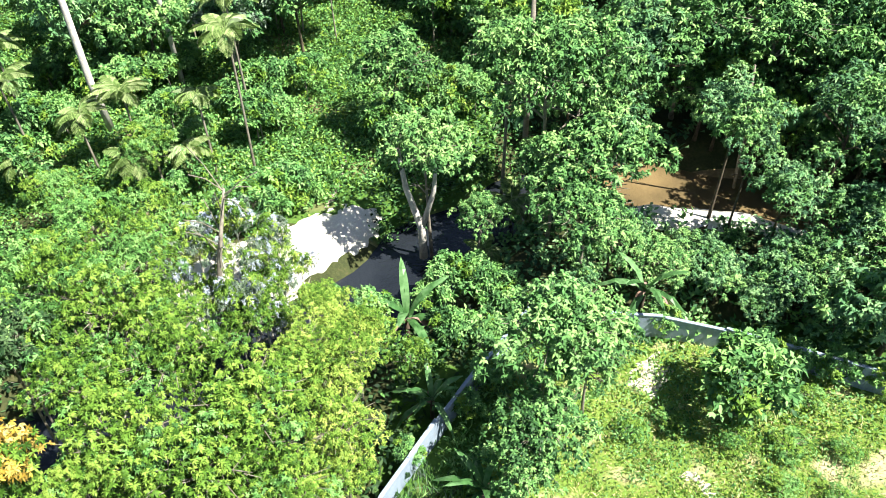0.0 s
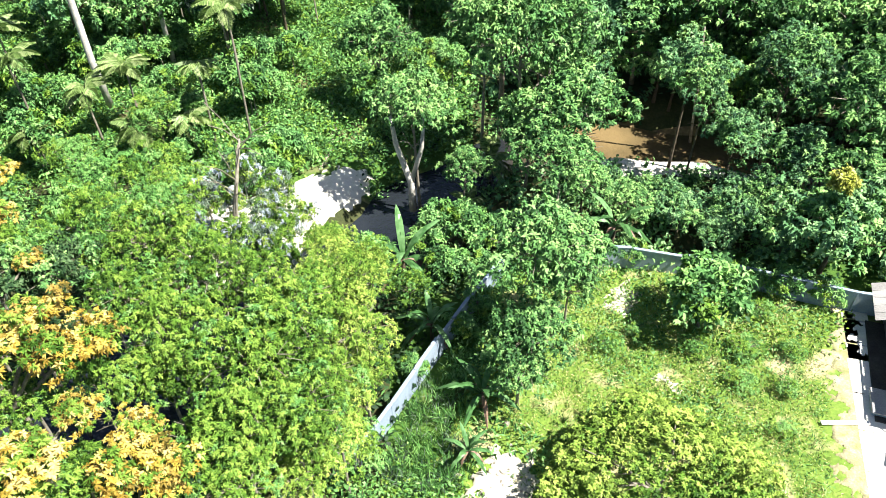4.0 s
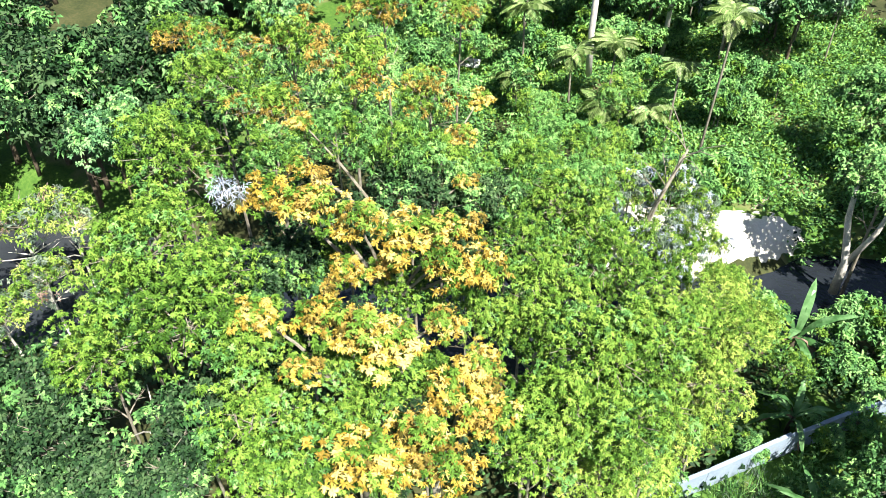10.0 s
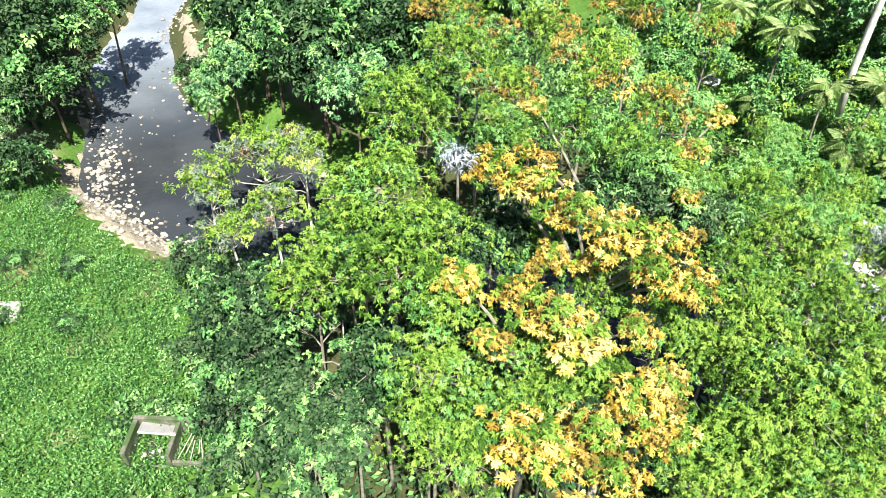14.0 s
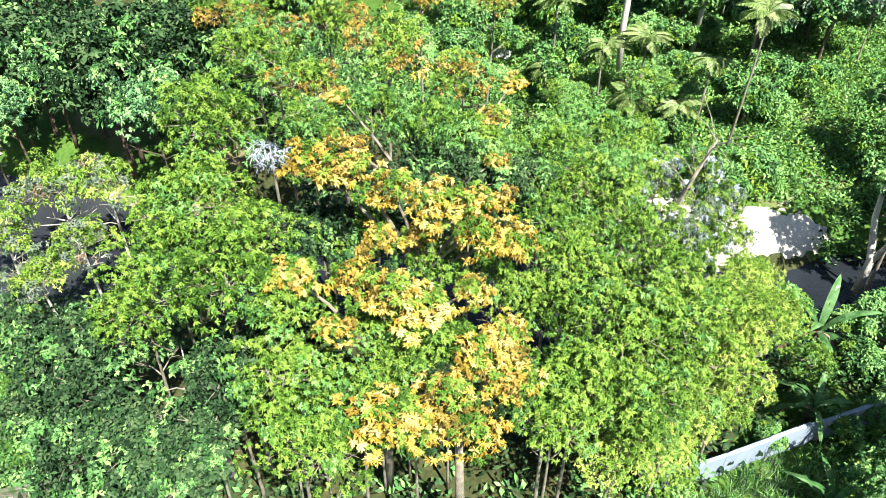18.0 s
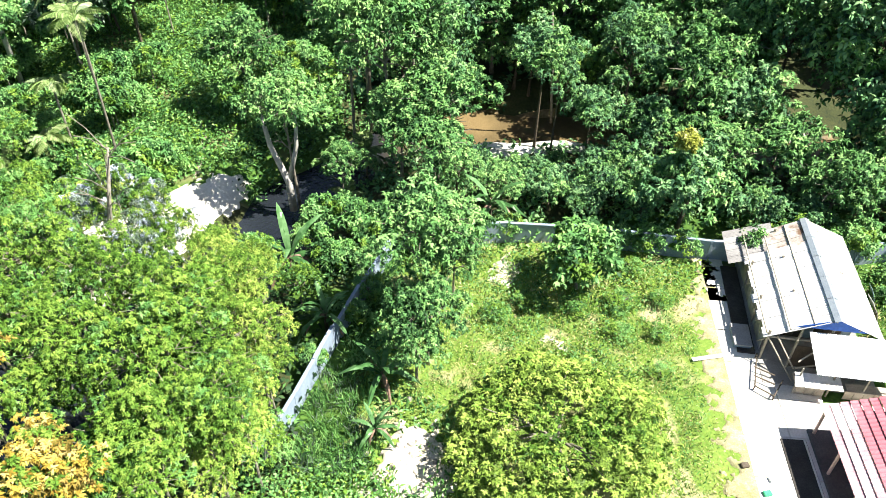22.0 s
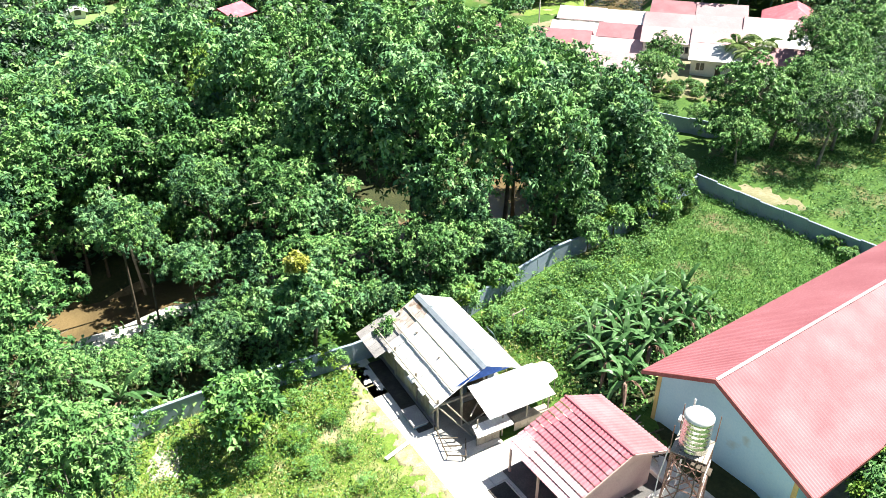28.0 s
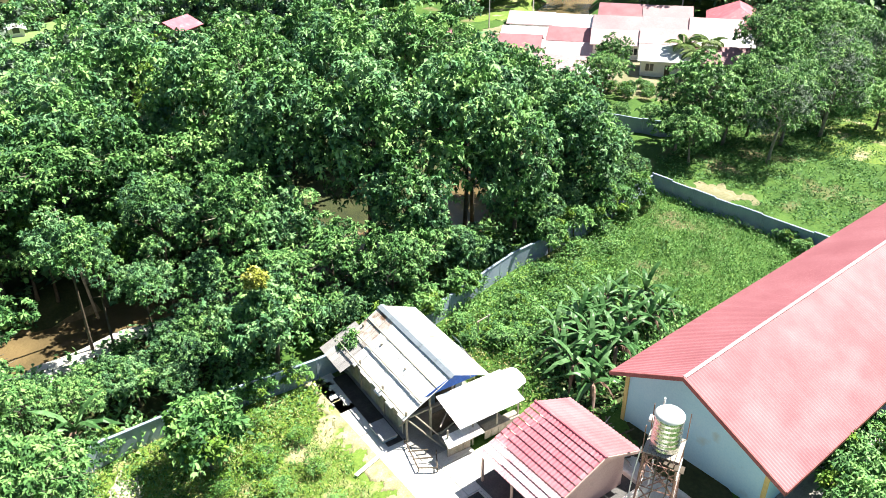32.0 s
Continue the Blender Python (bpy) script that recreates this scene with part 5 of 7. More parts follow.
# the grove on the near river bank
LIGHT_NEAR = "tall yellow-green tree with tufts of drooping leaves"
for kind, trunk, label, spots in (
    ("light", "bark", LIGHT_NEAR,
     ((-23.8, 9.5, 15.6, 4.0), (-27.6, 6.9, 13.0, 3.4), (-29.0, 10.5, 16.0, 3.6), (-24.4, 11.5, 16.5, 3.2), (-34.3, 16.4, 16.0, 4.2), (-39.4, 23.5, 16.0, 4.0), (-28.6, 9.3, 14.0, 3.0), (-29.9, 12.6, 16.0, 3.0), (-21.2, 11.0, 15.0, 2.6))),
    ("light", "bark", LIGHT_NEAR,
     ((-19.5, 9.4, 12.8, 3.2), (-16.3, 10.8, 12.2, 3.0), (-15.8, 8.2, 12.0, 2.8), (-15.7, 13.4, 13.0, 2.4), (-17.8, 13.2, 13.6, 2.2), (-15.5, 15.9, 12.6, 2.2), (-18.3, 8.1, 11.5, 2.6), (-19.1, 18.5, 13.2, 2.4), (-22.8, 17.2, 14.0, 2.4), (-16.7, 20.5, 12.8, 2.0), (-17.4, 14.7, 13.4, 2.0))),
    ("light", "bark", LIGHT_NEAR,
     ((-13.6, 23.1, 12.5, 3.6), (-13.1, 27.8, 12.5, 3.6), (-10.1, 22.5, 12.2, 3.8), (-8.9, 26.0, 12.0, 3.6), (-9.9, 18.7, 11.2, 3.2), (-7.7, 20.1, 11.0, 3.2), (-17.6, 31.5, 12.0, 3.6), (-16.7, 25.9, 13.0, 2.8), (-9.8, 16.5, 11.0, 2.8))),
    ("light", "bark", LIGHT_NEAR,
     ((-9.3, 24.2, 11.0, 3.6), (-8.0, 20.2, 10.5, 3.4), (-10.8, 18.2, 11.0, 3.4), (-7.2, 23.3, 9.5, 2.8), (-10.4, 27.0, 9.5, 3.0), (-16.1, 27.2, 11.0, 3.4), (-14.8, 21.3, 12.0, 2.6), (-13.1, 22.0, 11.5, 2.6))),
    ("olive", "bark", "olive green small-leaved tree leaning over the wall",
     ((-5.8, 27.6, 8.0, 3.0), (-7.2, 31.2, 7.0, 2.8), (-5.2, 25.7, 7.0, 2.4), (-7.3, 19.1, 8.0, 2.6), (-6.3, 22.1, 7.5, 2.4), (-8.5, 36.3, 7.0, 2.4), (-6.2, 35.1, 6.4, 2.4), (-8.4, 31.7, 8.4, 2.6), (-6.6, 31.6, 8.0, 2.6))),
    ("orange", "bark", "spreading tree with fading orange-brown leaf tips",
     ((-33.4, 29.7, 16.0, 4.4), (-34.4, 23.4, 16.0, 3.2), (-29.3, 32.5, 14.5, 3.4), (-39.6, 30.0, 16.0, 4.0), (-38.7, 38.3, 16.0, 4.0), (-43.3, 27.5, 15.0, 3.4), (-49.9, 28.3, 14.0, 3.4), (-37.6, 46.2, 13.0, 3.2))),
    ("feather", "bark", "feathery green tree in the middle of the grove",
     ((-26.3, 25.3, 15.5, 3.4), (-29.6, 24.2, 16.0, 2.6), (-24.3, 27.9, 14.5, 2.8), (-30.0, 20.2, 16.0, 2.6))),
    ("thicket", "bark", "shaded green tree inside the grove",
     ((-24.4, 25.2, 13.5, 3.0), (-23.0, 19.5, 13.5, 2.8), (-24.7, 16.5, 14.0, 2.6), (-21.4, 27.9, 12.5, 2.6), (-24.0, 13.5, 14.5, 2.2))),
    ("feather", "bark", "bushy light green tree on the river bank",
     ((-24.0, 36.0, 10.0, 3.4), (-24.8, 42.4, 8.0, 3.6), (-22.5, 46.4, 6.5, 3.4), (-26.5, 56.1, 5.0, 3.2), (-30.6, 48.4, 6.0, 2.8), (-20.5, 29.7, 11.5, 2.8), (-23.6, 30.4, 12.0, 2.4), (-20.5, 39.8, 8.0, 3.2))),
    ("sparse", "white", "half-bare tree with pale twigs leaning over the river",
     ((-49.6, 11.5, 6.6, 3.6), (-50.4, 7.3, 4.6, 3.2), (-46.3, 13.8, 7.6, 3.2), (-43.6, 6.8, 4.8, 3.0), (-43.3, 10.2, 6.0, 2.8))),
    ("thicket", "bark", "dark leafy tree of the near thicket",
     ((-35.8, 4.0, 5.6, 3.2), (-43.0, 3.8, 3.6, 2.6), (-29.8, 4.1, 7.4, 3.2), (-27.9, 2.1, 6.4, 3.0), (-24.6, 4.2, 8.4, 2.8), (-34.1, 1.5, 4.0, 2.6), (-21.4, 3.8, 8.4, 2.8), (-26.3, 1.4, 4.6, 2.6), (-30.6, 6.4, 9.0, 2.8), (-22.4, 8.0, 11.6, 2.8), (-22.0, 6.0, 9.6, 2.6), (-21.4, 12.4, 11.6, 2.4))),
    ("dark", "dark", DARK,
     ((-57.2, 20.7, 9.0, 4.4), (-63.8, 18.7, 8.5, 4.2), (-62.6, 14.2, 7.0, 3.6), (-47.3, 19.1, 11.0, 3.6), (-62.5, 11.8, 5.0, 2.6))),
):
    for x, y, zc, r in spots:
        plant(kind, x, y, zc, r * (0.92 if kind in ("light", "feather", "orange") else 1.0), label, trunk, "grove trees")


def clump_tree(kind, clumps, label, group):
    """A tree whose crown is several leaf clumps, each on its own limb."""
    n = len(clumps)
    x0, y0 = sum(c[0] for c in clumps) / n, sum(c[1] for c in clumps) / n
    low = min(c[2] for c in clumps)
    z0 = hz(x0, y0)
    t = thing("tree", label, "tree", group, at=pose(x0, y0, z0))
    part("trunk", Shape().tube([(0, 0, -0.3), (0.15, 0.1, (low - z0) * 0.4), (0.0, 0.0, low - z0 - 3)], [0.30, 0.24, 0.18], 8), M["bark"], t, smooth=True)
    for k, (x, y, zc, r) in enumerate(clumps):
        p = Vector((x - x0, y - y0, zc - z0))
        c = part("crown", CROWNS[kind][k % len(CROWNS[kind])], None, t)
        s = r / 5
        c.matrix_basis = Matrix.Translation(p) @ pose(0, 0, 0, 0, 0, 97 * k) @ Matrix.Diagonal((s, s * (0.85 + 0.1 * (k % 4)), s * 0.85, 1))
        part("limb", Shape().tube([(0, 0, low - z0 - 3.2), p * 0.6 + Vector((0, 0, (low - z0) * 0.34)), p], [0.12, 0.08, 0.03], 6), M["bark"], t)


clump_tree("gold", ((-24.7, 15.6, 18.6, 1.5), (-22.7, 16.5, 18.6, 1.7), (-20.8, 17.4, 18.0, 1.5), (-19.1, 19.1, 17.0, 1.6), (-17.6, 20.5, 17.0, 1.6), (-16.7, 19.1, 16.5, 1.6), (-15.4, 20.2, 16.0, 1.4)),
           "tree with clusters of bright yellow leaves", "yellowing trees")
clump_tree("gold", ((-20.9, 11.2, 16.6, 1.2), (-19.1, 13.3, 16.2, 1.5), (-17.5, 13.8, 16.0, 1.5), (-16.0, 14.3, 15.6, 1.5), (-18.3, 11.2, 15.0, 1.1), (-15.2, 16.8, 15.5, 1.1)),
           "tree with clusters of bright yellow leaves", "yellowing trees")
clump_tree("gold", ((-13.2, 15.0, 13.8, 1.6), (-11.5, 15.3, 13.4, 1.5), (-13.2, 12.7, 13.6, 1.4), (-14.3, 10.3, 13.4, 1.6), (-12.8, 10.9, 13.0, 1.6), (-11.4, 12.7, 13.0, 1.5), (-13.2, 17.1, 13.8, 1.2)),
           "tree with clusters of bright yellow leaves", "yellowing trees")
clump_tree("gold", ((-20.8, 16.4, 15.6, 1.1), (-19.8, 18.1, 15.2, 1.1), (-23.8, 29.0, 15.6, 1.0), (-26.4, 34.2, 14.6, 1.0), (-22.0, 27.1, 14.0, 0.9), (-27.2, 19.5, 17.0, 0.9), (-29.9, 22.3, 17.2, 0.8)),
           "tree with clusters of bright yellow leaves", "yellowing trees")
for x, y, zc, r in ((-15.9, 55.6, 1.5, 3.0), (-17.7, 52.4, 2.0, 3.0), (-0.8, 40.7, 1.4, 1.9), (1.9, 40.3, 1.3, 1.6), (2.3, 43.7, 1.8, 2.0), (-6.5, 42.0, 1.6, 1.8), (-1.7, 44.9, 2.0, 2.0), (0.4, 44.8, 2.4, 2.0), (-2.9, 43.5, 1.2, 1.5)):
    plant("bush", x, y, zc, r, "bright leafy bush on the river bank", "bark", "slope bushes", name="slope_bush", category="bush")
for x, y, r in ((0.3, 34.6, 1.2), (1.4, 36.9, 1.3), (-2.9, 30.9, 1.1), (5.6, 42.0, 1.5), (7.4, 41.6, 1.3), (9.4, 41.4, 1.4), (19.6, 40.0, 1.6), (21.6, 39.4, 1.5), (23.6, 38.8, 1.7), (26.4, 38.0, 1.4), (13.2, 42.6, 1.2)):
    plant("bush", x, y, 1.3, r, "creeper bush climbing the boundary wall", "bark", "wall bushes", name="wall_bush", category="bush")
for x, r, zc in ((31.5, 2.0, 3.2), (34.6, 2.2, 3.6), (39.5, 2.2, 3.4), (44.4, 2.0, 3.2), (57.0, 2.2, 3.6), (61.0, 2.4, 3.8), (65.0, 2.2, 3.6), (68.0, 2.4, 3.8), (72.0, 2.4, 3.8)):
    plant("bush", x, 37.0 - 0.105 * (x - 28.5) - 0.4, zc - 1.2, r, "vine bush hanging over the boundary wall", "dark", "wall bushes", name="wall_bush", category="bush")
br = np.random.default_rng(91)
for k in range(90):
    x, y = br.uniform(-54, 1), br.uniform(50, 97)
    if abs(x + 12.6) < 2.2 or (x > -24 and y < 61) or (abs(x + 33) < 3.2 and 52 < y < 63):
        continue
    plant("bush", x, y, br.uniform(1.5, 4) if y < 80 else br.uniform(3, 8), br.uniform(1.8, 3.2) if y < 80 else br.uniform(2.5, 4.5),
          "bushy green growth on the far slope", "bark", "slope bushes", name="slope_bush", category="bush")
for x, y, zc, r in ((8.0, 45.6, 2.2, 1.8), (19.6, 42.9, 2.6, 1.9), (24.0, 41.4, 2.8, 2.0), (33, 39.3, 3.2, 2.6), (36.5, 38.0, 3.0, 2.4), (47.5, 36.8, 3.0, 2.2), (59, 35.4, 3.4, 2.4), (63, 35.6, 3.6, 2.6), (69.5, 34.6, 3.6, 2.6), (73, 35.0, 3, 2.4), (76, 34.4, 3, 2.2)):
    plant("dark", x, y, zc, r, "low shady tree leaning over the boundary wall", "dark", "trees behind the wall")
for x, y, zc, r in ((8, 67, 4, 4), (14, 68, 4.5, 4.2), (20, 67.5, 4.5, 4.4), (26, 66, 4.5, 4.4), (31, 63.5, 4.5, 4.2), (36, 61, 4.5, 4), (41, 59.5, 5, 4), (18.8, 54.8, 10.4, 3.4), (28.0, 56.8, 9.5, 4.0),
                    (24.6, 63.6, 4.0, 4.2), (29.2, 60.1, 3.6, 4.2), (33.5, 65.3, 6.0, 4.8), (29.2, 67.8, 7.0, 4.8), (21.5, 66.4, 7.0, 3.6), (22.4, 50.5, 6.5, 3.2), (19.7, 52.6, 9.0, 2.6), (12, 50.2, 2.2, 2.0), (17.5, 48.6, 1.8, 2.2), (22.5, 47.6, 2.6, 2.6), (26.5, 48.6, 5.4, 3.4), (9.8, 53.5, 9, 3.6)):
    plant(("feather", "broad", "broad")[int(x) % 3] if y > 60 else "dark", x, y, zc, r, "dark shady tree beside the brown river", "dark", "trees behind the wall")
plant("dark", 27.0, 40.4, 5.4, 5.2, "round dark green tree with a spray of yellow leaves", "dark")
yel = thing("yellow_spray", "spray of bright yellow leaves in a dark tree", "foliage", at=pose(26.0, 40.4, 9.0) @ Matrix.Scale(0.8, 4))
yv, yq, _, _ = crown(4242, (1.2, 1.0, 1.5), 16, 8, 7, 0.4, 0.10, 0.4)
part("leaves", mesh_arrays("leaves", yv, yq, [M["leaf_lime"]]), None, yel)
plant("bush", 16.8, 35.6, 3.2, 3.3, "small spreading tree with large pale green leaves in the yard", "bark", name="yard_tree")
plant("mango", 11.3, 21.3, 1.9, 6.9, "dense rounded yellow-green fruit tree in the yard", "bark", name="fruit_tree", flat=0.86)
for x, y, r in ((94.6, 34.5, 6.4), (87.5, 32.0, 4.2), (90.5, 35.0, 4.6), (105.4, 54, 4.3), (115.5, 33.5, 5.0), (97, 31, 5), (79.5, 50, 5.4), (83, 56.5, 5.6), (100, 35, 5), (113, 35, 4.6), (121, 35, 5), (84, 63, 6), (90, 70, 5.8), (86, 62, 5), (87, 76, 6), (99, 43, 2.2), (97, 46.5, 1.8)):
    plant("broad", x, y, 7.5 if r > 5 else (4.5 if r > 3 else 1.6), r, "bushy tree beyond the boundary wall", "bark", "trees beyond the wall")
for x, y, r in ((94.5, 23.8, 5.6), (108.9, 21.4, 6.2), (102, 25, 5.6), (118, 24, 6.5), (127, 22, 6.5)):
    plant("bamboo", x, y, 7, r, "soft grey-green bamboo clump at the field edge", "bark", "bamboo clumps", name="bamboo_clump", category="bamboo")

# far woods: one tree after another in loose rows
FAR = []
fr = np.random.default_rng(31)
for k in range(1150):
    x, y = fr.uniform(-120, 240), fr.uniform(-40, 190)
    d = math.hypot(x, y)
    if d > 240 or (k > 420 and d < 158) or float(river_dist(x, y)) < 3:
        continue
    if k > 420 and (x < 40 or fr.uniform(0, 1) < 0.25 or (y < 30 and x < 190) or (120 < x < 170 and 40 < y < 96)):
        continue
    back = y > 72 and x < 62 and not (-24 < x < -3 and y < 92)
    right = k > 420 or (x > 60 and y > 56 + (x - 60) * 0.75 and not (91 < x < 160 and y < 100)) or (x > 128 and -20 < y < 40 and x > 150 - y * 0.2) or x > 165
    left = x < -62 and y > 34 or (x < -45 and y > 44) or (x < -80 and y < -4)
    if not (back or right or left):
        continue
    r = fr.uniform(4.2, 7.0)
    zc = hz(x, y) + (fr.uniform(4, 8) if d > 118 else fr.uniform(5, 10))
    if 5 < x < 95 and y > 82:
        zc = min(zc, 39 - 0.27 * d - 0.75 * r)
        zc = max(zc, 2.2)
        if 54 < x < 90 and 140 < y < 182:
            continue
    if d > 118:
        FAR.append((x, y, zc, r))
    else:
        plant("far" if d > 88 else ("feather", "broad", "vine", "dark", "broad")[k % 5], x, y, zc, r, "tree of the surrounding woods", "dark", "surrounding woods", name="woodland_tree")
for k in range(70):
    x, y = (fr.uniform(0, 62), fr.uniform(74, 108)) if k % 2 else (fr.uniform(-75, -18), fr.uniform(62, 104))
    if k % 2 == 0 and (y < 70 or x + y * 0.2 > -2):
        continue
    r = fr.uniform(4, 6)
    zc = fr.uniform(5, 9)
    if x > 5:
        zc = max(min(zc, 39 - 0.27 * math.hypot(x, y) - 0.75 * r), 2.0)
    plant("far" if k % 3 else "broad", x, y, zc, r, "tree of the surrounding woods", "dark", "surrounding woods", name="woodland_tree")
for k in range(85):
    x, y = fr.uniform(158, 225), fr.uniform(12, 70)
    if math.hypot(x - 157, y - 52) > 11:
        FAR.append((x, y, hz(x, y) + fr.uniform(5, 9), fr.uniform(5, 7.5)))
for k in range(430):
    x, y = fr.uniform(10, 115), fr.uniform(104, 260)
    if not (58 < x < 84 and 148 + (x - 58) * 0.5 < y < 172 + (x - 58) * 0.3) and math.hypot(x - 84, y - 139) > 7:
        FAR.append((x, y, hz(x, y) + fr.uniform(1.5, 2.6) + (4 if y > 190 else 0), fr.uniform(3.4, 5.4)))
for k in range(26):
    x, y = fr.uniform(140, 200), fr.uniform(104, 150)
    FAR.append((x, y, hz(x, y) + fr.uniform(3, 5), fr.uniform(4, 6)))
for k in range(34):
    x, y = fr.uniform(-98, -60), fr.uniform(46, 78)
    plant(("broad", "dark", "orange", "broad")[k % 4] if k % 4 != 2 or x > -72 else "broad", x, y, hz(x, y) + fr.uniform(4, 8), fr.uniform(4.2, 6.2), "tree of the surrounding woods", "dark", "surrounding woods", name="woodland_tree")
for kind, label, spots in (("light", "yellow-green tree rising out of the woods", ((46.1, 87.0, 13.0, 5.0), (24.8, 83.5, 9.0, 4.0), (39.5, 71.3, 13.0, 4.5))),
                           ("bamboo", "soft grey-green tree of the far bank", ((35.6, 91.7, 8.0, 4.6), (46.5, 106.9, 5.0, 4.6), (40.9, 113.0, 4.0, 4.6), (41.4, 94.5, 7.0, 4.4), (31.0, 98.0, 6.0, 4.6), (35.0, 106.0, 4.5, 4.6)))):
    for x, y, zc, r in spots:
        plant(kind, x, y, zc, r, label, "bark", "surrounding woods", name="woodland_tree")
for x, y, zc, r in ((132, 38.5, 7, 5.6), (126, 33, 7, 5.6), (138, 33, 7.5, 6.0), (146, 42, 7, 5.0), (144, 31, 8, 6.4), (119.5, 29.5, 6, 5.4), (151, 35, 8, 6), (112.3, 22.4, 4.6, 4.6), (115.9, 16.4, 4.4, 4.6), (124.8, 12.7, 5, 5), (112.7, 28.3, 5, 4.6), (103.1, 29.8, 5, 4.6), (126.0, 21.6, 5, 5), (114.5, 57.5, 4.8, 3.9)):
    plant("broad", x, y, zc, r, "dark bushy tree beside the village", "dark", "trees beyond the wall")
for x, y, r in ((110, 52.0, 1.6), (111.5, 49.2, 1.4), (108.4, 54.5, 1.5), (113.2, 51.4, 1.2), (107.0, 51.0, 1.7), (112.6, 46.4, 1.5), (109.0, 48.0, 1.2)):
    plant("bush", x, y, 1.0, r, "low shrub on the slope below the village", "bark", "village shrubs", name="shrub", category="shrub")
fv, fq, fs, total = [], [], [], 0
for k, (x, y, z, r) in enumerate(FAR):
    v, q, slot, mats = RAW["distant"]
    a = k * 2.4
    turn = np.array([[math.cos(a), -math.sin(a), 0], [math.sin(a), math.cos(a), 0], [0, 0, 1]])
    fv.append((v @ turn.T) * (r * 0.18) + np.array([x, y, z]))
    fq.append(q + total)
    fs.append(slot)
    total += len(v)
tagged(new("far_woods", mesh_arrays("far_woods", np.concatenate(fv), np.concatenate(fq), [M[m] for m in mats], np.concatenate(fs))), "dense dark green woods beyond the village", "woods", kind="stuff")

# ------------------------------------------------------------------ undergrowth, weeds and grass


def cover(name, poly, mats, per_area, per, length, width, tall, label, seed, away=1.0, upright=0.5, spread=0.5, keep_off=()):
    r = np.random.default_rng(seed)
    xs, ys = [p[0] for p in poly], [p[1] for p in poly]
    n = int((max(xs) - min(xs)) * (max(ys) - min(ys)) * per_area)
    x, y = r.uniform(min(xs), max(xs), n), r.uniform(min(ys), max(ys), n)
    keep = inside(poly, x, y) & (river_dist(x, y) > away)
    for bad in keep_off:
        keep &= ~inside(bad, x, y)
    x, y = x[keep], y[keep]
    n = len(x)
    lump = 0.5 + 0.5 * np.sin(x * 0.8 + seed) * np.sin(y * 0.9 + 2 * seed)
    z = height(x, y) + tall * r.uniform(0.1, 1, n) * (0.35 + 0.65 * lump)
    own = np.repeat(np.arange(n), per)
    base = np.stack([x, y, z], 1)[own] + r.normal(0, 1, (n * per, 3)) * np.array([spread, spread, spread * 0.3])
    way = r.normal(0, 1, (n * per, 3))
    way[:, 2] = np.abs(way[:, 2]) * upright + upright * 0.6
    way /= np.linalg.norm(way, axis=1, keepdims=True)
    v, q = leaf_quads(base, way, length, width, seed + 1)
    slot = (r.uniform(0, 1, n) * len(mats) * 0.999).astype(int)[own]
    return tagged(new(name, mesh_arrays(name, v, q, [M[m] for m in mats], slot)), label, "undergrowth", kind="stuff")


SAND = [(-23, 41.5), (-20.5, 39.5), (-15.5, 43), (-12, 47), (-9, 51.5), (-7, 55), (-10, 56.4), (-15, 53.2), (-21.5, 48.5), (-24, 44.5)]
FIELD = [(44, 34), (50, 33.5), (78.5, 31.5), (74, 11), (60, 13), (48, 17), (42, 24), (40, 33)]
MEADOW = [(-80, -8), (-70, -4), (-56, -2), (-46, 3), (-36, 0), (-30, 2), (-27, -2), (-34, -30), (-80, -30)]
cover("weedy_slope", [(-58, 48), (-42, 42), (-26, 45), (-21.5, 48.6), (-15, 53.4), (-10, 56.6), (-5, 60), (2, 68), (2, 98), (-60, 98)], ["leaf_feather", "leaf_bush", "leaf_light", "leaf_feather"], 3.2, 11, 0.38, 0.10, 1.3,
      "dense bright green weeds and creepers on the far slope", 11)
cover("bank_scrub", [(-8, 44), (30, 39.5), (52, 36), (72, 34), (70, 50), (40, 52), (0, 56), (-8, 50)], ["leaf_broad", "leaf_dark"], 1.0, 12, 0.5, 0.15, 1.5,
      "shady green scrub on the river bank", 12, 0.5)
cover("bank_weeds", [(-7, 50), (-2, 47.5), (6, 54), (12, 59), (8, 68), (-4, 66), (-9, 58)], ["leaf_feather", "leaf_bush", "leaf_thicket"], 2.6, 11, 0.42, 0.11, 1.3, "green weeds under the trees on the bank", 27, 0.6)
cover("forest_scrub", [(0, 66), (90, 66), (110, 110), (0, 110)], ["leaf_dark", "leaf_broad"], 0.45, 12, 0.8, 0.25, 2.5, "green forest undergrowth", 13)
# mostly dark leaves, so the canopy's shade is in the scrub's colour
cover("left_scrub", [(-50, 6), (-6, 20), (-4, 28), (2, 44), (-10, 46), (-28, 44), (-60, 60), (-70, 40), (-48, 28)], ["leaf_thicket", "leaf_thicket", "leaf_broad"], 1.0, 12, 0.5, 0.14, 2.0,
      "tangled green scrub under the trees, shade put in by dark leaves", 14, 1.0, keep_off=(SAND,))
RUBBLE = [(0.9, 19.6), (3.4, 20.2), (4.9, 22.4), (4.3, 25.0), (2.6, 25.6), (1.2, 23.4)]
cover("wall_side_weeds", [(-6, 19), (0, 20), (2, 25), (-1, 31), (2, 40), (4.5, 43.5), (10, 43), (8, 40), (4, 36), (3, 29), (6, 24), (3, 17), (-4, 14)], ["leaf_feather", "leaf_bush", "grass"], 2.2, 12, 0.5, 0.07, 0.9,
      "rank feathery weeds along the boundary wall", 15, upright=0.9, keep_off=(RUBBLE,))
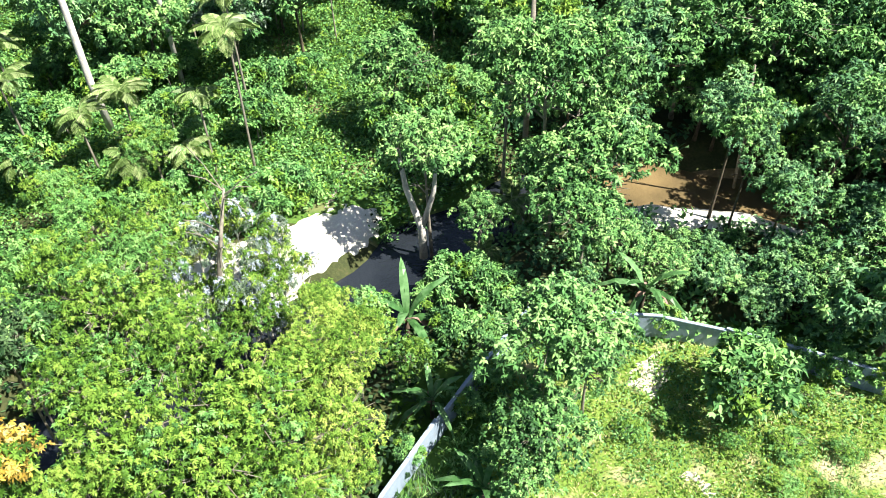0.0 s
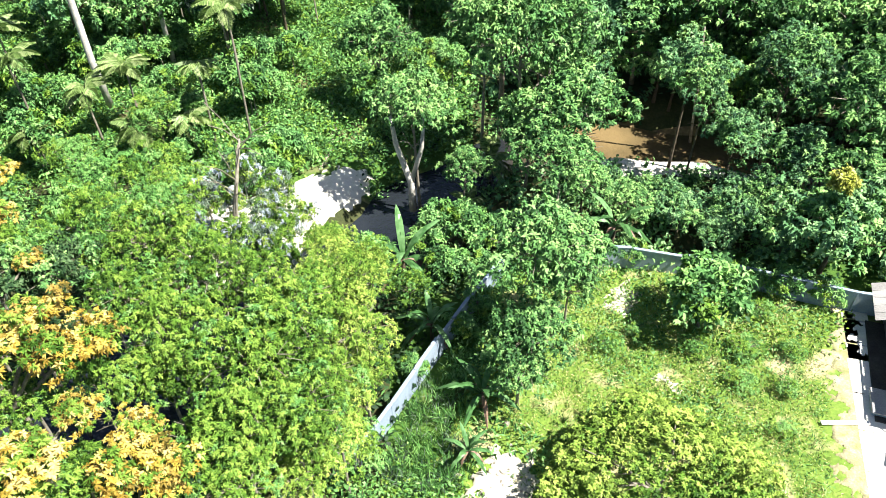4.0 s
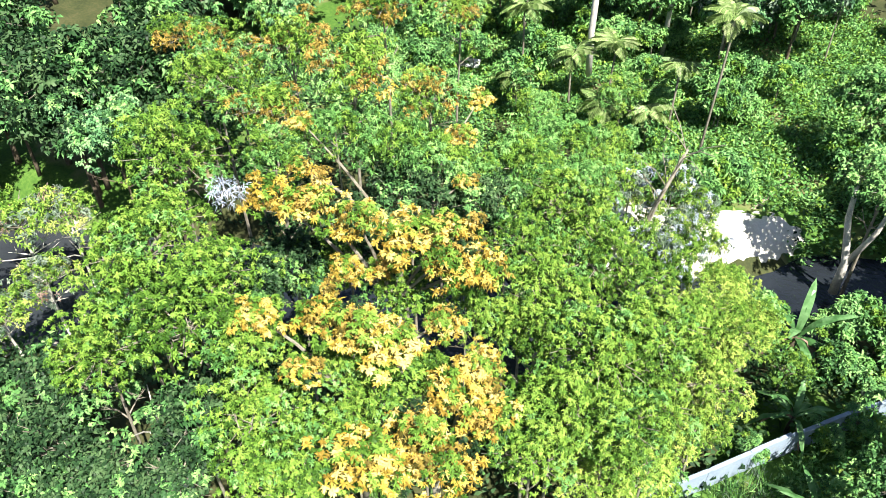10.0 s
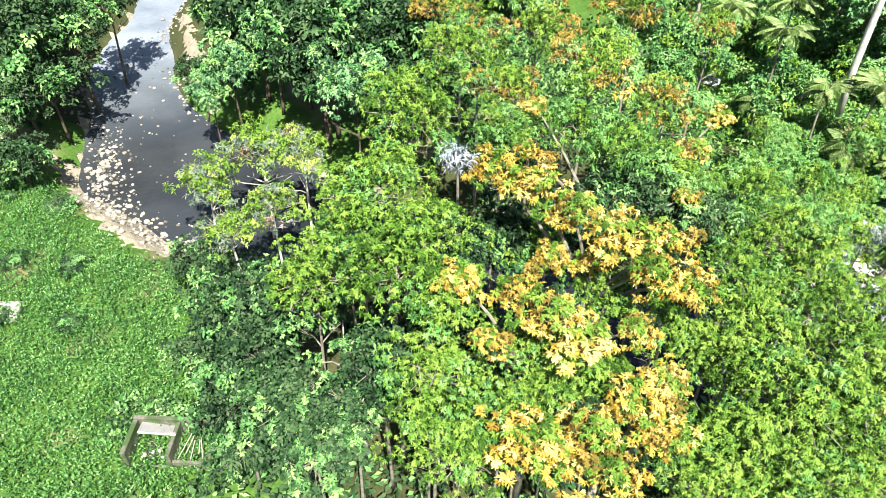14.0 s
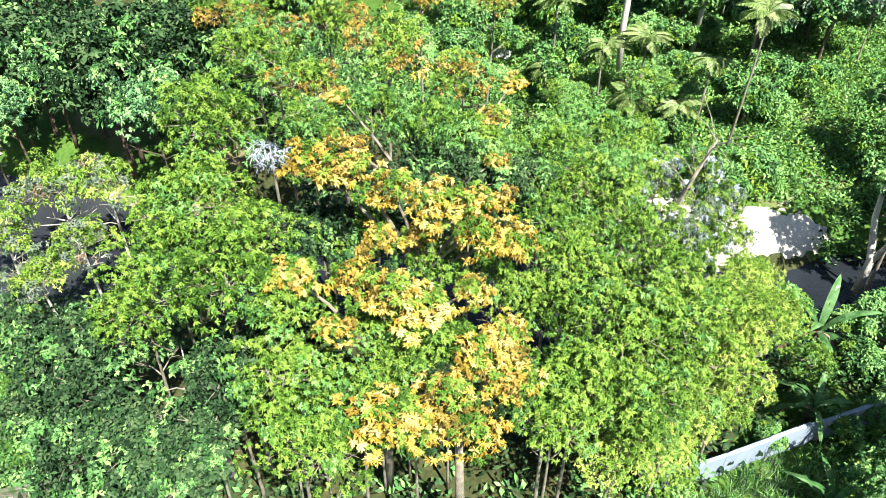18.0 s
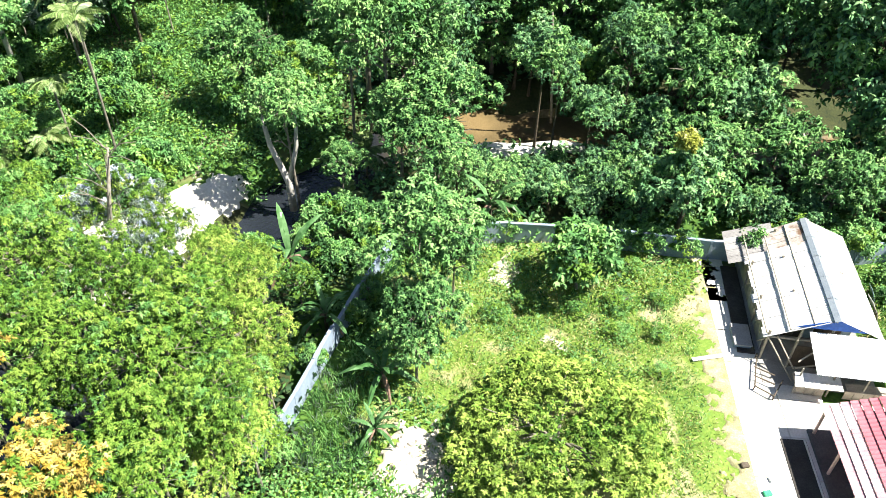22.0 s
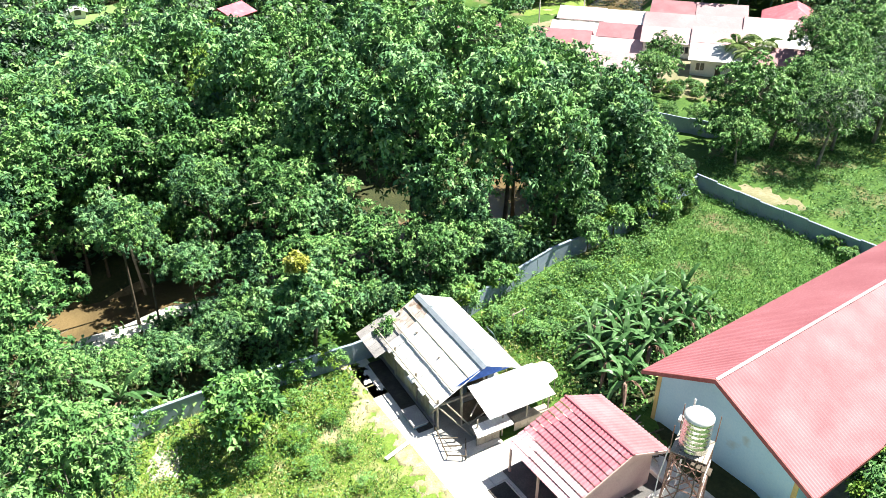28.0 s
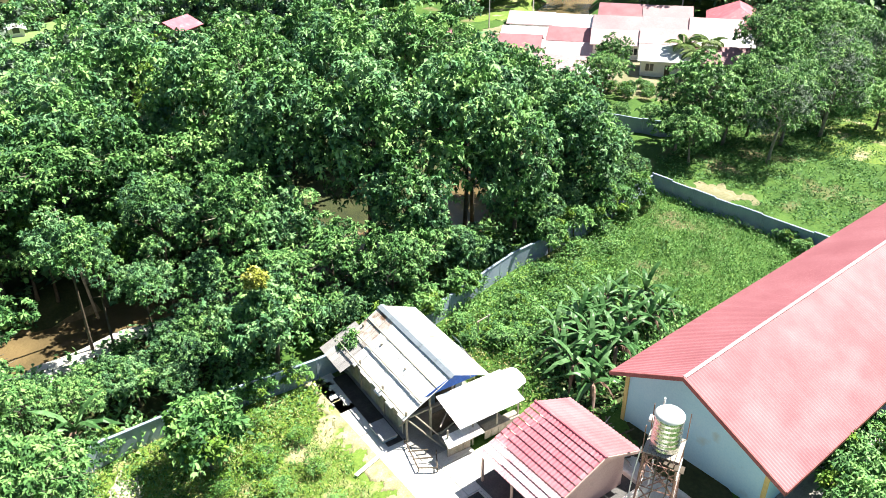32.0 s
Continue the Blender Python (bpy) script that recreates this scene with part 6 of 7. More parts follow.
cover("wall_gap_weeds", [(-8, 16), (-1, 15), (2, 18), (1, 22), (-3.5, 25), (-7, 23)], ["leaf_feather", "leaf_bush", "leaf_light", "leaf_feather"], 7.0, 12, 0.28, 0.07, 0.8,
      "bright leafy weeds at the end of the wall", 30, spread=0.45, keep_off=(RUBBLE,))
STRIP = [(29.4, 37.6), (27.0, 27.8), (24.7, 20.6), (22.6, 14.4), (19.7, 15.3), (21.2, 21.1), (22.8, 27.2), (24.7, 33.0), (27.0, 38.2)]
cover("yard_weeds", [(2, 21), (8, 13), (22, 11), (25, 24), (27, 36), (20, 41), (8, 43), (4, 36)], ["grass", "grass_dry", "leaf_feather", "grass_dry"], 7.5, 10, 0.20, 0.022, 0.22,
      "patchy short grass and low weeds in the yard", 16, upright=0.8, spread=0.4, keep_off=(STRIP, RUBBLE, [(9.8, 36.8), (12.5, 36), (14.2, 38.6), (13.6, 41), (11, 40.2)]))
cover("yard_tufts", [(3, 22), (8, 14), (21, 12), (24.4, 24), (26, 35), (20, 40), (8, 42), (4, 36)], ["leaf_feather", "grass", "leaf_light", "grass_dry"], 1.5, 16, 0.34, 0.032, 0.5, "taller weed tufts scattered in the yard", 28, upright=0.9, spread=0.35, keep_off=(STRIP,))
cover("field_grass", FIELD, ["grass", "leaf_bush", "leaf_feather", "grass"], 4.6, 10, 0.30, 0.05, 0.7, "tall bright grass in the walled field", 17, upright=0.9, spread=0.4)
cover("field_weeds", [(40, 25), (43, 24), (52, 26), (62, 28), (70, 31), (52, 33.6), (41, 34.5), (38.5, 32)], ["leaf_bush", "leaf_feather", "leaf_light", "leaf_feather"], 4.4, 12, 0.27, 0.065, 1.9, "lush weeds along the wall", 18)
cover("shed_back_weeds", [(34.5, 23.5), (36.5, 31), (38.5, 34), (41.5, 33), (42, 25), (38.5, 20)], ["grass", "leaf_feather", "leaf_light", "grass_dry"], 4.5, 11, 0.26, 0.05, 0.7, "rough weeds and dry stalks behind the shed", 29, upright=0.8)
cover("meadow_grass", MEADOW, ["grass_meadow", "grass_meadow", "leaf_bush", "grass_meadow"], 8.0, 11, 0.23, 0.05, 0.9, "smooth green meadow creepers by the river", 19, 2.0, upright=0.7, spread=0.5)
# dark leaf tones carry the shade below the near trees
cover("near_scrub", [(-30, 2), (-27, -6), (-12, -4), (-4, 14), (-9, 20), (-22, 12)], ["leaf_thicket", "leaf_bush", "leaf_thicket"], 1.2, 12, 0.5, 0.14, 1.8, "green scrub under the near trees, shade put in by dark leaves", 20)
cover("far_field_scrub", [(80, 34), (80, 8), (100, 4), (175, -10), (190, 30), (120, 36), (104, 38)], ["grass", "leaf_bush", "grass"], 1.5, 10, 0.40, 0.07, 0.6, "green scrub over the far fields", 21,
      keep_off=([(79.5, 30), (79, 24), (80.5, 21), (83, 20), (84.5, 24), (83, 29)],))
cover("yard_shrubs", [(12, 27), (20, 26), (22, 33), (19, 38), (9, 39), (8, 33)], ["leaf_bush", "leaf_light", "leaf_broad"], 0.9, 26, 0.26, 0.06, 0.9, "scattered low shrubs in the yard", 22, spread=0.7)
cover("wall_foot_weeds", [(8, 42.4), (18, 40), (28, 36.6), (25, 33), (14, 38), (8, 39.5)], ["leaf_bush", "leaf_light"], 2.2, 12, 0.28, 0.07, 0.7, "leafy weeds at the wall's foot", 23)
cover("rank_grass", [(-4.6, 23), (-1, 21.5), (1.4, 25), (0.2, 29), (-2.2, 30.5)], ["leaf_grey", "leaf_feather", "grass"], 5.0, 16, 0.85, 0.03, 0.5, "rank blue-green tall grass beside the wall", 24, upright=1.6, spread=0.25)
plant("feather", -6.0, 24.0, 2.4, 2.6, "feathery bright green bush swallowing the wall's end", "bark", "light green trees")

cover("ruin_weeds", [(-36.6, -3.4), (-33.6, -5.4), (-29.0, 0.2), (-28.6, 2.2), (-31.8, 2.2)], ["leaf_thicket", "leaf_bush"], 4.0, 12, 0.34, 0.10, 1.0, "creepers swallowing the ruined pit", 25, spread=0.3,
      keep_off=([(-34.7, -3.2), (-32.6, -4.4), (-29.4, 0.3), (-31.6, 1.3)],))
for x, y, r in ((42.6, 27.2, 1.3), (44.0, 29.6, 1.0), (40.6, 32.2, 1.2), (46.8, 30.6, 1.3), (49.5, 28.4, 0.9), (52.4, 31.4, 1.3), (55.2, 29.6, 0.9), (58.6, 31.6, 1.4), (61.5, 29.0, 0.8), (64.2, 31.8, 1.5),
                (68.8, 31.2, 1.4), (72.6, 30.6, 1.2), (74.4, 15.4, 1.3), (73.2, 13.4, 1.2), (41.0, 28.6, 1.5), (39.4, 30.4, 1.2), (66.0, 25.0, 0.6), (57.0, 25.2, 0.6)):
    plant("bush", x, y, 0.7 * r, r, "leafy low bush in the walled field", "bark", "field bushes", name="field_bush", category="bush", flat=0.8)
for x, y, r in ((14.6, 27.6, 0.9), (18.6, 30.4, 1.0), (19.4, 33.2, 1.3), (21.2, 29.8, 0.8), (16.2, 33.4, 0.9), (10.4, 33.8, 1.0), (22.6, 33.0, 0.9), (20.0, 26.6, 0.7), (12.8, 34.6, 1.0), (21.6, 36.6, 1.1)):
    plant("feather", x, y, 0.45 * r, r * 1.35, "low leafy shrub in the yard grass", "bark", "yard shrubs", name="yard_shrub", category="shrub", flat=0.6)
mr = np.random.default_rng(37)
for k in range(34):
    x, y = mr.uniform(-74, -33), mr.uniform(-16, 0)
    r = mr.uniform(0.6, 1.5)
    if float(river_dist(x, y)) > 3.5 and not (-37 < x and y > -6):
        plant("hummock", x, y, 0.2 * r, r, "low creeper hummock in the meadow", "bark", "meadow hummocks", name="creeper_hummock", category="bush", flat=0.5)
cover("banana_undergrowth", [(37.5, 18), (40, 17), (56, 17), (55.5, 24), (47, 27), (40.5, 26.5), (38.4, 22)], ["leaf_bush", "leaf_feather", "leaf_bush", "leaf_thicket"], 2.2, 10, 0.5, 0.13, 0.8, "tangled weeds under the banana plants", 26)
# ------------------------------------------------------------------ banana plants and palms


def banana_leaf(length, wide, arch, torn=0.0, seed=0):
    """One arching leaf blade folded on its midrib, from the stem outwards along +x."""
    r = np.random.default_rng(seed)
    s = Shape()
    n = 9
    mid, left, right = [], [], []
    for k in range(n + 1):
        f = k / n
        x = length * (f * 0.9 if arch > 0.5 else f * 0.6)
        z = length * (0.75 * f - arch * f * f)
        w = wide * math.sin(math.pi * min(0.06 + f * 0.94, 1)) ** 0.6
        d = 0.16 * wide + 0.1 * wide * r.uniform(-1, 1) * (1 + torn)
        mid.append((x, 0, z))
        left.append((x, w, z + d * 0.5 - torn * r.uniform(0, 0.25)))
        right.append((x, -w, z + d * 0.5 - torn * r.uniform(0, 0.25)))
    v, f = [], []
    for a in (left, mid, right):
        v += a
    for k in range(n):
        f += [(k, k + n + 1, k + n + 2, k + 1), (k + n + 1, k + 2 * n + 2, k + 2 * n + 3, k + n + 2)]
    s.add(v, f)
    s.tube([mid[0], mid[n // 2], mid[n]], [0.045, 0.035, 0.012], 5)
    return s


BLADES = [banana_leaf(3.2, 0.22, a, t, k).mesh("leaf", M["leaf_banana"]) for k, (a, t) in enumerate(((0.55, 0.25), (0.8, 0.6), (1.0, 1.0), (1.25, 1.2)))]
DRY = banana_leaf(2.0, 0.16, 1.5, 1.0, 9).mesh("dry_leaf", M["leaf_dry"])
STEM = Shape().tube([(0, 0, -0.2), (0.03, 0, 1.0), (0.0, 0.04, 2.2)], [0.17, 0.15, 0.09], 8).mesh("stem", M["bark_dark"], True)


def banana_plant(x, y, s, seed, label, group="banana plants"):
    r = np.random.default_rng(seed)
    t = thing("banana_plant", label, "plant", group, at=pose(x, y, hz(x, y), 0, 0, r.uniform(0, 360)) @ Matrix.Scale(s, 4))
    part("stem", STEM, None, t)
    n = 9
    for k in range(n):
        b = part("leaf", BLADES[min(k * 4 // n, 3)], None, t)
        b.matrix_basis = pose(0, 0, 2.1 - 0.05 * k, 0, 0, 137.5 * k + r.uniform(-15, 15)) @ pose(0, 0, 0, 0, r.uniform(-40, -22) if k < 4 else r.uniform(-22, 6), 0)
    for k in range(3):
        b = part("dry_leaf", DRY, None, t, "hanging brown dead leaf")
        b.matrix_basis = pose(0, 0, 1.9, 0, 0, 120 * k + r.uniform(-30, 30))


for k, (x, y, s) in enumerate(((-4.2, 42.0, 1.4), (1.5, 28.4, 0.95), (12.1, 44.0, 1.15), (-1.8, 34.2, 0.9), (0.6, 24.6, 0.6))):
    banana_plant(x, y, s, 60 + k, "single banana plant with arching torn leaves by the wall")
for k, (x, y) in enumerate(((42.0, 23.6), (43.8, 22.2), (45.4, 23.6), (44.2, 25.0), (47.0, 22.0), (48.6, 23.4), (46.2, 20.6), (40.4, 21.0), (42.0, 19.6), (48.4, 20.4), (50.2, 21.6), (51.8, 22.6),
                             (53.4, 21.4), (50.6, 19.6), (39.4, 18.8), (52.6, 19.4), (41.2, 22.4), (43.0, 21.0), (45.0, 22.2), (47.4, 24.4), (49.4, 24.8), (51.0, 23.8), (44.6, 19.6))):
    banana_plant(x, y, 0.78 + 0.25 * ((k * 7) % 5) / 4, 80 + k, "banana plant in a dense clump behind the hall", "banana clump")


def palm_frond(length, seed):
    s = Shape()
    pts = [Vector((length * f * 0.85, 0, length * (0.62 * f - 0.85 * f * f))) for f in [k / 10 for k in range(11)]]
    s.tube(pts[::2], [0.04, 0.035, 0.03, 0.025, 0.018, 0.01], 4)
    r = np.random.default_rng(seed)
    for k in range(2, 40):
        f = k / 40
        p = Vector((length * f * 0.85, 0, length * (0.62 * f - 0.85 * f * f)))
        for side in (-1, 1):
            ll = length * 0.30 * math.sin(math.pi * (0.15 + 0.8 * f)) * r.uniform(0.85, 1.1)
            e = p + Vector((ll * 0.45, side * ll * 0.8, -ll * 0.45))
            m = p.lerp(e, 0.5) + Vector((0.05, 0, 0.06))
            s.add([p, m + Vector((0.10, 0, 0.0)), e, m - Vector((0.10, 0, 0))], [(0, 1, 2, 3)])
    return s


FRONDS = [palm_frond(3.4, k).mesh("frond", M["leaf_palm"]) for k in range(2)]
POLE = Shape().tube([(0, 0, -0.02), (0.02, 0.01, 0.5), (0, 0, 1.0)], [0.13, 0.10, 0.08], 8).mesh("trunk", M["bark"], True)


def palm(x, y, tall, s, seed, label):
    r = np.random.default_rng(seed)
    t = thing("palm", label, "palm", "slender palms", at=pose(x, y, hz(x, y)))
    p = part("trunk", POLE, None, t)
    p.matrix_basis = pose(0, 0, 0, r.uniform(-3, 3), r.uniform(-3, 3), 0) @ Matrix.Diagonal((1, 1, tall, 1))
    for k in range(10):
        b = part("frond", FRONDS[k % 2], None, t)
        b.matrix_basis = pose(0, 0, tall, 0, 0, 36 * k + r.uniform(-12, 12)) @ pose(0, 0, 0, 0, r.uniform(-35, 15), 0) @ Matrix.Scale(s * 0.92, 4)


for k, (x, y, tall, s) in enumerate(((-19.5, 59.2, 13.5, 1.0), (-21.6, 66.5, 13, 1.0), (-22.6, 58.2, 8.5, 0.7), (-24, 72, 11, 1.0), (-30, 60, 7, 0.9), (-33, 58, 6, 0.9), (-40, 60, 8, 1.0), (-44, 66, 8, 1.0), (-28, 55, 4, 0.9), (-37, 54, 4, 0.9),
                                     (-48, 62, 7, 1.0), (-52, 70, 9, 1.0), (-24, 57, 4, 0.8), (3.0, 56, 3.0, 1.0), (1.0, 49.5, 2.2, 0.7), (126, 50, 5, 1.2), (130, 47, 5, 1.2), (122, 46, 5, 1.2))):
    palm(x, y, tall, s, 200 + k, "slender palm with drooping pale fronds above the weeds")

# ------------------------------------------------------------------ bare trunks


def bare_tree(points, radii, label, twigs, seed, bark="bark_white"):
    t = thing("bare_tree", label, "tree", "bare trunks")
    part("trunk", Shape().tube(points, radii, 10), M[bark], t, smooth=True)
    r = np.random.default_rng(seed)
    pts = [Vector(p) for p in points]
    for k in range(twigs):
        p = pts[-1].lerp(pts[len(pts) // 2], r.uniform(0, 1))
        e = p + Vector((r.uniform(-2.5, 2.5), r.uniform(-2.5, 2.5), r.uniform(0.5, 3)))
        m = p.lerp(e, 0.5) + Vector((0, 0, 0.3))
        part("branch", Shape().tube([p, m, e], [radii[-1] * 0.6, radii[-1] * 0.4, 0.03], 6), M[bark], t)


bare_tree([(-34.6, 64.6, -0.5), (-34.7, 64.0, 6), (-35.0, 64.6, 13), (-35.6, 64.2, 19), (-36.2, 64.6, 24)], [0.36, 0.34, 0.30, 0.24, 0.15], "tall leafless tree with a white bare trunk", 7, 5)
bare_tree([(-52, 62, 0), (-52.6, 62.4, 8), (-53, 63, 15)], [0.26, 0.22, 0.14], "thin pale leaning bare trunk", 4, 6)
bare_tree([(-31, 74, 0), (-31.2, 74.2, 10), (-31, 74.6, 17)], [0.28, 0.24, 0.16], "thin pale bare trunk among palms", 4, 7)
bare_tree([(4.0, 60.5, 0), (4.0, 60.8, 10), (4.0, 61.0, 19)], [0.27, 0.23, 0.15], "straight grey trunk rising through leaves", 5, 8, "bark")
bare_tree([(22.3, 60.5, -1), (21.6, 60.2, 6), (21.0, 60, 11)], [0.13, 0.11, 0.08], "leaning slim trunk at the water's edge", 1, 9, "bark")
bare_tree([(-25.0, 7.9, -0.3), (-25.5, 7.6, 2.6), (-26.1, 7.4, 5.2), (-26.4, 7.6, 7.5)], [0.30, 0.26, 0.2, 0.1], "leaning pale trunk at the dark thicket gap", 6, 10)
bare_tree([(-16.3, 38.3, -0.3), (-15.9, 39.0, 4), (-15.3, 39.8, 8), (-14.4, 40.8, 12.4)], [0.26, 0.22, 0.16, 0.07], "dead creeper-wrapped trunk above the sand", 14, 11, "bark")
fork = thing("forked_tree", "forked pale trunk standing at the sand's edge", "tree", "bare trunks")
part("trunk", Shape().tube([(-3.9, 50.8, -1.6), (-4.0, 50.9, 1.4), (-5.1, 51.2, 5.0), (-5.6, 51.4, 9)], [0.36, 0.30, 0.22, 0.12], 10), M["bark_white"], fork, smooth=True)
part("limb", Shape().tube([(-4.0, 50.9, 1.2), (-3.0, 51.2, 4.6), (-2.6, 51.4, 9)], [0.24, 0.19, 0.10], 8), M["bark_white"], fork, smooth=True)
pale = thing("pale_bush_top", "spray of dry silvery white twigs in a crown", "foliage", at=pose(-25.2, 13.8, 19.4) @ Matrix.Scale(0.62, 4))
yv, yq, _, _ = crown(555, (1.3, 1.3, 1.5), 9, 5, 6, 0.6, 0.018, 0.5)
part("dry_spray", mesh_arrays("dry_spray", yv, yq, [M["leaf_pale"]]), None, pale)

# ------------------------------------------------------------------ stones, ruin, rubble


def stone(seed):
    r = np.random.default_rng(seed)
    bm = bmesh.new()
    bmesh.ops.create_icosphere(bm, subdivisions=1, radius=0.5)
    for v in bm.verts:
        v.co *= 1 + r.uniform(-0.28, 0.25)
        v.co.z *= 0.6
    me = bpy.data.meshes.new("stone")
    bm.to_mesh(me)
    bm.free()
    me.materials.append(M["rock"])
    return me


STONES = [stone(k) for k in range(5)]
stones = thing("river_stones", "scattered pale rounded river stones in shallow water", "stones", kind="structure")
sr = np.random.default_rng(77)
BANK = [(-86, 4), (-80.4, 2.7), (-70.2, 3.0), (-63.2, 0.4), (-56, 1.6), (-50.9, 4.7), (-46, 7.5)]
FARBANK = [(-97, 18.5), (-89.6, 13.8), (-76.2, 11.8), (-68, 13.5)]


def strewn(line, wide):
    """A random place beside a line of the bank."""
    k = sr.integers(0, len(line) - 1)
    u = sr.uniform(0, 1)
    return [a + (b - a) * u + sr.normal(0, wide) for a, b in zip(line[k], line[k + 1])]


for k in range(290):
    if k < 225:
        x, y = strewn(BANK[2:], 0.9)
    elif k < 265:
        x, y = strewn(FARBANK, 0.7)
    else:
        x, y = strewn(BANK[1:], 2.6)
        x, y = x + 1.0, y + 2.5
    s = sr.uniform(0.22, 0.62) * (1.35 if k % 9 == 0 else 1)
    o = part("stone", STONES[k % 5], None, stones)
    o.matrix_basis = pose(x, y, max(hz(x, y) + 0.1, WATER_Z) + 0.06, 0, 0, sr.uniform(0, 360)) @ Matrix.Diagonal((s, s * sr.uniform(0.6, 1), s * 0.8, 1))
pebbles = Shape()
for k in range(1000):
    if k % 5:
        x, y = strewn(BANK, 1.3)
    elif k % 2:
        x, y = strewn(FARBANK, 1.0)
    else:
        x, y = sr.uniform(-92, -46), 0
        y = float(np.interp(x, [-96, -84, -74, -64, -56, -46], [13, 8, 7, 6, 11, 18])) + sr.normal(0, 3)
    z, w = max(hz(x, y) + 0.1, WATER_Z) + 0.02, sr.uniform(0.08, 0.24)
    a = sr.uniform(0, 6.28)
    ring = [(x + w * math.cos(a + q * 1.57) * (1 + 0.3 * (q % 2)), y + w * math.sin(a + q * 1.57), z - 0.05) for q in range(4)]
    pebbles.add(ring + [(x + 0.1 * w, y, z + w * 0.6)], [(0, 1, 4), (1, 2, 4), (2, 3, 4), (3, 0, 4)])
tagged(new("river_pebbles", pebbles.mesh("river_pebbles", M["rock"])), "small pale pebbles strewn in the shallows", "pebbles", kind="stuff")
log = thing("drift_log", "bleached drift log lying in the river", "log")
part("trunk", Shape().tube([(-58.0, 18.0, -2.1), (-57.2, 19.0, -2.0), (-56.4, 20.2, -2.1)], [0.24, 0.26, 0.18], 8), M["bark_white"], log)

RUIN = pose(-31.5, -1.9, 0, 0, 0, 56)
ruin = thing("ruined_pit", "ruined open concrete pit full of rubbish in the meadow", "ruin")
for lo, hi in (((-2.6, 1.1, -0.5), (2.6, 1.35, 1.55)), ((-2.6, -1.3, -0.5), (-2.3, 1.08, 1.45)), ((2.4, -1.08, -0.5), (2.6, 1.08, 0.9)), ((0.05, -1.3, -0.5), (0.3, 1.08, 1.4)),
               ((0.32, -1.3, -0.5), (2.6, -1.1, 0.7)), ((-2.28, -1.3, -0.5), (0.03, -1.15, 0.2))):
    part("wall", Shape().box(lo, hi, 0.03, RUIN), M["ruin"], ruin)
# floor coloured dark to give the shallow pit its inner shade
part("floor", Shape().box((-2.28, -1.14, -0.2), (2.38, 1.08, 0.06), 0.02, RUIN), M["dark"], ruin)
part("fallen_panel", Shape().box((-1.1, -0.75, 0), (1.1, 0.75, 0.12), 0.03, RUIN @ pose(-0.9, 0.55, 1.25, -32, 12, 6)), M["roof_grey"], ruin, "fallen pale stained panel")
for k in range(5):
    part("stick", Shape().tube([RUIN @ Vector((0.5 + 0.4 * k, -1.1 + 0.5 * (k % 2), 0.5)), RUIN @ Vector((1.3 + 0.1 * k, 0.9 - 0.5 * (k % 3), 1.3))], [0.035, 0.03], 5), M["timber"], ruin)
for k in range(4):
    part("rubbish", Shape().box((-1.8 + 0.4 * k, -0.8 + 0.2 * (k % 3), 0.1), (-1.5 + 0.4 * k, -0.45 + 0.2 * (k % 3), 0.35), 0.05, RUIN), M["roof_grey" if k % 2 else "timber"], ruin)
for k, (x, y, a) in enumerate(((-49.2, -9.4, 60), (-69.9, -6.5, 10))):
    sl = thing("concrete_slab", "pale broken concrete slab lying in the meadow", "slab", "meadow slabs")
    part("slab", Shape().box((-1.8, -0.8, -0.1), (1.8, 0.8, 0.35), 0.06, pose(x, y, hz(x, y) + 0.2, 3, 2, a)), M["soil" if k else "floor_grey"], sl)
rub = thing("rubble_pieces", "pale broken stones on a rubble heap", "rubble", kind="structure")
for k in range(45):
    x, y = 2.7 + sr.normal(0, 1.0), 22.6 + sr.normal(0, 1.5)
    s = sr.uniform(0.15, 0.5)
    o = part("stone", STONES[k % 5], None, rub)
    o.matrix_basis = pose(x, y, hz(x, y) + 0.25, sr.uniform(0, 90), 0, sr.uniform(0, 360)) @ Matrix.Scale(s, 4)
sheet = thing("roof_hut_far", "small pale metal hut roof among the palms", "hut", at=pose(-45.6, 58.2, 0, 0, 0, 25) @ Matrix.Scale(0.42, 4))
part("roof", Shape().sheet((-2.6, -1.6, 2.2), (2.6, -1.6, 2.2), (2.6, 1.6, 2.9), (-2.6, 1.6, 2.9), 14, 0.05, 4, 1), M["roof_pale"], sheet)
for x, y in ((-2.3, -1.4), (2.3, -1.4), (2.3, 1.4), (-2.3, 1.4)):
    part("post", Shape().box((x - 0.06, y - 0.06, -0.3), (x + 0.06, y + 0.06, 2.3 + (0.5 if y > 0 else 0)), 0.01), M["timber"], sheet)
for k, (x, y) in enumerate(((23.2, 17.6), (22.4, 16.8), (23.4, 15.6), (22.0, 18.8))):
    d = thing("plastic_scrap", "scrap of bright litter on the yard edge", "litter", "yard litter")
    part("piece", Shape().box((x, y, 0.14), (x + 0.5, y + 0.35, 0.34), 0.06, None), M[("white_cap", "plastic_green", "white_cap", "timber_dark")[k]], d)
brd = thing("fallen_board", "pale board lying on the dry grass", "board")
part("plank", Shape().box((22.6, 27.2, 0.2), (25.6, 27.5, 0.27), 0.01), M["wall_white"], brd)
gate = thing("clothes_frame", "thin wooden frame standing in the weeds", "frame")
for a, b in (((40.2, 30.2, 0), (40.2, 30.2, 2.2)), ((41.4, 30.0, 0), (41.4, 30.0, 2.2)), ((40.0, 30.2, 2.1), (41.6, 30.0, 2.1))):
    part("bar", Shape().tube([a, b], [0.05, 0.05], 6), M["timber"], gate)
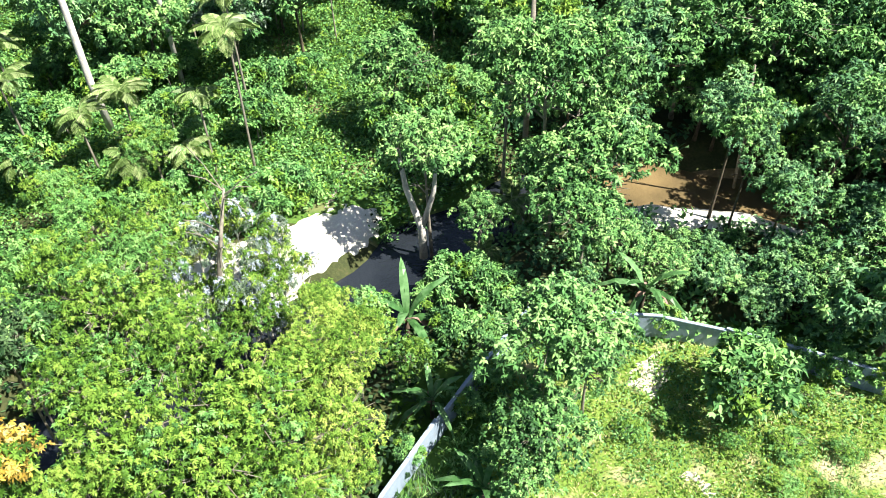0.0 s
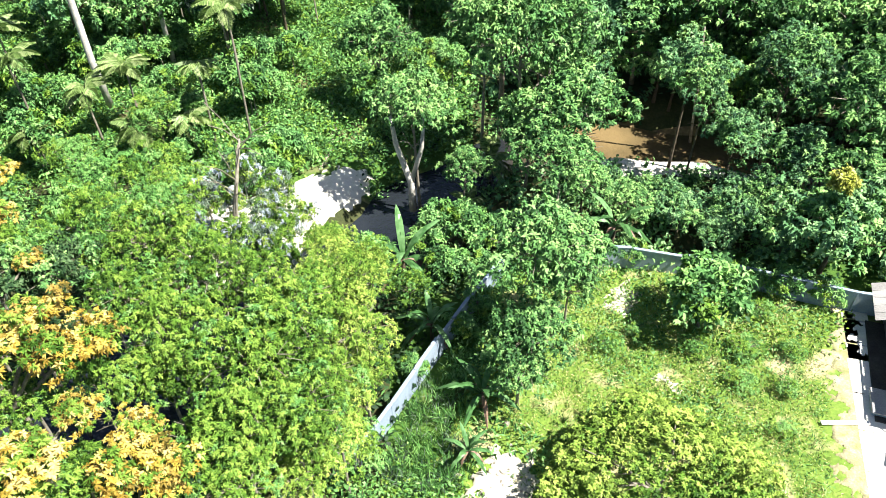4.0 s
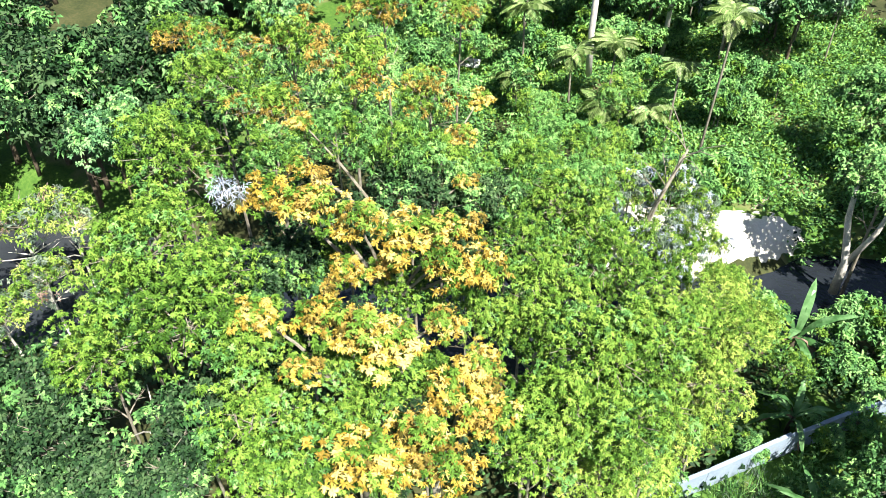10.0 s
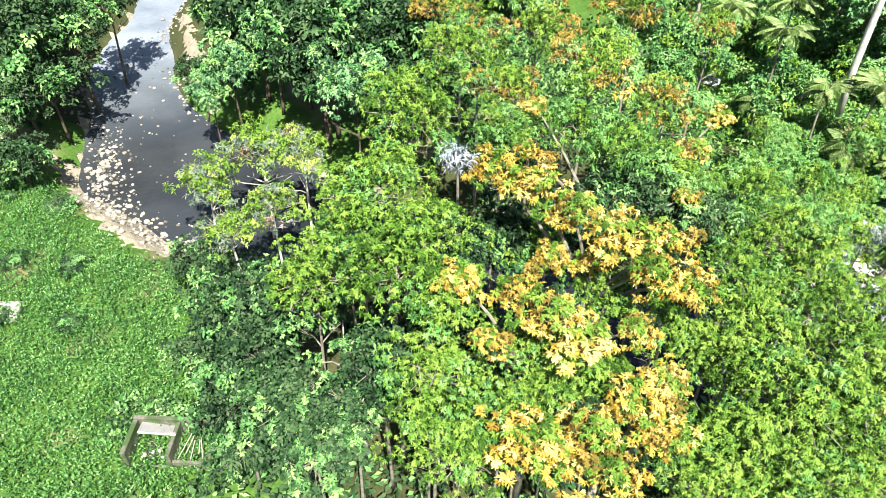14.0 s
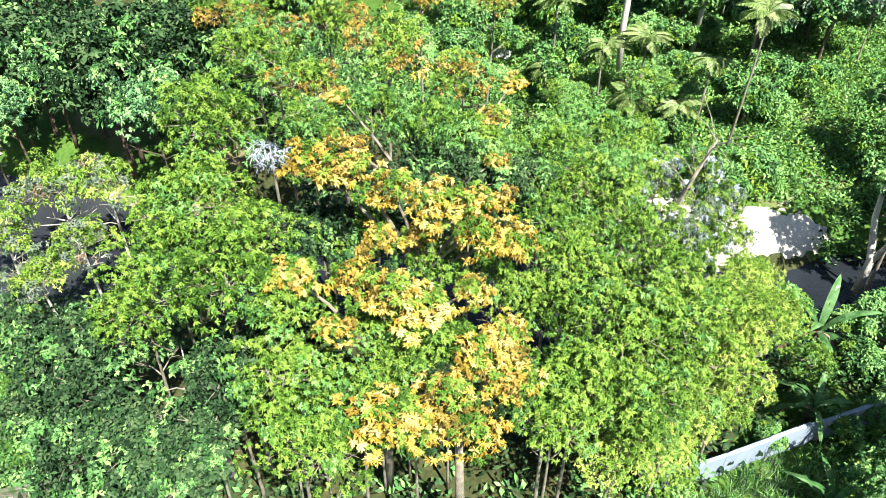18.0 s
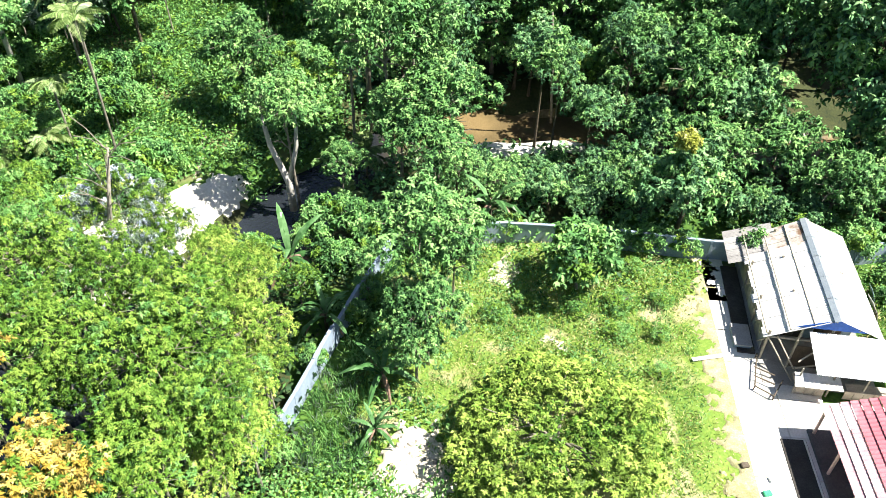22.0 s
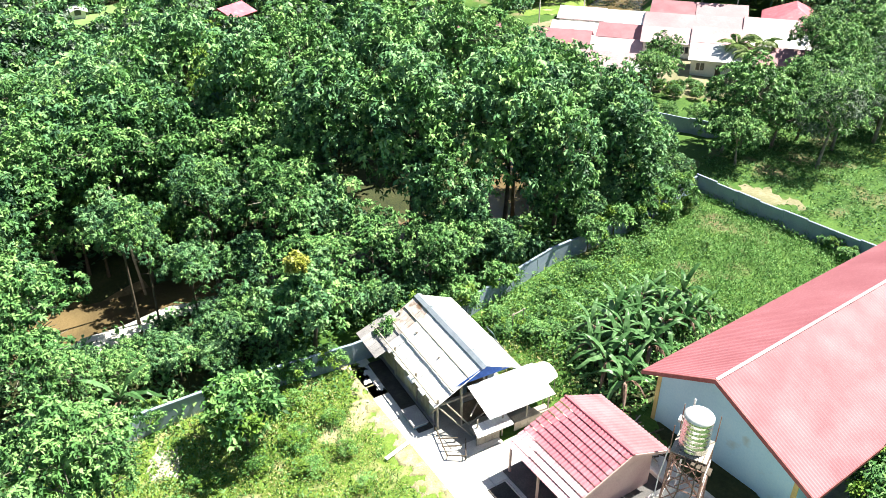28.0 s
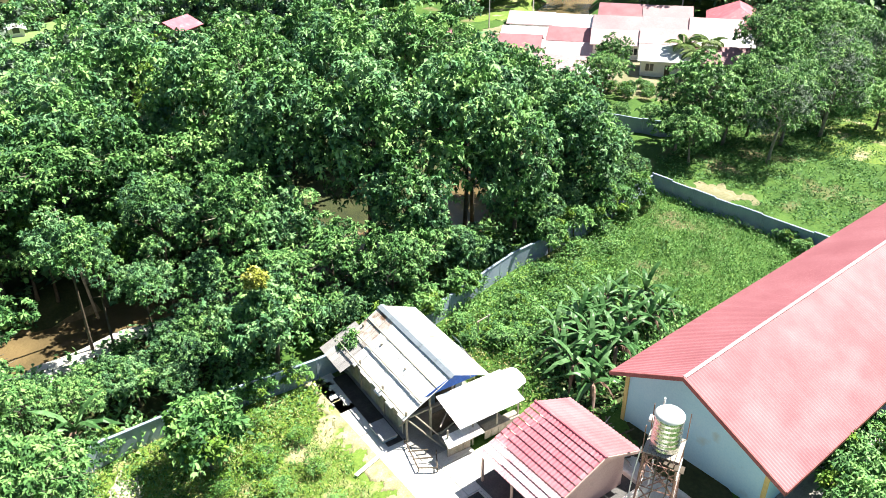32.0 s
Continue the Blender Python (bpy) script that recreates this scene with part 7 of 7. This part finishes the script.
pb = thing("potted_shrub", "small bright shrub on the paving by the hut", "shrub", at=pose(26.5, 12.0, 0.15))
yv, yq, _, _ = crown(777, (1.1, 1.1, 1.0), 20, 9, 8, 0.26, 0.06, 0.35)
o = part("crown", mesh_arrays("crown", yv, yq, [M["leaf_bush"]]), None, pb)
o.location = (0, 0, 1.1)
part("stem", Shape().tube([(0, 0, 0), (0, 0, 1.0)], [0.06, 0.04], 6), M["bark"], pb)
for k, (x, y, r) in enumerate(((39.8, 0.6, 2.6), (42.8, 1.4, 2.4), (46.5, 0.8, 2.2), (38.5, -1.6, 2.0))):
    plant("bush", x, y, 2.0, r, "leafy round shrub beside the hall", "bark", "shrubs by the hall", name="shrub", category="shrub")

# ------------------------------------------------------------------ far village


def house(x, y, turn, w, d, roof, wall, label, tall=3.0, rise=1.7, hip=0.0):
    m = pose(x, y, hz(x, y), 0, 0, turn)
    h = thing("village_house", label, "house", "village houses")
    part("wall", Shape().box((-w / 2, -d / 2, -1), (w / 2, d / 2, tall), 0.03, m), M[wall], h)
    e = 0.6
    for s in (-1, 1):
        ring = [(-w / 2 - e, s * (d / 2 + e), tall - 0.15), (w / 2 + e, s * (d / 2 + e), tall - 0.15), (w / 2 + e - hip, 0, tall + rise), (-w / 2 - e + hip, 0, tall + rise)]
        part("roof", Shape().slab([m @ Vector(p) for p in (ring if s < 0 else ring[::-1])], 0.1), M[roof], h)
        if hip:
            ends = [(s * (w / 2 + e), -d / 2 - e, tall - 0.15), (s * (w / 2 + e), d / 2 + e, tall - 0.15), (s * (w / 2 + e - hip), 0, tall + rise)]
            part("roof", Shape().slab([m @ Vector(p) for p in (ends if s > 0 else ends[::-1])], 0.1), M[roof], h)
    for s in () if hip else (-1, 1):
        x0 = s * w / 2
        part("vent", Shape().box((x0 - 0.05, -0.5, tall + 0.1), (x0 + 0.05, 0.5, tall + 0.8), 0.01, m), M["timber_dark"], h)
        part("gable", Shape().add([m @ Vector(p) for p in ((x0, -d / 2, tall), (x0, d / 2, tall), (x0, 0, tall + rise - 0.15), (x0 * 0.98, -d / 2, tall), (x0 * 0.98, d / 2, tall), (x0 * 0.98, 0, tall + rise - 0.15))],
                                  [(0, 1, 2), (5, 4, 3), (0, 3, 4, 1), (1, 4, 5, 2), (2, 5, 3, 0)]), M[wall], h)
    for side in (-1, 1):
        for k in range(3):
            cxp = -w / 3 + k * w / 3
            if k == 1:
                part("door", Shape().box((cxp - 0.45, side * d / 2 - 0.04, 0), (cxp + 0.45, side * d / 2 + 0.04, 2.05), 0.01, m), M["timber_dark"], h)
            else:
                win = part("window", Shape().box((cxp - 0.75, side * d / 2 - 0.05, 0.9), (cxp + 0.75, side * d / 2 + 0.05, 2.3), 0.01, m), M["wall_white"], h)
                for q in (-1, 1):
                    part("pane", Shape().box((cxp + q * 0.36 - 0.3, side * d / 2 - 0.07, 1.0), (cxp + q * 0.36 + 0.3, side * d / 2 + 0.07, 2.2), 0.005, m), M["pane"], win)
    for side in (-1, 1):
        win = part("window", Shape().box((side * w / 2 - 0.05, -0.8, 0.9), (side * w / 2 + 0.05, 0.8, 2.3), 0.01, m), M["wall_white"], h)
        part("pane", Shape().box((side * w / 2 - 0.07, -0.65, 1.0), (side * w / 2 + 0.07, 0.65, 2.2), 0.005, m), M["pane"], win)
    return h


VR = np.random.default_rng(5)
for row in range(4):
    for k in range(5 if row < 3 else 4):
        if (row, k) in ((0, 2), (0, 0)):
            continue
        x = 113.4 + 9.6 * row + 4.1 * k + VR.uniform(-0.4, 0.4)
        y = 78.0 + 4.4 * row - 8.5 * k + VR.uniform(-0.4, 0.4)
        roof = ("roof_village", "roof_pale", "roof_village", "roof_faded", "roof_village")[(3 * row + 2 * k) % 5]
        house(x, y, -64 + VR.uniform(-2, 2), 9.0, 7.6, roof, "wall_white", "white village house with a bleached pink roof" if roof != "roof_pale" else "white village house with a bleached roof", VR.uniform(2.9, 3.5))
house(103.5, 88.5, -50, 7, 6, "roof_faded", "wall_white", "white gabled house seen above the treetops", 5.0)
house(157, 52, 22, 15, 11, "roof_red", "wall_white", "large house with a bright red hipped roof", 3.6, 3.0, 4.5)
house(106.5, 64, -64, 6, 5, "roof_faded", "wall_brick", "small brick house with a pink roof", 2.6, 1.0)
house(110.5, 58.5, -64, 4.5, 3.6, "roof_pale", "wall_brick", "brick outbuilding with a pale roof", 2.4, 0.8)
house(66, 171, 70, 5.5, 3, "roof_pale", "wall_white", "small white house beside the valley field", 1.8, 0.6)
house(84, 139, 20, 7, 6, "roof_red", "wall_brick", "lone red-roofed house among the trees", 3.2, 1.6)
for x, y, tall in ((132, 96, 9), (146, 94, 10), (162, 66, 10)):
    p = thing("utility_pole", "slim concrete utility pole by the village", "pole", "utility poles")
    z = hz(x, y)
    part("shaft", Shape().tube([(x, y, z - 0.5), (x, y, z + tall)], [0.16, 0.1], 8), M["concrete"], p)
    part("crossarm", Shape().box((x - 0.9, y - 0.05, z + tall - 0.9), (x + 0.9, y + 0.05, z + tall - 0.78), 0.01), M["timber_dark"], p)
